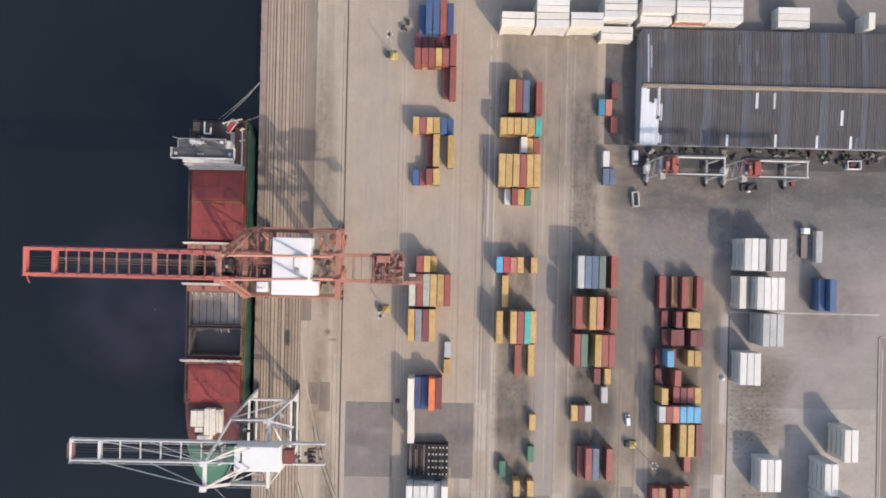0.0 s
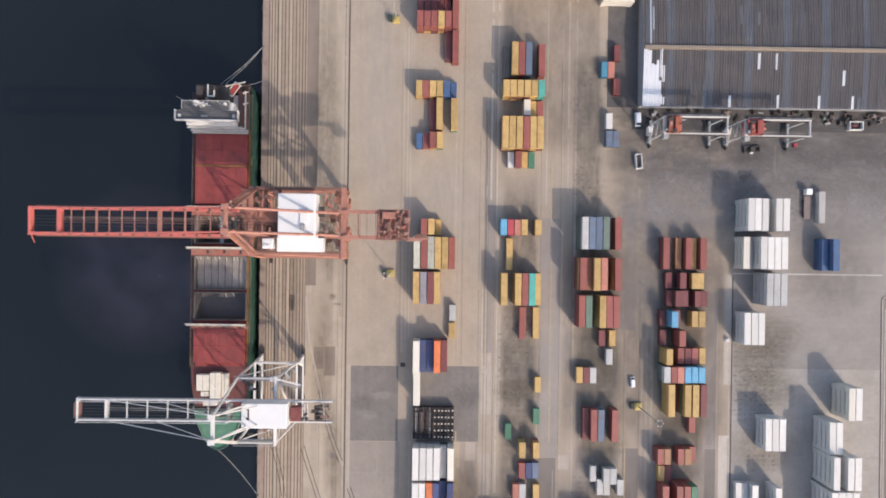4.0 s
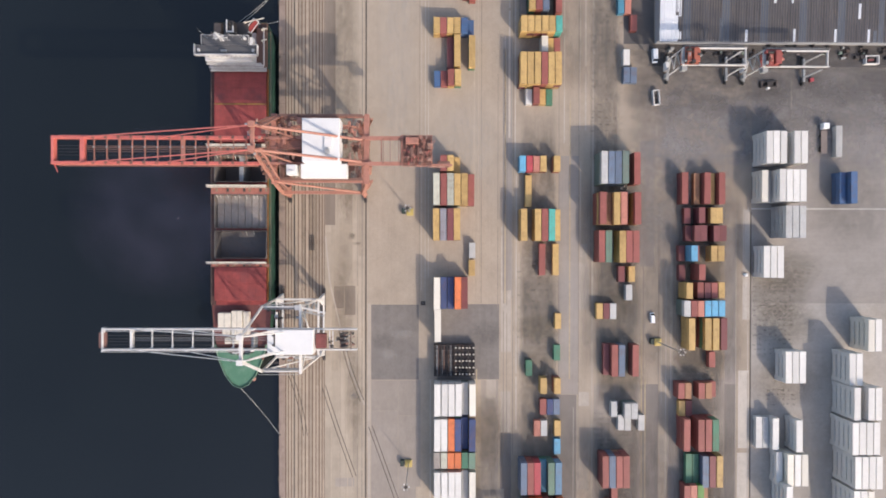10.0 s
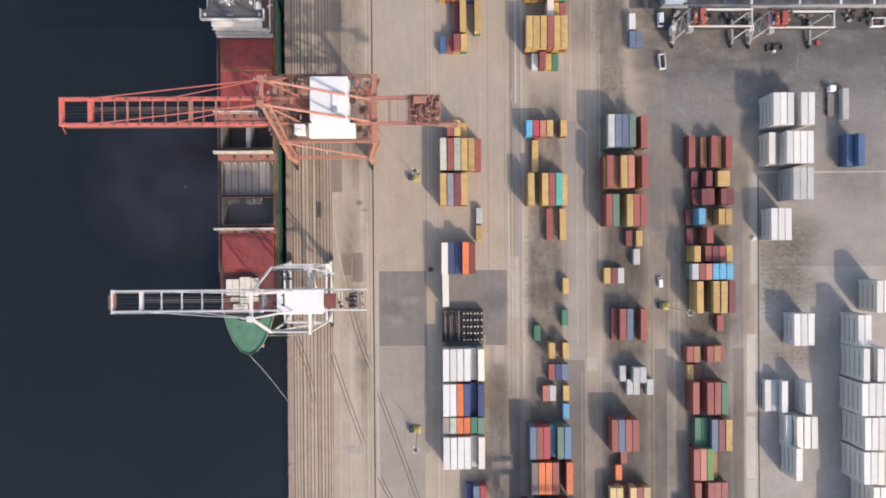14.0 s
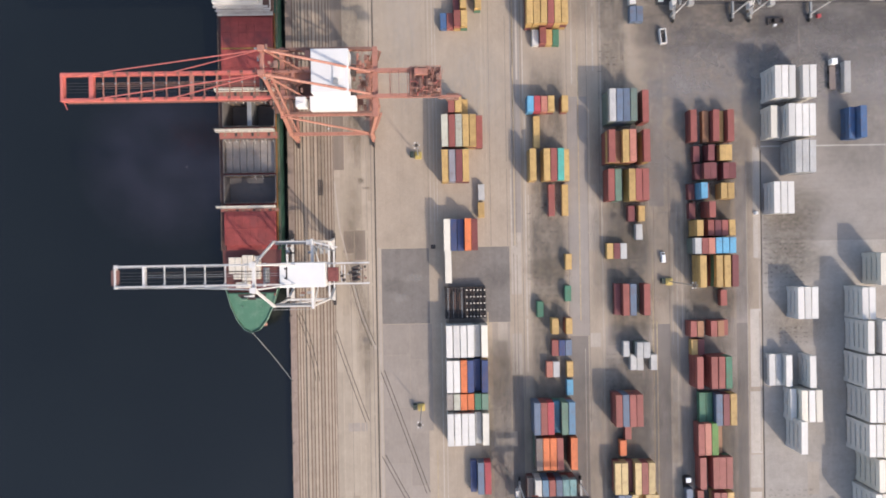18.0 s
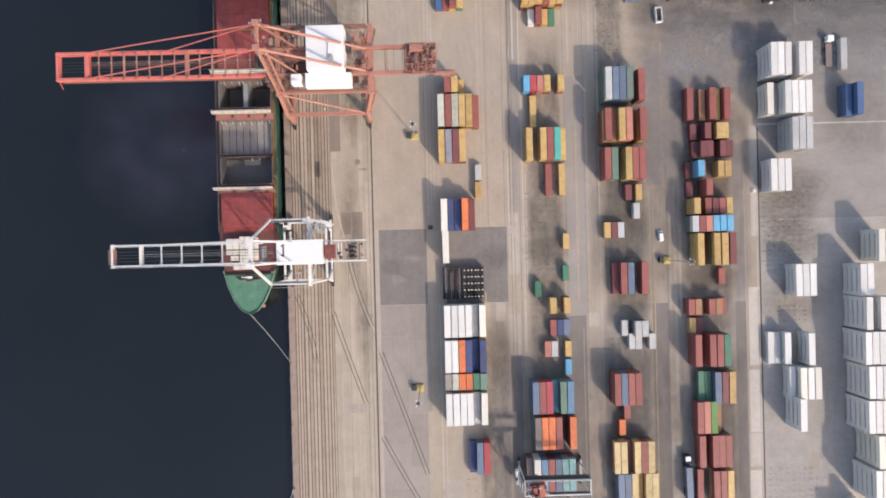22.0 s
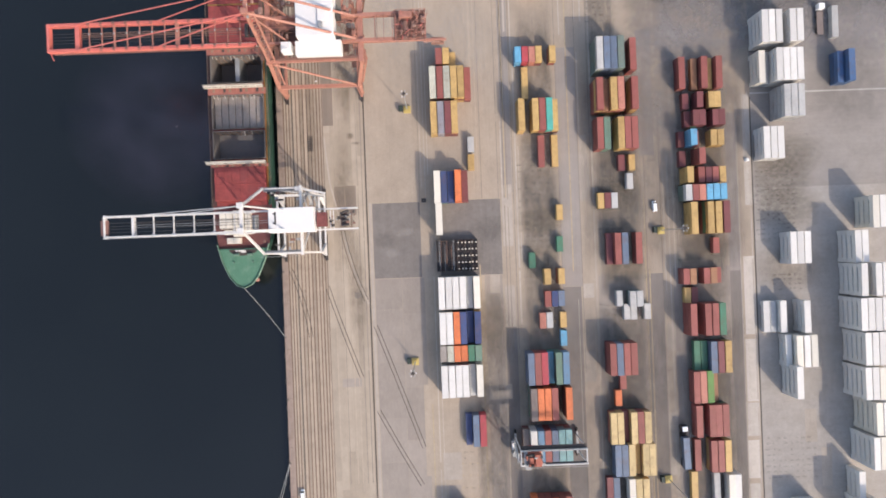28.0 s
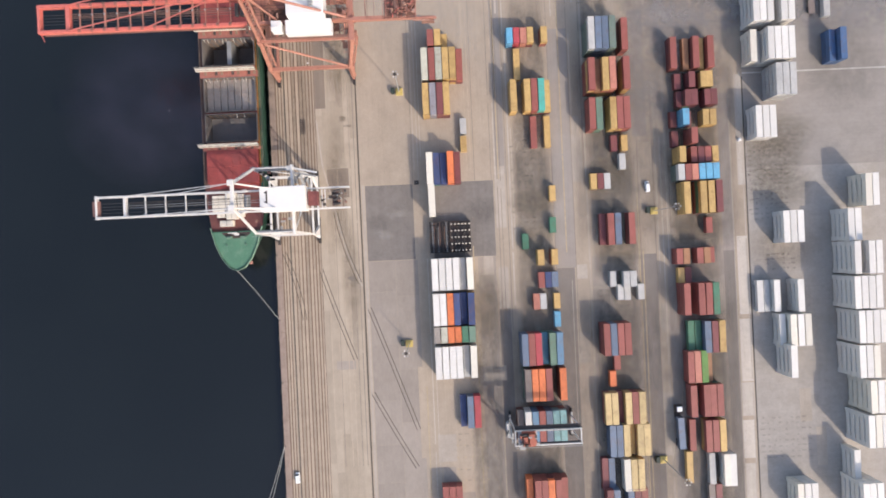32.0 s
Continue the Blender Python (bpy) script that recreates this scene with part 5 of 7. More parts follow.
    # Dark coaming that draws the shadow line along the forecastle step.
    part("forecastle_bulkhead", Shape().box(-9.2, -76.6, deck, 9.2, -76.2, deck + 1.15), HULL_DARK, boat, "dark coaming put in as shade along the forecastle step")
    # Half-round dark plate that paints shade onto the aft end of the forecastle.
    part("windlass_deck", Shape().prism([(5.4 * math.cos(math.pi * k / 12), -76.7 - 2.3 * math.sin(math.pi * k / 12)) for k in range(12, -1, -1)], deck + 0.9, deck + 1.03), surface("bow_shade_brown", (0.05, 0.038, 0.034), mottle=0.3, dirt=RUST), boat, "dark half-round plate painted as shade on the forecastle")
    # hatch covers in panels
    for y0, y1 in ((15.9, 27.4), (1.4, 15.3), (-58.2, -45.6)):
        k = 2
        for i in range(k):
            a, b = y0 + (y1 - y0) * i / k, y0 + (y1 - y0) * (i + 1) / k
            cover = Shape().box(-hold_x, a + 0.02, deck, hold_x, b - 0.02, deck + 1.9, 0.05)
            part("hatch_cover", cover, DECK_RED, boat, "red oxide steel hatch cover panel")
        ribs = Shape()
        for i in range(7):
            x = -hold_x + 0.8 + i * (2 * hold_x - 1.6) / 6
            ribs.box(x - 0.06, y0 + 0.2, deck + 1.9, x + 0.06, y1 - 0.2, deck + 1.97)
        part("cover_ribs", ribs, DECK_RED, boat)
    part("cover_seam", Shape().box(-hold_x, 15.35, deck, hold_x, 15.85, deck + 2.1), surface("edge_yellow", (0.24, 0.12, 0.04), mottle=0.2), boat, "yellow edge between hatch covers")
    # open holds
    for i, (y0, y1) in enumerate(hold_y):
        well = Shape()
        floor_z = (-3.0, 3.9, 1.6)[i]
        well.box(-hold_x - 0.2, y0, floor_z, -hold_x, y1, deck + 1.6).box(hold_x, y0, floor_z, hold_x + 0.2, y1, deck + 1.6)
        well.box(-hold_x, y0 - 0.2, floor_z, hold_x, y0, deck + 1.6).box(-hold_x, y1, floor_z, hold_x, y1 + 0.2, deck + 1.6)
        part("hold", well, HOLD_GREY, boat, "open cargo hold with grey walls")
        part("hold_floor", Shape().box(-hold_x, y0, floor_z - 0.2, hold_x, y1, floor_z), surface("hold_floor_grey", (0.15, 0.14, 0.135), rough=0.8, mottle=0.25, size=2.0, dirt=RUST, dirt_amount=0.4) if i == 0 else bpy.data.materials["hold_floor_grey"], boat, "dark steel hold floor")
        for k in range(8):
            x = -hold_x + (k + 0.5) * 2 * hold_x / 8
            for y in (y0 + 0.15, y1 - 0.15):
                part("cell_guide", Shape().box(x - 0.12, y - 0.12, floor_z, x + 0.12, y + 0.12, deck + 1.2), SHIP_RUSTY, boat, "rusty steel cell guide")
        if i == 0:
            part("centre_bulkhead", Shape().box(-1.2, y0, floor_z, 0.4, y1, deck - 1.0), CRANE_GREY, boat)
        for k in range(14) if i < 2 else (7, 8, 10):
            x = -hold_x + 0.6 + k * (2 * hold_x - 1.2) / 13
            part("guide_flare", Shape().beam((x, y1 - 0.1, deck + 1.3), (x + 0.4, y1 - 1.1 - 0.3 * (k % 3), deck + 1.3), 0.16, 0.2), SHIP_CREAM if (k * 7) % 5 < 3 else SHIP_RUSTY, boat, "pale cell guide entry flare")
    # lashing bridges
    faded = surface("faded_deck_salmon", (0.33, 0.125, 0.095), rough=0.75, mottle=0.3, size=2.0, grain=0.15, dirt=(0.14, 0.07, 0.05), dirt_amount=0.6, dirt_size=0.4)
    for y, wide in ((0.0, 2.4), (-15.2, 2.3), (-43.9, 1.1)):
        s = Shape()
        s.box(-hold_x - 2.6, y - 0.3, deck + 2.6, hold_x + 0.4, y + 0.3, deck + 2.9)
        s.box(-hold_x - 2.6, y - 0.55, deck + 1.4, hold_x + 0.4, y - 0.45, deck + 2.6)
        for k in range(9):
            x = -hold_x + k * 2 * hold_x / 8
            s.beam((x, y, deck), (x, y, deck + 2.6), 0.25)
        rail_line(s, (-hold_x - 2.6, y + 0.35, deck + 2.9), (hold_x + 0.4, y + 0.35, deck + 2.9))
        part("lashing_bridge", s, SHIP_CREAM, boat, "cream lashing bridge across the deck")
        part("lashing_platform", Shape().box(-hold_x - 1.3, y - 0.6 - wide, deck + 1.2, hold_x + 1.2, y - 0.6, deck + 1.5), faded, boat, "faded salmon-red lashing platform")
        for k in range(10):
            x = -hold_x + 0.4 + k * 2.05
            part("lashing_locker", Shape().box(x, y - 0.9 - 0.5 * wide, deck + 1.5, x + 0.9, y - 0.8, deck + 1.8, 0.04), (SHIP_RUSTY, faded, DARK_STEEL)[k % 3], boat)
    pipes = Shape()
    for x in (hold_x + 0.35, hold_x + 0.7):
        pipes.tube((x, -58, deck + 0.5), (x, 29, deck + 0.5), 0.12, 6)
    rail_line(pipes, (hold_x + 0.5, -59, deck), (hold_x + 0.5, 29, deck), 1.1, 3.0)
    part("pipe_run", pipes, surface("pipe_rust", (0.30, 0.13, 0.035), mottle=0.3), boat, "rusty yellow pipe run and railing")
    rails = Shape()
    for x in (-beam + 0.1, beam - 0.1):
        rail_line(rails, (x, -60, deck), (x, 43, deck), 1.1, 3.0)
    part("railing", rails, SHIP_RUSTY, boat)
    # superstructure
    top = part("superstructure", Shape().box(-9.8, 29.2, deck, 7.0, 36.8, 17.2, 0.15).box(-8.8, 30.4, 17.2, 8.2, 36.6, 20.4, 0.1), CRANE_WHITE, boat, "white accommodation block")
    for i, (z, w) in enumerate(((9.6, 10.4), (12.2, 10.0), (14.8, 10.0))):
        y = 27.5 + 0.45 * i
        part("deck_ledge", Shape().box(-w, y, z, w - 0.2, 29.2, z + 0.15), surface("front_deck_grey", (0.42, 0.40, 0.38), mottle=0.3, dirt=RUST) if i == 0 else bpy.data.materials["front_deck_grey"], boat, "grey weathered front deck")
        s = Shape()
        rail_line(s, (-w, y + 0.05, z + 0.15), (w - 0.2, y + 0.05, z + 0.15), 1.1, 1.6)
        part("ledge_railing", s, CRANE_WHITE, boat)
    part("side_platform", Shape().box(7.0, 29.0, deck, 9.9, 43.0, 11.6), surface("side_platform_brown", (0.10, 0.055, 0.045), mottle=0.25), boat, "brown painted side platform")
    edge = Shape()
    for a, b in (((9.8, 29.1, 11.6), (9.8, 43, 11.6)), ((7.2, 29.1, 11.6), (9.8, 29.1, 11.6))):
        rail_line(edge, a, b)
    part("platform_edge", edge.box(9.7, 29.0, 11.6, 9.95, 43.0, 11.9).box(7.0, 28.9, 11.6, 9.9, 29.15, 12.4), CRANE_WHITE, boat, "white platform coaming")
    for z in (13.2, 18.4):
        for k in range(9):
            x = -8.6 + k * 1.65
            part("window_pane", Shape().box(x, 29.1 if z < 17 else 30.3, z, x + 0.9, 29.25 if z < 17 else 30.45, z + 0.8), CAR_GLASS, top)
    for k, (x, y, z, w, d, h) in enumerate(((5.4, 35.4, 20.7, 0.8, 0.8, 1.6), (8.2, 31.0, 20.5, 0.9, 1.2, 1.0), (-11.0, 31.2, 20.5, 0.8, 1.0, 1.0), (-3.0, 31.4, 20.5, 2.2, 0.6, 0.5))):
        part("roof_locker", Shape().box(x, y, z, x + w, y + d, z + h, 0.06), CRANE_WHITE if k % 2 == 0 else CRANE_GREY, top)
    for k, (x0, y0, x1, y1) in enumerate(((-9.0, 37.6, -6.2, 39.6), (-5.6, 38.0, -4.8, 43.6), (4.9, 37.4, 6.6, 41.6), (5.2, 43.0, 7.4, 45.2), (-8.6, 41.4, -6.0, 44.8))):
        part("deck_house", Shape().box(x0, y0, deck, x1, y1, deck + 2.6 + 0.5 * k, 0.08), (DARK_STEEL, SHIP_RUSTY, CRANE_WHITE, DARK_STEEL, SHIP_RUSTY)[k], boat, "small weathered deck house")
    for x in (-9.9, 9.9):
        s = Shape()
        rail_line(s, (x, 30, deck), (x, 46.2, deck), 1.1, 1.8)
        part("stern_railing", s, SHIP_RUSTY, boat)
    s = Shape()
    rail_line(s, (-9.9, 46.2, deck), (9.9, 46.2, deck), 1.1, 1.8)
    part("stern_railing", s, SHIP_RUSTY, boat)
    for x, y, z in ((-7.5, 36.0, 30.0), (1.5, 36.2, 28.0), (4.6, 35.6, 27.0)):
        part("whip_aerial", Shape().tube((x, y, 20.7), (x - 0.2, y + 0.2, z), 0.04, 5), CRANE_WHITE, top)
    part("bridge_wing", Shape().box(-12.2, 29.9, 19.9, 10.2, 33.8, 20.4, 0.06).box(-12.2, 29.9, 20.4, -12.0, 33.8, 21.6).box(-12.2, 29.9, 20.4, 10.2, 30.3, 21.6).box(10.0, 29.9, 20.4, 10.2, 33.8, 21.6), CRANE_WHITE, top, "white bridge wing parapet")
    part("wheelhouse_roof", Shape().box(-9.5, 33.8, 20.4, 7.2, 37.0, 20.7), SHIP_DECKGREY, top, "grey wheelhouse roof")
    part("wing_deck", Shape().box(-11.9, 30.4, 20.4, 9.9, 33.7, 20.5), SHIP_DECKGREY, top, "grey bridge deck")
    roofrail = Shape()
    for a, b in (((-9.5, 36.9, 20.7), (7.2, 36.9, 20.7)), ((-9.5, 33.9, 20.7), (-9.5, 36.9, 20.7)), ((7.2, 33.9, 20.7), (7.2, 36.9, 20.7))):
        rail_line(roofrail, a, b)
    part("roof_railing", roofrail, CRANE_WHITE, top)
    mast = Shape().tube((-2.0, 35.2, 20.7), (-2.0, 35.2, 29.0), 0.35, 8, 0.2)
    for z, w in ((23.5, 2.4), (25.5, 1.8), (27.5, 1.2)):
        mast.beam((-2.0 - w, 35.2, z), (-2.0 + w, 35.2, z), 0.25, 0.2).beam((-2.0, 35.2 - w * 0.5, z), (-2.0, 35.2 + w * 0.5, z), 0.2, 0.2)
    mast.beam((-3.6, 34.6, 24.2), (-0.6, 35.8, 24.2), 0.3, 0.35)
    for k in range(9):
        a = 0.7 * k
        mast.beam((-2.0, 35.2, 22.0 + 0.5 * k), (-2.0 + 2.6 * math.cos(a), 35.2 + 1.5 * math.sin(a), 21.4 + 0.6 * k), 0.12, 0.12)
    part("radar_mast", mast, CRANE_WHITE, top, "white radar mast with yards")
    stack_top = part("funnel", Shape().box(-1.9, 39.4, deck, 0.5, 43.6, 17.6, 0.3), DARK_STEEL, boat, "dark funnel with white rim behind the bridge")
    part("funnel_rim", Shape().box(-2.0, 39.3, 17.4, -1.6, 43.7, 18.1).box(-1.6, 39.3, 17.4, 0.6, 39.7, 18.1).box(0.2, 39.7, 17.4, 0.6, 41.6, 18.1), CRANE_WHITE, stack_top, "white funnel rim")
    part("funnel_opening", Shape().box(-1.4, 40.2, 17.6, 0.1, 43.0, 17.66), BLACK_RUBBER, stack_top, "sooty funnel opening")
    for y in (41.0, 42.2):
        part("exhaust_pipe", Shape().tube((-0.7, y, 17.6), (-0.7, y, 18.8), 0.3, 8), DARK_STEEL, stack_top)
    clut = random.Random(9)
    for k in range(26):
        x, y = clut.uniform(-9.4, 8.4), clut.uniform(38.2, 45.0)
        if -4.4 < x < 0.8 and y < 46 or x > 3.0 and y > 41.5:
            continue
        part("deck_fitting", Shape().box(x, y, deck, x + clut.uniform(0.4, 1.5), y + clut.uniform(0.4, 1.5), deck + clut.uniform(0.6, 3.0), 0.05), clut.choice((SHIP_RUSTY, DARK_STEEL, CRANE_WHITE, SHIP_RUSTY)), boat, "small weathered deck fitting")
    part("funnel_casing", Shape().box(-4.6, 38.0, deck, 4.6, 44.4, 13.4, 0.2), DARK_STEEL, boat, "dark engine casing")
    for y in (38.0, 42.0):
        part("davit", Shape().beam((8.6, y, deck), (9.4, y, 13.2), 0.35).beam((9.4, y, 13.2), (11.2, y + 0.4, 13.0), 0.3), SHIP_CREAM, boat, "pale boat davit")
    part("stores_crane", Shape().beam((3.5, 44.2, 14.0), (10.6, 45.7, 14.4), 0.3).tube((3.5, 44.2, deck), (3.5, 44.2, 14.2), 0.35, 8), SHIP_CREAM, boat, "pale stores crane")
    cradle = Shape()
    for a, b in (((3.4, 41.8), (6.4, 46.0)), ((5.4, 40.6), (8.4, 44.8)), ((3.4, 41.8), (5.4, 40.6)), ((6.4, 46.0), (8.4, 44.8))):
        cradle.beam((*a, 13.2), (*b, 13.2), 0.22, 0.25)
    part("lifeboat_frame", cradle.beam((4.4, 41.2, 9), (4.4, 41.2, 13.2), 0.3).beam((7.4, 45.4, 9), (7.4, 45.4, 13.2), 0.3), CRANE_WHITE, boat, "white lifeboat launching frame")
    part("lifeboat", Shape().prism([(4.3, 42.0), (5.3, 41.4), (7.4, 44.2), (7.4, 45.2), (6.6, 45.4), (4.4, 42.8)], 11.2, 12.9), surface("lifeboat_red", (0.36, 0.06, 0.05)), boat, "red covered lifeboat in its launching frame")
    for k, (x0, y0, x1, y1, z1) in enumerate(((-8.1, -68.8, -3.3, -62.8, 9.4), (-3.0, -71.8, 1.0, -62.0, 9.6), (1.3, -71.0, 3.4, -62.4, 9.2), (-6.6, -71.0, -3.6, -69.2, 9.0), (-5.6, -74.4, -0.6, -72.2, 9.2))):
        part("deck_crate", Shape().box(x0, y0, deck, x1, y1, z1, 0.08), SHIP_CREAM, boat, "cream cover box on the well deck")
        part("crate_seam", Shape().box((x0 + x1) / 2 - 0.05, y0 + 0.1, z1, (x0 + x1) / 2 + 0.05, y1 - 0.1, z1 + 0.03), DARK_STEEL, boat)
    for x in (-5.5, 5.5):
        winch = Shape().tube((x - 1.0, 45.0, deck + 0.7), (x + 1.0, 45.0, deck + 0.7), 0.55, 10).box(x - 1.3, 44.3, deck, x + 1.3, 45.6, deck + 0.25)
        part("mooring_winch", winch, DARK_STEEL, boat, "dark mooring winch")
    return boat


ship()
for (a, b) in (((-84.0, -90.6, 8.2), (-70.7, -111.3, 0.5)), ((-84.4, 46.6, 7.4), (-70.6, 63.4, 0.5)), ((-82.6, 46.6, 7.4), (-70.6, 63.4, 0.5)), ((-77.0, 46.2, 7.4), (-70.7, 50.0, 0.5)), ((-70.7, -160.5, 0.5), (-78.5, -185.0, 4.5)), ((-70.7, -161.0, 0.5), (-77.2, -186.0, 4.5))):
    s = Shape()
    a, b = Vector(a), Vector(b)
    for k in range(8):
        p, q = a.lerp(b, k / 8), a.lerp(b, (k + 1) / 8)
        s.tube(p - Vector((0, 0, 1.2 * math.sin(math.pi * k / 8))), q - Vector((0, 0, 1.2 * math.sin(math.pi * (k + 1) / 8))), 0.075, 5)
    tagged(new("mooring_rope", s.mesh("mooring_rope", ROPE)), "pale slack mooring rope from ship to quay", "rope", "mooring ropes")

for y in (84.0, 63.4, 36.0, 12.0, -12.0, -36.0, -60.0, -86.0, -111.4, -136.0, -160.8, -185.0):
    b = thing("bollard", "dark cast-iron mooring bollard on the quay edge", "bollard", -70.55, y, 0.05, group="quay bollards")
    part("post", Shape().tube((0, 0, 0), (0, 0, 0.45), 0.22, 10, 0.18), DARK_STEEL, b)
    part("head", Shape().tube((0, 0, 0.45), (0, 0, 0.62), 0.34, 10, 0.28), DARK_STEEL, b)
for k in range(30):
    y = 110 - 10.4 * k
    f = thing("quay_fender", "black rubber fender hung on the quay wall", "fender", QUAY - 0.02, y, -0.2, group="quay fenders")
    part("pad", Shape().tube((-0.35, -1.0, -0.5), (-0.35, 1.0, -0.5), 0.34, 10), BLACK_RUBBER, f)
    part("plate", Shape().box(-0.06, -1.1, -1.0, 0.0, 1.1, -0.05), surface("fender_rust", (0.15, 0.07, 0.04)) if k == 0 else bpy.data.materials["fender_rust"], f)


# ---- yard gantry cranes ----
def yard_gantry(x0, x1, y0, y1, top, cab, label, paint=MACHINE_ORANGE):
    g = thing("yard_gantry", label, "gantry crane", x0, y0, 0, group="yard gantry cranes")
    w, d = x1 - x0, y1 - y0
    for y in (0.4, d - 0.4):
        part("girder", Shape().beam((-0.3, y, top - 0.7), (w + 0.3, y, top - 0.7), 0.36, 1.1), CRANE_WHITE, g)
        # Plates added below the girders to cast a wider band of shadow.
        part("girder_walkway", Shape().box(0, y - 0.7, top - 1.5, w, y + (0.7 if y < 1 else 1.7), top - 1.42), DARK_STEEL, g, "dark plate added under the girder to widen its shadow")
    for x in (0.0, w):
        part("end_beam", Shape().beam((x, 0.4, top - 0.8), (x, d - 0.4, top - 0.8), 0.34, 0.8), CRANE_WHITE, g)
        part("sill_beam", Shape().beam((x, -1.2, 1.6), (x, d + 1.2, 1.6), 0.8, 0.9), CRANE_GREY, g)
        for y in (0.4, d - 0.4):
            part("leg", Shape().beam((x, y, 1.8), (x, y, top - 1.2), 0.36, 0.42), CRANE_WHITE, g)
        for y in (-0.8, d + 0.8):
            part("wheel", Shape().tube((x - 0.3, y - 0.9, 0.75), (x + 0.3, y - 0.9, 0.75), 0.75, 12).tube((x - 0.3, y + 0.9, 0.75), (x + 0.3, y + 0.9, 0.75), 0.75, 12), BLACK_RUBBER, g)
    t = part("trolley", Shape().box(cab, 0.2, top, cab + 5.0, d - 0.2, top + 0.3).box(cab + 0.5, 1.0, top + 0.3, cab + 2.0, d - 2.2, top + 1.3, 0.1).box(cab + 2.6, 0.8, top + 0.3, cab + 4.8, d - 1.0, top + 1.9, 0.1), paint, g, "weathered orange hoist trolley")
    gear_rng = random.Random(int(x0))
    for k in range(14):
        gx, gy = cab + gear_rng.uniform(-1.0, 5.2), gear_rng.uniform(0.4, d - 1.6)
        part("trolley_gear", Shape().box(gx, gy, top, gx + gear_rng.uniform(0.3, 1.2), gy + gear_rng.uniform(0.3, 1.2), top + gear_rng.uniform(0.8, 2.5), 0.05), gear_rng.choice((paint, DARK_STEEL, PAINT["p"], GRATING, CRANE_GREY)), t, "worn hoist machinery")
    part("hoist_drum", Shape().tube((cab + 0.3, d - 1.5, top + 0.8), (cab + 2.3, d - 1.5, top + 0.8), 0.5, 10).box(cab + 0.1, 0.6, top + 0.3, cab + 0.5, d - 2.4, top + 1.0), DARK_STEEL, t)
    for x0, x1 in ((cab - 1.3, cab), (cab + 5.0, cab + 5.6)):
        part("trolley_platform", Shape().box(x0, 0.6, top - 0.1, x1, d - 0.6, top), CRANE_GREY, t, "grey grating platform")
    part("cab", Shape().box(cab - 0.6, -1.4, top - 3.4, cab + 1.4, 0.6, top - 1.1, 0.1), CRANE_GREY, g, "grey operator cabin")
    part("power_pack", Shape().box(-1.8, d * 0.30, 2.0, -0.4, d * 0.75, 4.4, 0.08), CRANE_WHITE, g, "white diesel power pack")
    part("exhaust", Shape().tube((-1.1, d * 0.35, 4.4), (-1.1, d * 0.35, 5.8), 0.2, 8), DARK_STEEL, g)
    part("electrical_cabinet", Shape().box(-1.6, -0.8, 2.0, -0.4, 0.8, 4.6, 0.08), CRANE_GREY, g)
    stair = Shape()
    for k in range(int(top // 3)):
        a, b = (0.8, d - 0.8) if k % 2 else (d - 0.8, 0.8)
        stair.beam((-0.9, a, 2 + 3 * k * 0.9), (-0.9, b, 2 + 3 * (k + 1) * 0.9), 0.5, 0.12)
    part("access_stair", stair, CRANE_GREY, g, "grey zigzag access stair")
    part("spreader", Shape().box(cab + 0.9, d / 2 - 3.0, top - 6.0, cab + 3.3, d / 2 + 3.0, top - 5.6), paint, g)
    s = Shape()
    rail_line(s, (0, 0.0, top), (w, 0.0, top))
    rail_line(s, (0, d, top), (w, d, top))
    for x, y in ((cab + 1.4, d / 2 - 2), (cab + 2.8, d / 2 + 2)):
        s.tube((x, y, top), (x, y, top - 5.8), 0.04, 5)
    part("railing", s, CRANE_GREY, g)
    return g


yard_gantry(80.7, 103.8, 28.6, 35.5, 17.0, 0.4, "parked grey rubber-tyred yard gantry with orange trolley beside the warehouse")
yard_gantry(110.7, 134.5, 28.3, 34.9, 16.5, 0.6, "parked grey rubber-tyred yard gantry with dull red trolley", surface("machine_red", (0.30, 0.075, 0.062), rough=0.55, mottle=0.25, size=2.0, dirt=RUST, dirt_amount=0.5))
yard_gantry(17.6, 41.6, -159.5, -153.4, 18.0, 2.2, "white yard gantry with orange trolley standing over stacked containers")


# ---- light masts, vehicles, racks ----
def light_mast(x, y, height=23.5):
    m = thing("light_mast", "tall yard light mast on a yellow base block", "light mast", x, y, 0, group="yard light masts")
    part("base_block", Shape().box(-1.05, -1.25, 0, 1.65, 1.5, 0.9, 0.12).box(-0.5, -0.6, 0.9, 1.1, 0.9, 1.3, 0.1), MAST_YELLOW, m, "yellow painted concrete base")
    part("pole", Shape().tube((0.3, 0.2, 0), (0.3, 0.2, height), 0.22, 10, 0.09), CRANE_GREY, m)
    part("head_ring", Shape().tube((0.3, 0.2, height - 0.2), (0.3, 0.2, height + 0.15), 0.6, 12).beam((-0.9, 0.2, height), (1.5, 0.2, height), 0.12).beam((0.3, -1.0, height), (0.3, 1.4, height), 0.12), DARK_STEEL, m)
    for k in range(6):
        a = k * math.tau / 6
        part("floodlight", Shape().box(0.3 + 1.1 * math.cos(a) - 0.22, 0.2 + 1.1 * math.sin(a) - 0.22, height - 0.35, 0.3 + 1.1 * math.cos(a) + 0.22, 0.2 + 1.1 * math.sin(a) + 0.22, height + 0.05), CRANE_WHITE if k % 2 == 0 else CRANE_GREY, m)
    part("cabinet", Shape().box(-2.9, -0.6, 0, -1.5, 1.6, 1.7, 0.05), surface("cabinet_green", (0.03, 0.042, 0.034)) if "cabinet_green" not in bpy.data.materials else bpy.data.materials["cabinet_green"], m, "dark green switch cabinet")


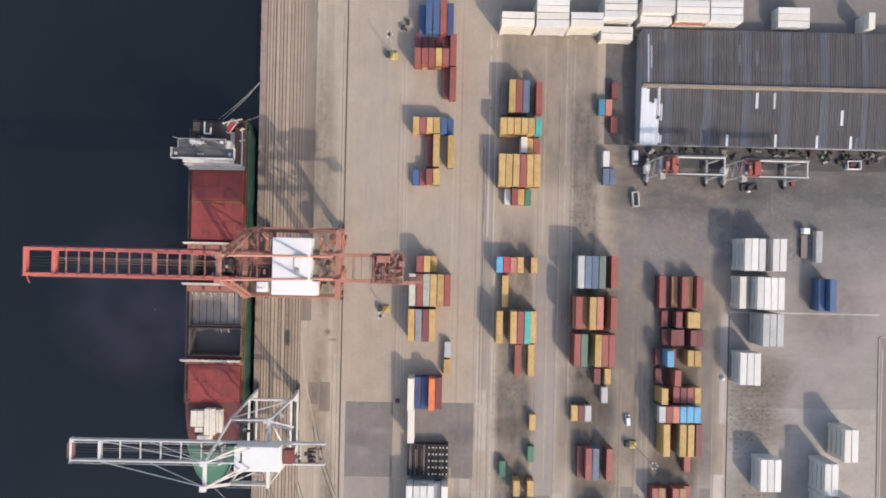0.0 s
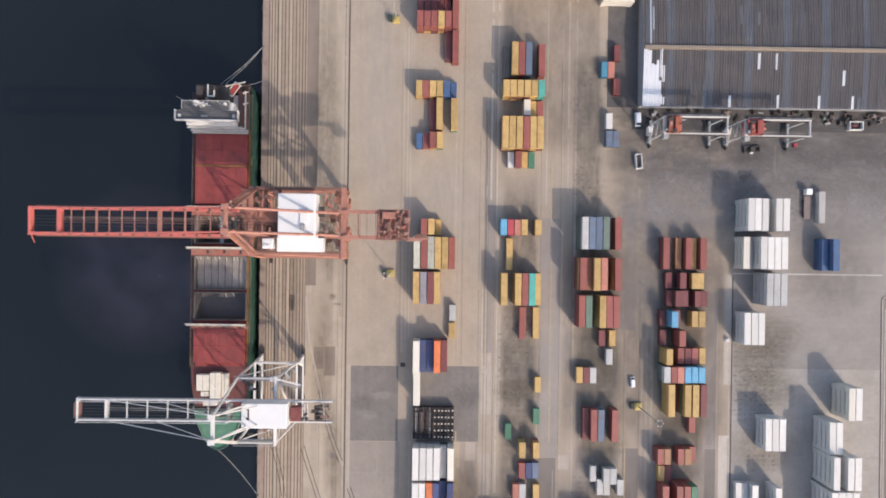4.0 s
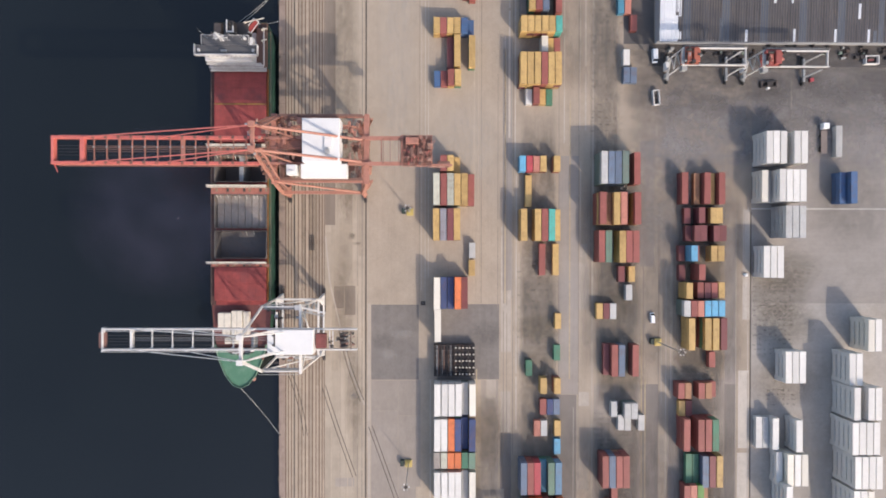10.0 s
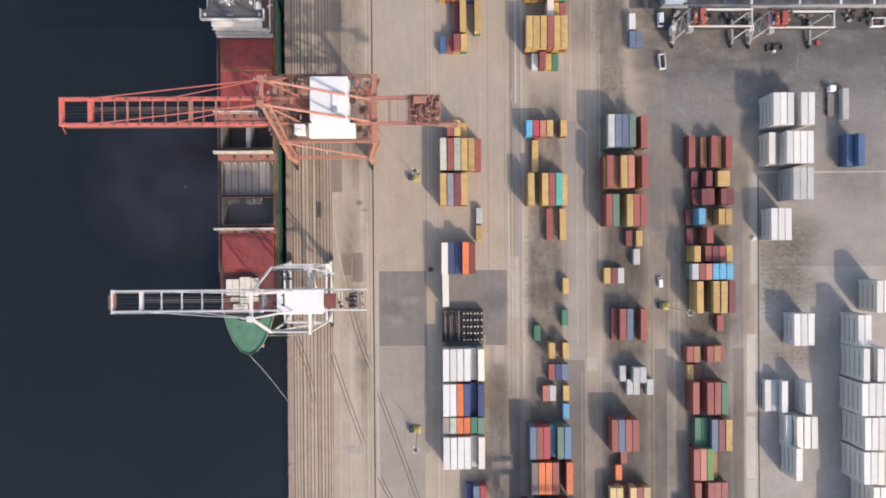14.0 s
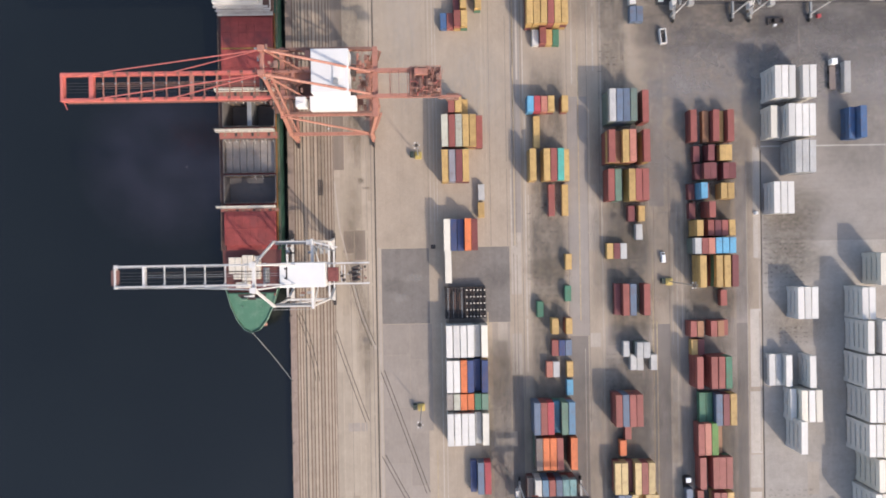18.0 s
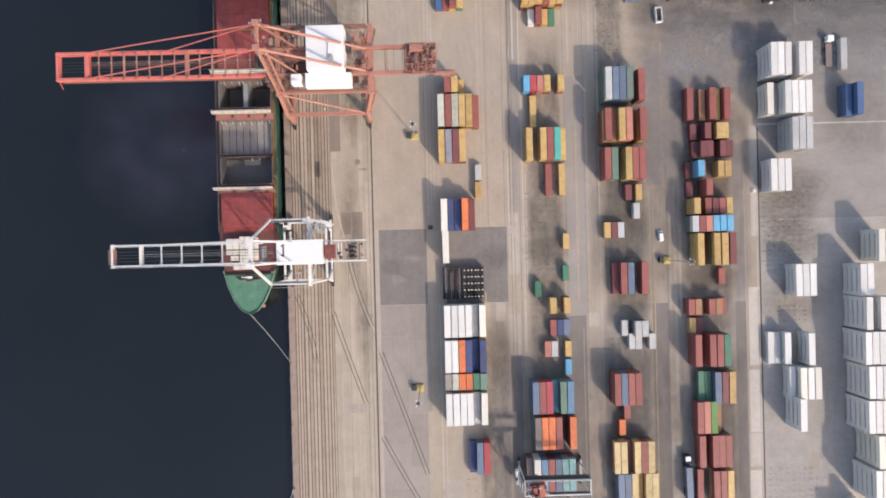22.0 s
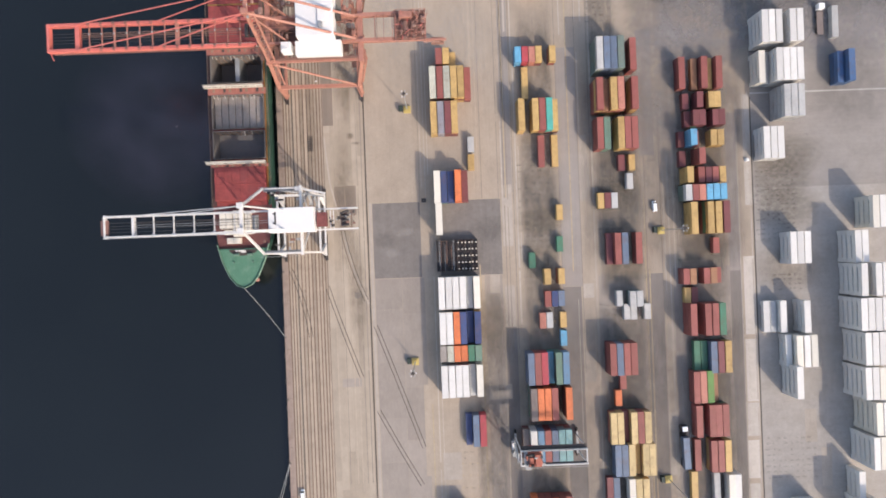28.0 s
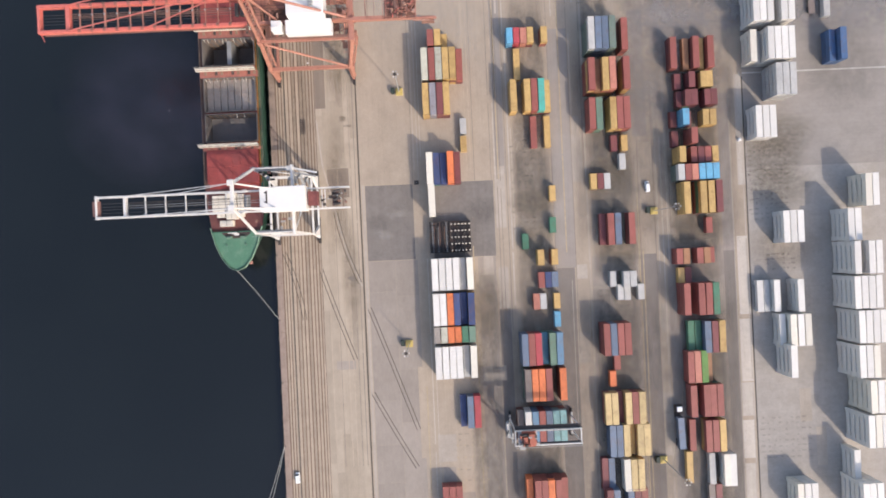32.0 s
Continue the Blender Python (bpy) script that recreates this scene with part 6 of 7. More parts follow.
for x, y in ((-19.2, 74.6), (-20.2, -24.4), (-20.6, -123.0), (77.5, -75.4), (76.9, -173.0)):
    light_mast(x, y)


def van(x, y, turn, label, size=0.82):
    v = thing("van", label, "van", x, y, 0, turn)
    v.scale = (size, size, size)
    part("body", Shape().box(-0.95, -2.5, 0.4, 0.95, 2.5, 1.1, 0.12).box(-0.88, -2.3, 1.1, 0.88, 1.4, 1.95, 0.15), CAR_WHITE, v, "white painted body")
    part("windscreen", Shape().add([(-0.8, 1.42, 1.9), (0.8, 1.42, 1.9), (0.8, 2.0, 1.12), (-0.8, 2.0, 1.12)], [(3, 2, 1, 0)]), CAR_GLASS, v, "dark windscreen")
    part("side_glass", Shape().box(-0.9, -1.8, 1.3, -0.885, 1.2, 1.75).box(0.885, -1.8, 1.3, 0.9, 1.2, 1.75), CAR_GLASS, v)
    for wx in (-0.85, 0.85):
        for wy in (-1.6, 1.6):
            part("wheel", Shape().tube((wx - 0.1, wy, 0.34), (wx + 0.1, wy, 0.34), 0.34, 12), BLACK_RUBBER, v)


def truck(x, y, turn, label, load=None):
    v = thing("truck", label, "truck", x, y, 0, turn)
    part("chassis", Shape().box(-0.5, -6.2, 0.8, 0.5, 4.6, 1.1), DARK_STEEL, v)
    part("cab", Shape().box(-1.2, 3.2, 0.6, 1.2, 5.4, 2.9, 0.15), CAR_WHITE, v, "white truck cab")
    part("windscreen", Shape().box(-1.05, 5.38, 1.7, 1.05, 5.44, 2.6), CAR_GLASS, v)
    part("deck", Shape().box(-1.2, -6.4, 1.1, 1.2, 2.6, 1.3), load or DARK_STEEL, v)
    for wy in (4.2, 0.6, -4.0, -5.2):
        for wx in (-1.0, 1.0):
            part("wheel", Shape().tube((wx - 0.2, wy, 0.5), (wx + 0.2, wy, 0.5), 0.5, 12), BLACK_RUBBER, v)



# ---- shipping containers ----
LENGTH, WIDTH, HIGH = {40: 12.19, 20: 6.06}, 2.44, 2.59
MESHES = {}


def container_meshes(ft, key):
    """Body, roof and the two door leaves of a container in one paint; the doors face south."""
    if (ft, key) in MESHES:
        return MESHES[ft, key]
    L, W, H = LENGTH[ft], WIDTH, HIGH
    body = Shape()
    post = 0.16
    for x in (0, W - post):
        for y in (0, L - post):
            body.box(x, y, 0, x + post, y + post, H)
    for x in (0.02, W - 0.14):
        body.box(x, post, H - 0.14, x + 0.12, L - post, H - 0.04)
        for y0, y1 in ((post, 1.7), (L - 1.7, L - post)) if ft == 40 else ((post, L - post),):
            body.box(x, y0, 0.05, x + 0.12, y1, 0.62 if key in "wc" and ft == 40 else 0.20)
    body.box(post, L - post, H - 0.14, W - post, L - 0.02, H - 0.01).box(post, 0.02, H - 0.16, W - post, post, H - 0.01)
    waves, deep = (20 if ft == 40 else 10, 0.08) if key in "wc" else (16 if ft == 40 else 8, 0.10)
    for side in (0, 1):
        xs = []
        for k in range(waves):
            for f, d in ((0.0, 0.05), (0.3, 0.05), (0.45, deep), (0.8, deep)):
                xs.append((post + (k + f) * (L - 2 * post) / waves, d))
        xs.append((L - post, 0.05))
        n = len(xs)
        v = [((d if side == 0 else W - d), y, z) for z in (0.62 if key in "wc" and ft == 40 else 0.2, H - 0.14) for y, d in xs]
        body.add(v, [(k + 1, k, n + k, n + k + 1) if side == 0 else (k, k + 1, n + k + 1, n + k) for k in range(n - 1)])
    body.add([(post, L - 0.06, 0.1), (W - post, L - 0.06, 0.1), (W - post, L - 0.06, H - 0.1), (post, L - 0.06, H - 0.1)], [(1, 0, 3, 2)])
    body.box(0.34, 0.12, 0.08, W - 0.34, L - 0.1, 0.64 if key in "wc" and ft == 40 else 0.24)
    roof = Shape()
    ribs = 12 if ft == 40 else 6
    ys = []
    for k in range(ribs):
        for f, d in ((0.0, 0.0), (0.55, 0.0), (0.65, -0.012), (0.9, -0.012)):
            ys.append((post + (k + f) * (L - 2 * post) / ribs, d))
    ys.append((L - post, 0.0))
    n = len(ys)
    roof.add([(x, y, H - 0.03 + d) for x in (0.10, W - 0.10) for y, d in ys], [(k + 1, k, n + k, n + k + 1) for k in range(n - 1)])
    doors = []
    for side in (0, 1):
        d = Shape()
        x0, x1 = (post, W / 2 - 0.01) if side == 0 else (W / 2 + 0.01, W - post)
        d.box(x0, 0.06, 0.18, x1, 0.12, H - 0.16)
        for f in (0.3, 0.75):
            d.tube((x0 + f * (x1 - x0), 0.035, 0.15), (x0 + f * (x1 - x0), 0.035, H - 0.12), 0.022, 5)
        doors.append(d)
    MESHES[ft, key] = [s.mesh(name, PAINT[key]) for name, s in (("body", body), ("roof", roof), ("door", doors[0]), ("door", doors[1]))]
    return MESHES[ft, key]


YARD = random.Random(21)
BURIED = []


def container(x, y, z, ft, key, where, group, turn=0.0):
    size = "forty-foot" if ft == 40 else "twenty-foot"
    c = thing("shipping_container", f"{PAINTS[key][0]} {size} shipping container {where}", "shipping container", x, y, z, turn, group)
    for name, me in zip(("body", "roof", "door", "door"), container_meshes(ft, key)):
        o = new(name, me)
        o.parent = c


def stack(x, y, ft, key, high, group, turn=0.0):
    """One stack; the top container is a thing, those under it go into the joined lower tiers."""
    for level in range(high):
        top = level == high - 1
        px, py, angle = x + YARD.uniform(-0.05, 0.05), y + YARD.uniform(-0.08, 0.08), turn + YARD.uniform(-0.35, 0.35)
        if top:
            container(px, py, 0.02 + level * 2.6, ft, key, "on the yard paving" if level == 0 else f"topping a {('two', 'three', 'four', 'five')[level - 1]}-high stack", group, angle)
        else:
            key_low = "f" if key == "s" and x < 112 else key
            BURIED.append((px, py, 0.02 + level * 2.6, angle, ft, key_low if key_low in "wcblf" or (key == "s" and x > 112) or YARD.random() < 0.6 else YARD.choice("rrmmmyug")))


def row(x, y, spec, ft=40, pitch=2.65):
    """Stacks side by side from x to the east, their north ends at y. spec: paint and height of each stack, a dot for an empty slot."""
    for k, one in enumerate(spec.split()):
        if one != ".":
            key = "c" if one[0] == "w" and YARD.random() < 0.3 else one[0]
            stack(x + k * pitch, y - LENGTH[ft], ft, key, int(one[1]), "stacked containers in the yard")


def cross_row(x, y, spec, pitch=2.6):
    """Forty-foot stacks lying east to west from x, one behind the other from y to the north."""
    for k, one in enumerate(spec.split()):
        stack(x + LENGTH[40], y + k * pitch, 40, one[0], int(one[1]), "white container wall north of the yard", 90)


row(-9.3, 93.9, "b1 b3 b3 r3 n2", pitch=2.72)
row(-10.7, 83.2, "m1 m1 m1 m1 m1", ft=20)
row(2.8, 82.1, "r2")
row(-10.6, 75.7, "r3 r3 r3 y3 r3", ft=20)
row(0.5, 70.6, "m1")
row(3.0, 69.4, "r2")
row(-10.8, 50.0, "y2 r2 y2 y2 b2 b1", ft=20)
row(-5.5, 43.5, "m1 y2")
row(2.8, 43.4, "y2")
row(-10.5, 30.3, "b1 r1 r2 y2", ft=20)
row(22.9, 64.5, "d1 y3 r3 l3 . r2")
row(22.5, 50.0, "y3 y3 y3 y3 y3 t3", ft=20)
row(30.8, 43.3, "w2 y1 r1", ft=20)
row(22.3, 36.3, "y3 y3 y3 r3 y3 y3")
row(25.1, 23.5, "w1 r2 y1 g1", ft=20)
row(61.0, 59.1, "T1 p1", ft=20)
row(65.9, 52.4, "r1", ft=20)
row(65.9, 65.6, "m1", ft=20)
row(63.2, 39.2, "w1", ft=20)
row(63.3, 32.2, "l1 l1", ft=20)
row(-8.1, -3.1, "r3 y3 y1", ft=20)
row(-10.7, -9.9, "e3 r3 e3 y3 y3 r2")
row(-10.8, -23.2, "y3 h3 m3 y3")
row(3.2, -36.1, "s1", ft=20)
row(3.1, -43.1, "y1", ft=20)
row(-10.5, -49.5, "w3 n2 n2 o3 m2")
row(-10.2, -61.8, "c3")
row(-10.2, -90.1, "w3 w3 w3 w3 s2 w3", pitch=2.66)
row(-10.3, -103.5, "w3 w3 o3 n3 n2 n3", pitch=2.66)
row(-10.4, -116.2, "v3 e3 o3 o3 g3 j3", ft=20, pitch=2.66)
row(-10.2, -123.7, "w3 w3 w3 w3 s2 c3", pitch=2.66)
row(-1.5, -143.5, "n1 l2 x2")
row(-9.9, -177.8, "r2 r2 r2")
row(22.4, -2.8, "k2 x2 p2 y2 . y2", ft=20)
row(25.0, -10.0, "y1")
row(22.6, -23.3, "y3 . y3 r3 t3 y2")
row(30.4, -36.6, "r1 . y1")
row(36.7, -63.7, "y1", ft=20)
row(36.3, -76.0, "g1", ft=20)
row(25.4, -81.9, "g1", ft=20)
row(30.7, -88.4, "y2 . y2", ft=20)
row(31.0, -97.2, "r1 n1 l1", ft=20)
row(28.7, -105.5, "p1 s1 . y1", ft=20)
row(36.6, -112.7, "k1", ft=20)
row(22.7, -120.2, "l3 r3 x3 T2 j3 i3")
row(23.4, -133.7, "d3 o3 o3 r3 . o3")
row(20.2, -149.7, "d2 w3 i3 r3 l3 z3 z3")
row(22.6, -176.1, "o2 r3 r3 o3 r3 r2")
row(52.5, -1.7, "s4 l4 l4 f4 . r3")
row(52.0, -17.1, "r4 u3 y4 p4 . r4")
row(52.3, -31.5, "r3 j3 . y3 r3 r3")
row(61.5, -45.4, "m1 . y1", ft=20, pitch=2.0)
row(64.5, -52.5, "s1", ft=20)
row(53.0, -59.9, "y1 m1 s1", ft=20)
row(55.6, -75.6, "m1 r2 l2 . r2")
row(58.8, -98.1, "s1", ft=20)
row(63.3, -98.2, "s2 s2", ft=20)
row(61.5, -103.4, "s1 s1 . s1", ft=20)
row(54.1, -117.7, "r3 l3 r3 r3")
row(59.0, -130.3, "r1", ft=20)
row(57.0, -136.8, "o1", ft=20)
row(54.1, -144.8, "Y2 Y2 m1 Y2 r2 Y2", pitch=2.6)
row(55.3, -157.2, "l2 l2 Y2 y1 Y2 Y2")
row(52.4, -170.6, "m1 l1 . w2 Y2 Y2")
row(53.3, -182.0, "m2 l2 . l2 m2 r2")
row(85.2, -8.9, "r2 . u1 r2 y1 r2", pitch=2.88)
row(87.2, -22.5, "m1 . m2 . y2 y2", ft=20, pitch=2.3)
row(87.6, -29.4, "m1 m2 m2 . m2 m2", ft=20, pitch=2.5)
row(85.1, -37.2, "m1 k3 r1", ft=20, pitch=2.75)
row(96.7, -37.3, "y2 y2", ft=20)
row(85.2, -44.7, "m1", ft=20)
row(90.8, -44.4, "r3", ft=20)
row(86.0, -51.5, "y3 . r2 m2 r2 y2", ft=20, pitch=2.72)
row(85.2, -58.3, "s3 r3 p3 k3 k3 k3", ft=20)
row(87.1, -65.0, "y3 . y3 y3 m3", pitch=3.05)
row(97.2, -78.8, "r1", ft=20)
row(84.1, -90.4, "r2 u2 . r2 u2 r1", ft=20)
row(85.4, -97.9, "y1 m1", ft=20)
row(85.3, -103.8, "r3 . r3 r3 g3", pitch=2.75)
row(88.2, -118.8, "g1 g1 l2 m2 y2", pitch=2.75)
row(86.6, -130.2, "r2 p2 a2 u1")
row(87.1, -143.3, "r2 . r2 r2 r2", pitch=2.55)
row(87.1, -157.0, "r1 . r2 r2 y2")
row(85.4, -169.5, "y1")
row(94.2, -170.3, "s1 . w2 w2", pitch=2.3)
row(93.6, -182.6, "d1 m1")
row(115.1, 6.2, "w4 w4 w4 . w4 w4")
row(114.8, -8.3, "w3 s2 w4 w4 w4 w4")
row(122.6, -22.0, "s4 s4 s4")
row(115.7, -37.3, "w3 w3 w3")
row(146.7, -8.7, "b2 b3")
row(124.4, -77.8, "w3 w3 w3")
row(115.9, -104.2, "w1 s1 w2 . . w3", pitch=2.55)
row(122.5, -117.3, "w2 w3 w3 w3", pitch=2.8)
row(123.3, -128.7, "w4")
row(125.1, -181.8, "w3 w3 w3")
row(154.4, -65.1, "w4 w4")
row(147.2, -78.0, "w4 w4")
row(147.3, -90.5, "w5 . w5 w5")
row(146.7, -103.5, "w5 w5 w5 w5")
row(147.8, -116.4, "w5 w5 w5 w5")
row(147.4, -129.4, "w5 w5 w5")
row(151.0, -142.6, "w5 w5 w5")
row(149.5, -155.5, "w5 w5 w5")
row(147.2, -170.0, "w3")
row(146.4, -180.8, "w5 w5 w5")

# white stacks lying across, north of the yard
cross_row(21.9, 84.1, "c4 c4")
cross_row(35.0, 84.0, "w4 c4 c4 w4")
cross_row(47.8, 84.4, "c4 w4")
cross_row(60.6, 81.4, "c2 w2")
cross_row(60.4, 88.0, "w4 c4 w4")
cross_row(74.6, 87.2, "w3 c4 w4")
cross_row(87.6, 87.4, "c4 c4 w4")
cross_row(100.3, 87.5, "w4 w4 w4 w4")
cross_row(128.6, 87.9, "w2 c2 w2")
row(161.8, 93.2, "w3", ft=20)

# grey containers in the ship's middle hold
for k in range(7):
    container(-92.6 + 2.63 * k, -30.7, 3.92, 40, "v", "in the open hold of the ship", "containers in the ship's hold", 0)


for i, (x, y, z, angle, ft, key) in enumerate(BURIED):
    if abs(y - 87.4) < 0.5 and abs(x - 99.8) < 0.6 and 5 < z < 6:
        BURIED[i] = (x, y, z, angle, ft, "p")


def lower_tiers():
    """The containers that lie under others in the stacks, as one mesh."""
    verts, faces, index = [], [], []
    keys = sorted(PAINTS)
    for x, y, z, angle, ft, key in BURIED:
        m = pose(x, y, z, 0, 0, angle)
        for me in container_meshes(ft, key):
            n = len(verts)
            verts.extend((m @ v.co)[:] for v in me.vertices)
            for p in me.polygons:
                faces.append([n + i for i in p.vertices])
                index.append(keys.index(key))
    me = bpy.data.meshes.new("stacked_containers")
    me.from_pydata(verts, [], faces)
    for k in keys:
        me.materials.append(PAINT[k])
    me.polygons.foreach_set("material_index", index)
    me.update()
    tagged(new("stacked_containers", me), "lower tiers of mixed coloured steel shipping containers", "shipping containers", kind="stuff")


lower_tiers()


# ---- folded flat racks ----
def flat_rack(x, y, z, stakes):
    r = thing("flat_rack", "black steel flat rack with pale stake ends" if stakes else "black steel flat rack with open slatted deck", "flat rack", x, y, z, YARD.uniform(-0.4, 0.4), "folded flat racks in one block")
    L, W = 12.19, 2.44
    for xx in (0.0, W - 0.18):
        part("side_rail", Shape().box(xx, 0, 0, xx + 0.18, L, 0.42), RACK_BLACK, r)
    if z > 2.0:
        for k in range(7):
            part("cross_member", Shape().box(0.18, 0.3 + k * 1.88, 0.08, W - 0.18, 0.48 + k * 1.88, 0.3), RACK_BLACK, r)
    else:
        part("deck", Shape().box(0.18, 0.2, 0.1, W - 0.18, L - 0.2, 0.3), RACK_BLACK, r)
    for k in range((2 if stakes else 4) if z > 2.0 else 0):
        xx = 0.45 + (k * 1.2 if stakes else k * 0.45 + YARD.uniform(-0.1, 0.1))
        start = 0.2 if stakes else YARD.choice((0.2, 0.2, 1.4, 2.6))
        part("deck_slat", Shape().box(xx, start, 0.3, xx + 0.12, L - YARD.choice((0.2, 0.2, 1.8)), 0.4), RACK_BLACK if stakes else YARD.choice((CRANE_GREY, CRANE_GREY, TRACK_RUST, RACK_BLACK)), r)
    for yy in (0.0, L - 1.9):
        part("end_frame", Shape().box(0.05, yy, 0.42, W - 0.05, yy + 0.22, 0.58).box(0.05, yy + 1.6, 0.42, W - 0.05, yy + 1.82, 0.58).box(0.05, yy, 0.42, 0.28, yy + 1.8, 0.58).box(W - 0.28, yy, 0.42, W - 0.05, yy + 1.8, 0.58), RACK_BLACK, r)
    if stakes:
        for k in range(5):
            for xx in (0.2, W - 0.75):
                part("stake", Shape().box(xx, 0.5 + k * 2.55, 0.3, xx + 0.55, 1.0 + k * 2.55, 0.8, 0.04), SHIP_CREAM, r, "pale steel stake pocket")


for k in range(6):
    for level in range(5):
        flat_rack(-10.4 + 2.68 * k, -88.0, 0.02 + 0.62 * level, k > 2 and level == 4)


# ---- vehicles and small things ----
van(75.5, -65.7, 4, "small white van parked in a yard lane")
van(-66.1, -173.2, 2, "small white car parked on the quay")
van(76.0, 37.2, 182, "white panel van parked beside the warehouse", 1.08)


def open_skip(x, y, w, d, turn, label, load):
    s = thing("open_skip", label, "skip", x, y, 0.02, turn)
    for x0, y0, x1, y1 in ((-w / 2, -d / 2, -w / 2 + 0.3, d / 2), (w / 2 - 0.3, -d / 2, w / 2, d / 2), (-w / 2 + 0.3, -d / 2, w / 2 - 0.3, -d / 2 + 0.3), (-w / 2 + 0.3, d / 2 - 0.3, w / 2 - 0.3, d / 2)):
        part("side", Shape().box(x0, y0, 0, x1, y1, 1.8), CRANE_WHITE, s)
    part("floor", Shape().box(-w / 2 + 0.3, -d / 2 + 0.3, 0, w / 2 - 0.3, d / 2 - 0.3, 0.3), DARK_STEEL, s)
    for k in range(3):
        part("scrap_load", Shape().box(-w / 4, -d / 3 + k * d / 4, 0.3, w / 5, -d / 3 + k * d / 4 + d / 5, 0.9 + 0.3 * k, 0.1), load if k % 2 else DARK_STEEL, s)


def container_truck(x, y, turn):
    v = thing("container_truck", "dark tractor unit with white cab roof and a container chassis", "truck", x, y, 0, turn)
    part("chassis", Shape().box(-0.5, -14.2, 0.9, 0.5, 0.2, 1.15).box(-1.15, -14.2, 1.0, 1.15, -13.8, 1.25).box(-1.15, -2.2, 1.0, 1.15, -1.8, 1.25), DARK_STEEL, v)
    cab = part("cab", Shape().box(-1.2, 0.2, 0.6, 1.2, 2.6, 2.9, 0.15), RACK_BLACK, v, "dark truck cab")
    part("roof", Shape().box(-1.0, 0.4, 2.9, 1.0, 2.2, 3.2, 0.1), CAR_WHITE, cab, "white cab roof")
    part("windscreen", Shape().box(-1.05, 2.58, 1.6, 1.05, 2.64, 2.6), CAR_GLASS, cab)
    for wy in (1.6, -1.0, -2.2, -11.2, -12.4, -13.4):
        for wx in (-1.0, 1.0):
            part("wheel", Shape().tube((wx - 0.2, wy, 0.5), (wx + 0.2, wy, 0.5), 0.5, 12), BLACK_RUBBER, v)


container_truck(83.4, -154.0, 1.5)
container(83.4 - 1.22 + 0.35, -154.0 - 14.1, 1.26, 40, "l", "riding on a truck chassis", "containers on trucks", 1.5)

open_skip(76.5, 20.8, 2.5, 5.8, 5, "white-sided open steel skip with dark scrap inside", RACK_BLACK)
open_skip(161.8, 36.0, 5.4, 3.4, 0, "white-rimmed open skip with dull red scrap", PAINT["m"])
open_skip(179.0, 37.0, 5.0, 3.4, 8, "white-rimmed open skip with dull red scrap", PAINT["m"])
truck(143.0, 5.5, 0, "parked truck with white cab and dull brown flatbed", PAINT["d"])
row(146.9, 9.8, "s1", ft=40)

s = thing("drain_grate", "dark steel drain grate in the quay apron", "grate", -58.3, -36.3, 0.05)
part("frame", Shape().box(-1.0, -2.9, 0, -0.85, 2.9, 0.16).box(0.85, -2.9, 0, 1.0, 2.9, 0.16).box(-0.08, -2.9, 0, 0.08, 2.9, 0.16), DARK_STEEL, s)
for k in range(7):
    part("bar", Shape().box(-1.0, -2.8 + k * 0.9, 0.02, 1.0, -2.5 + k * 0.9, 0.2), DARK_STEEL, s)
s = thing("container_spreader", "dark container spreader frame with white head set down beside a gantry", "spreader", 121.2, 26.4, 0.02, 3)
for y in (-1.0, 1.0):
    part("side_beam", Shape().box(-2.9, y - 0.22, 0.3, 2.9, y + 0.22, 0.85, 0.04), DARK_STEEL, s)
for x in (-3.0, 3.0):
    part("end_beam", Shape().box(x - 0.25, -1.3, 0.0, x + 0.25, 1.3, 0.9, 0.04), RACK_BLACK, s)
part("head_block", Shape().box(-0.9, -0.75, 0.6, 0.9, 0.75, 1.5, 0.08), DARK_STEEL, s)
part("cabinet", Shape().box(-0.9, -1.9, 0.0, 0.2, -1.3, 1.2, 0.06), CAR_WHITE, s, "small white control cabinet")
s = thing("pallet_crate", "faded crimson crate on a dark pallet beside a gantry wheel", "crate", 138.3, 28.2, 0.02, 12)
part("pallet", Shape().box(-0.9, -0.8, 0, 0.9, 0.8, 0.15), RACK_BLACK, s)
part("crate", Shape().box(-0.8, -0.7, 0.15, 0.8, 0.7, 1.1, 0.06), PAINT["x"], s)
s = thing("pump_pit", "dark square pit cover beside the stacks", "pit cover", -14.7, -60.0, 0.0)
part("cover", Shape().box(-0.9, -0.8, 0, 0.9, 0.8, 0.35, 0.05), DARK_STEEL, s)
part("handle", Shape().box(-0.2, -0.05, 0.35, 0.2, 0.05, 0.42), CRANE_GREY, s)
clutter = random.Random(17)
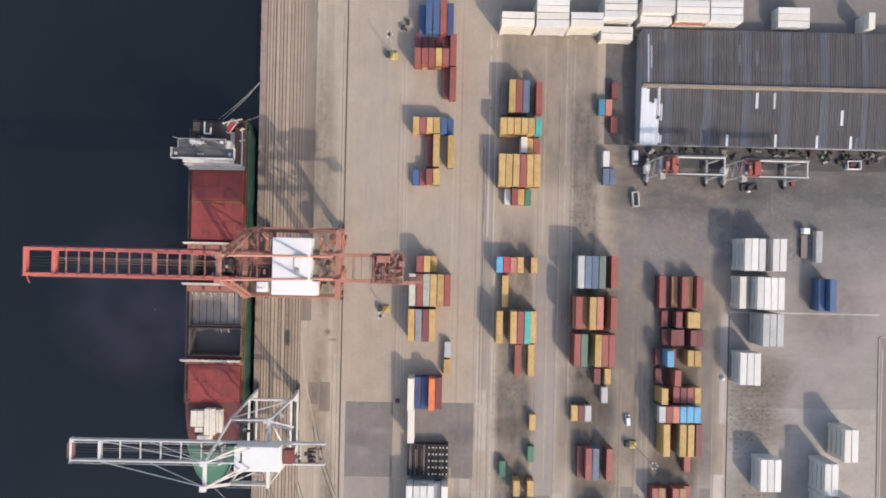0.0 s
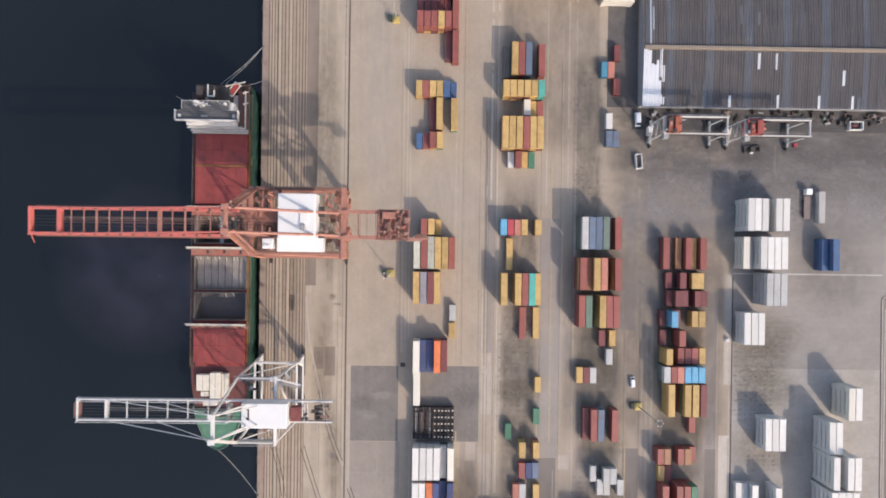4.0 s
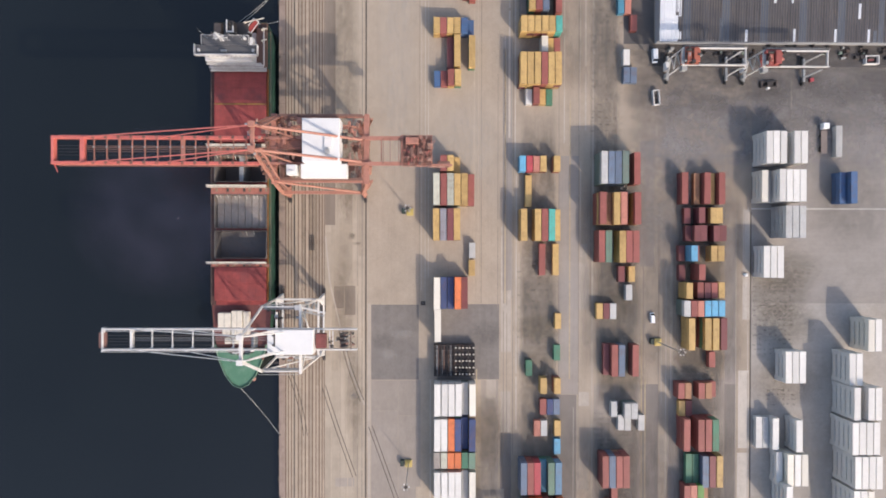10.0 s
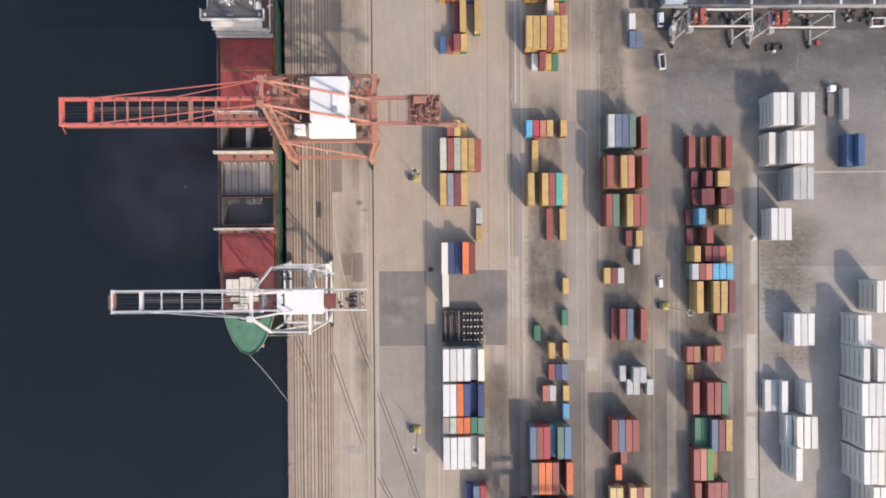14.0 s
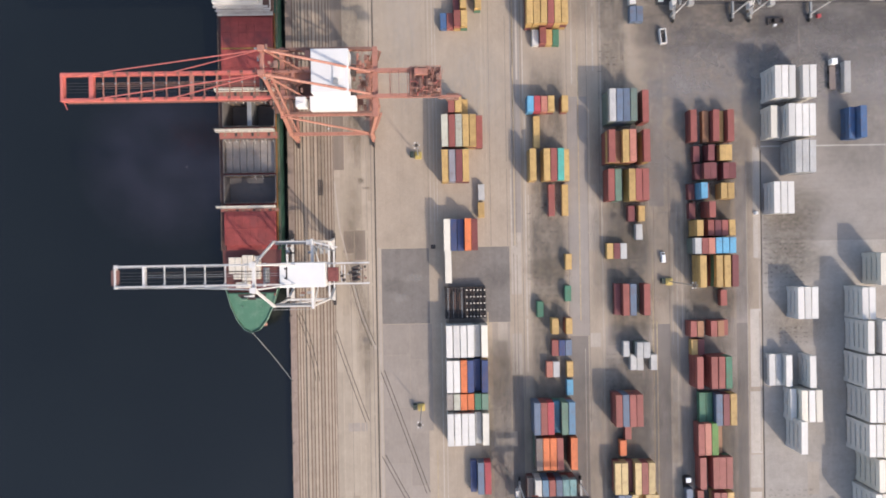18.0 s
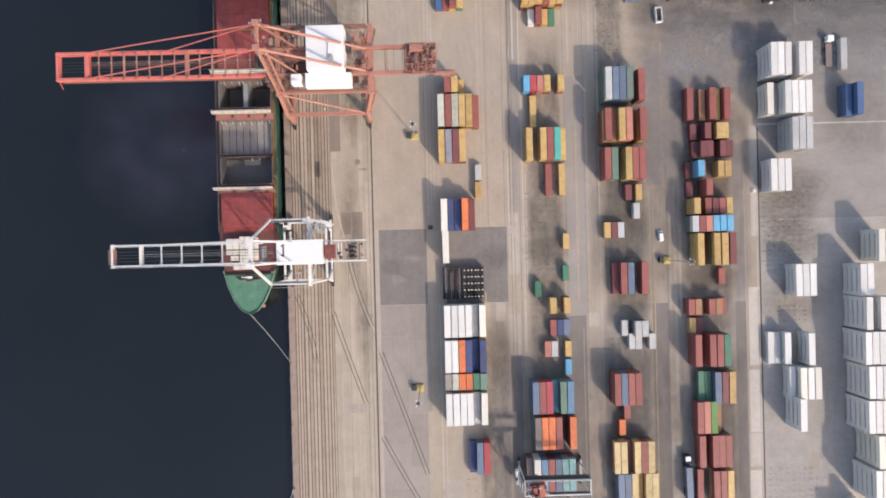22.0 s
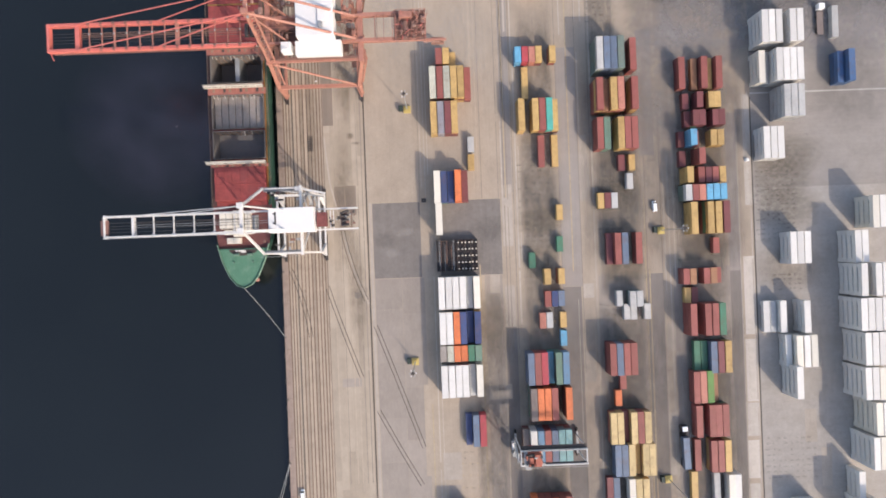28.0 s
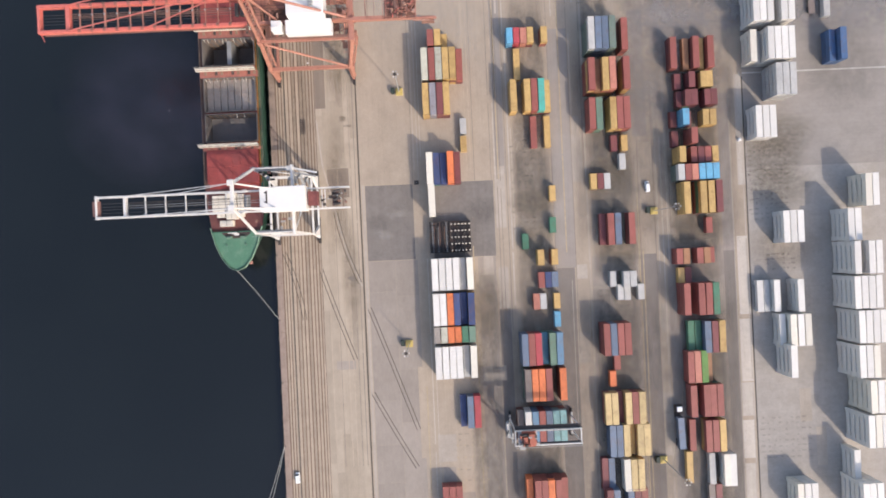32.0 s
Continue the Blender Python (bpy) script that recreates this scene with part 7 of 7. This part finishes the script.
for k in range(80):
    x, y = 106 + clutter.uniform(-26, 70), 39.0 + clutter.uniform(-2.4, 2.2)
    w, d, h = clutter.uniform(0.6, 2.2), clutter.uniform(0.6, 1.6), clutter.uniform(0.5, 1.8)
    s = thing("pallet_load", "weathered pallet load beside the warehouse wall", "pallet load", x, y, 0.02, clutter.uniform(-15, 15), "pallet loads along the wall")
    part("pallet", Shape().box(-w / 2, -d / 2, 0, w / 2, d / 2, 0.15), RACK_BLACK, s)
    part("load", Shape().box(-w / 2 + 0.05, -d / 2 + 0.05, 0.15, w / 2 - 0.05, d / 2 - 0.05, h, 0.08), clutter.choice((DARK_STEEL, RACK_BLACK, DARK_STEEL, RACK_BLACK, DARK_STEEL, PAINT["d"], DARK_STEEL, PAINT["f"], RACK_BLACK, CRANE_GREY)), s)

# painted lashing marks on the yard
marks = thing("yard_marks", "faded painted corner marks of container slots", "road marking", kind="structure")
for r in range(4):
    for c in range(6):
        part("corner_mark", Shape().box(-3.6 + 2.9 * c, -164.0 - 4.6 * r, 0, -2.9 + 2.9 * c, -163.6 - 4.6 * r, 0.022), YELLOW_LINE, marks)


pad = patch(-16.8, 83.9, -12.9, 89.4, PALE_STRIP, "small pale concrete pad beside the stacks", 0.02)
for x, y, w, d in ((-15.6, 85.8, 1.8, 1.6), (-13.7, 87.8, 1.3, 1.9), (-14.4, 84.9, 0.9, 0.8)):
    g = thing("generator", "dark boxed generator set on a pale concrete pad", "generator", x, y, 0.02, 5, "generators on the pad")
    part("housing", Shape().box(-w / 2, -d / 2, 0.15, w / 2, d / 2, 1.5, 0.06), DARK_STEEL, g)
    part("skid", Shape().box(-w / 2 - 0.1, -d / 2 - 0.1, 0, w / 2 + 0.1, d / 2 + 0.1, 0.15), CRANE_GREY, g, "grey steel skid")
    part("exhaust", Shape().tube((w / 4, 0, 1.5), (w / 4, 0, 1.9), 0.08, 8), CRANE_GREY, g)
b = thing("bulk_bag", "white bulk bag slumped beside the drain slot", "bag", 112.6, -48.8, 0.02, 12)
part("sack", Shape().box(-0.7, -0.6, 0, 0.7, 0.6, 1.0, 0.2), CAR_WHITE, b)
part("lifting_loop", Shape().beam((-0.5, -0.5, 1.1), (0.5, 0.5, 1.25), 0.08, 0.05).beam((-0.5, 0.5, 1.1), (0.5, -0.5, 1.22), 0.08, 0.05), ROPE, b)
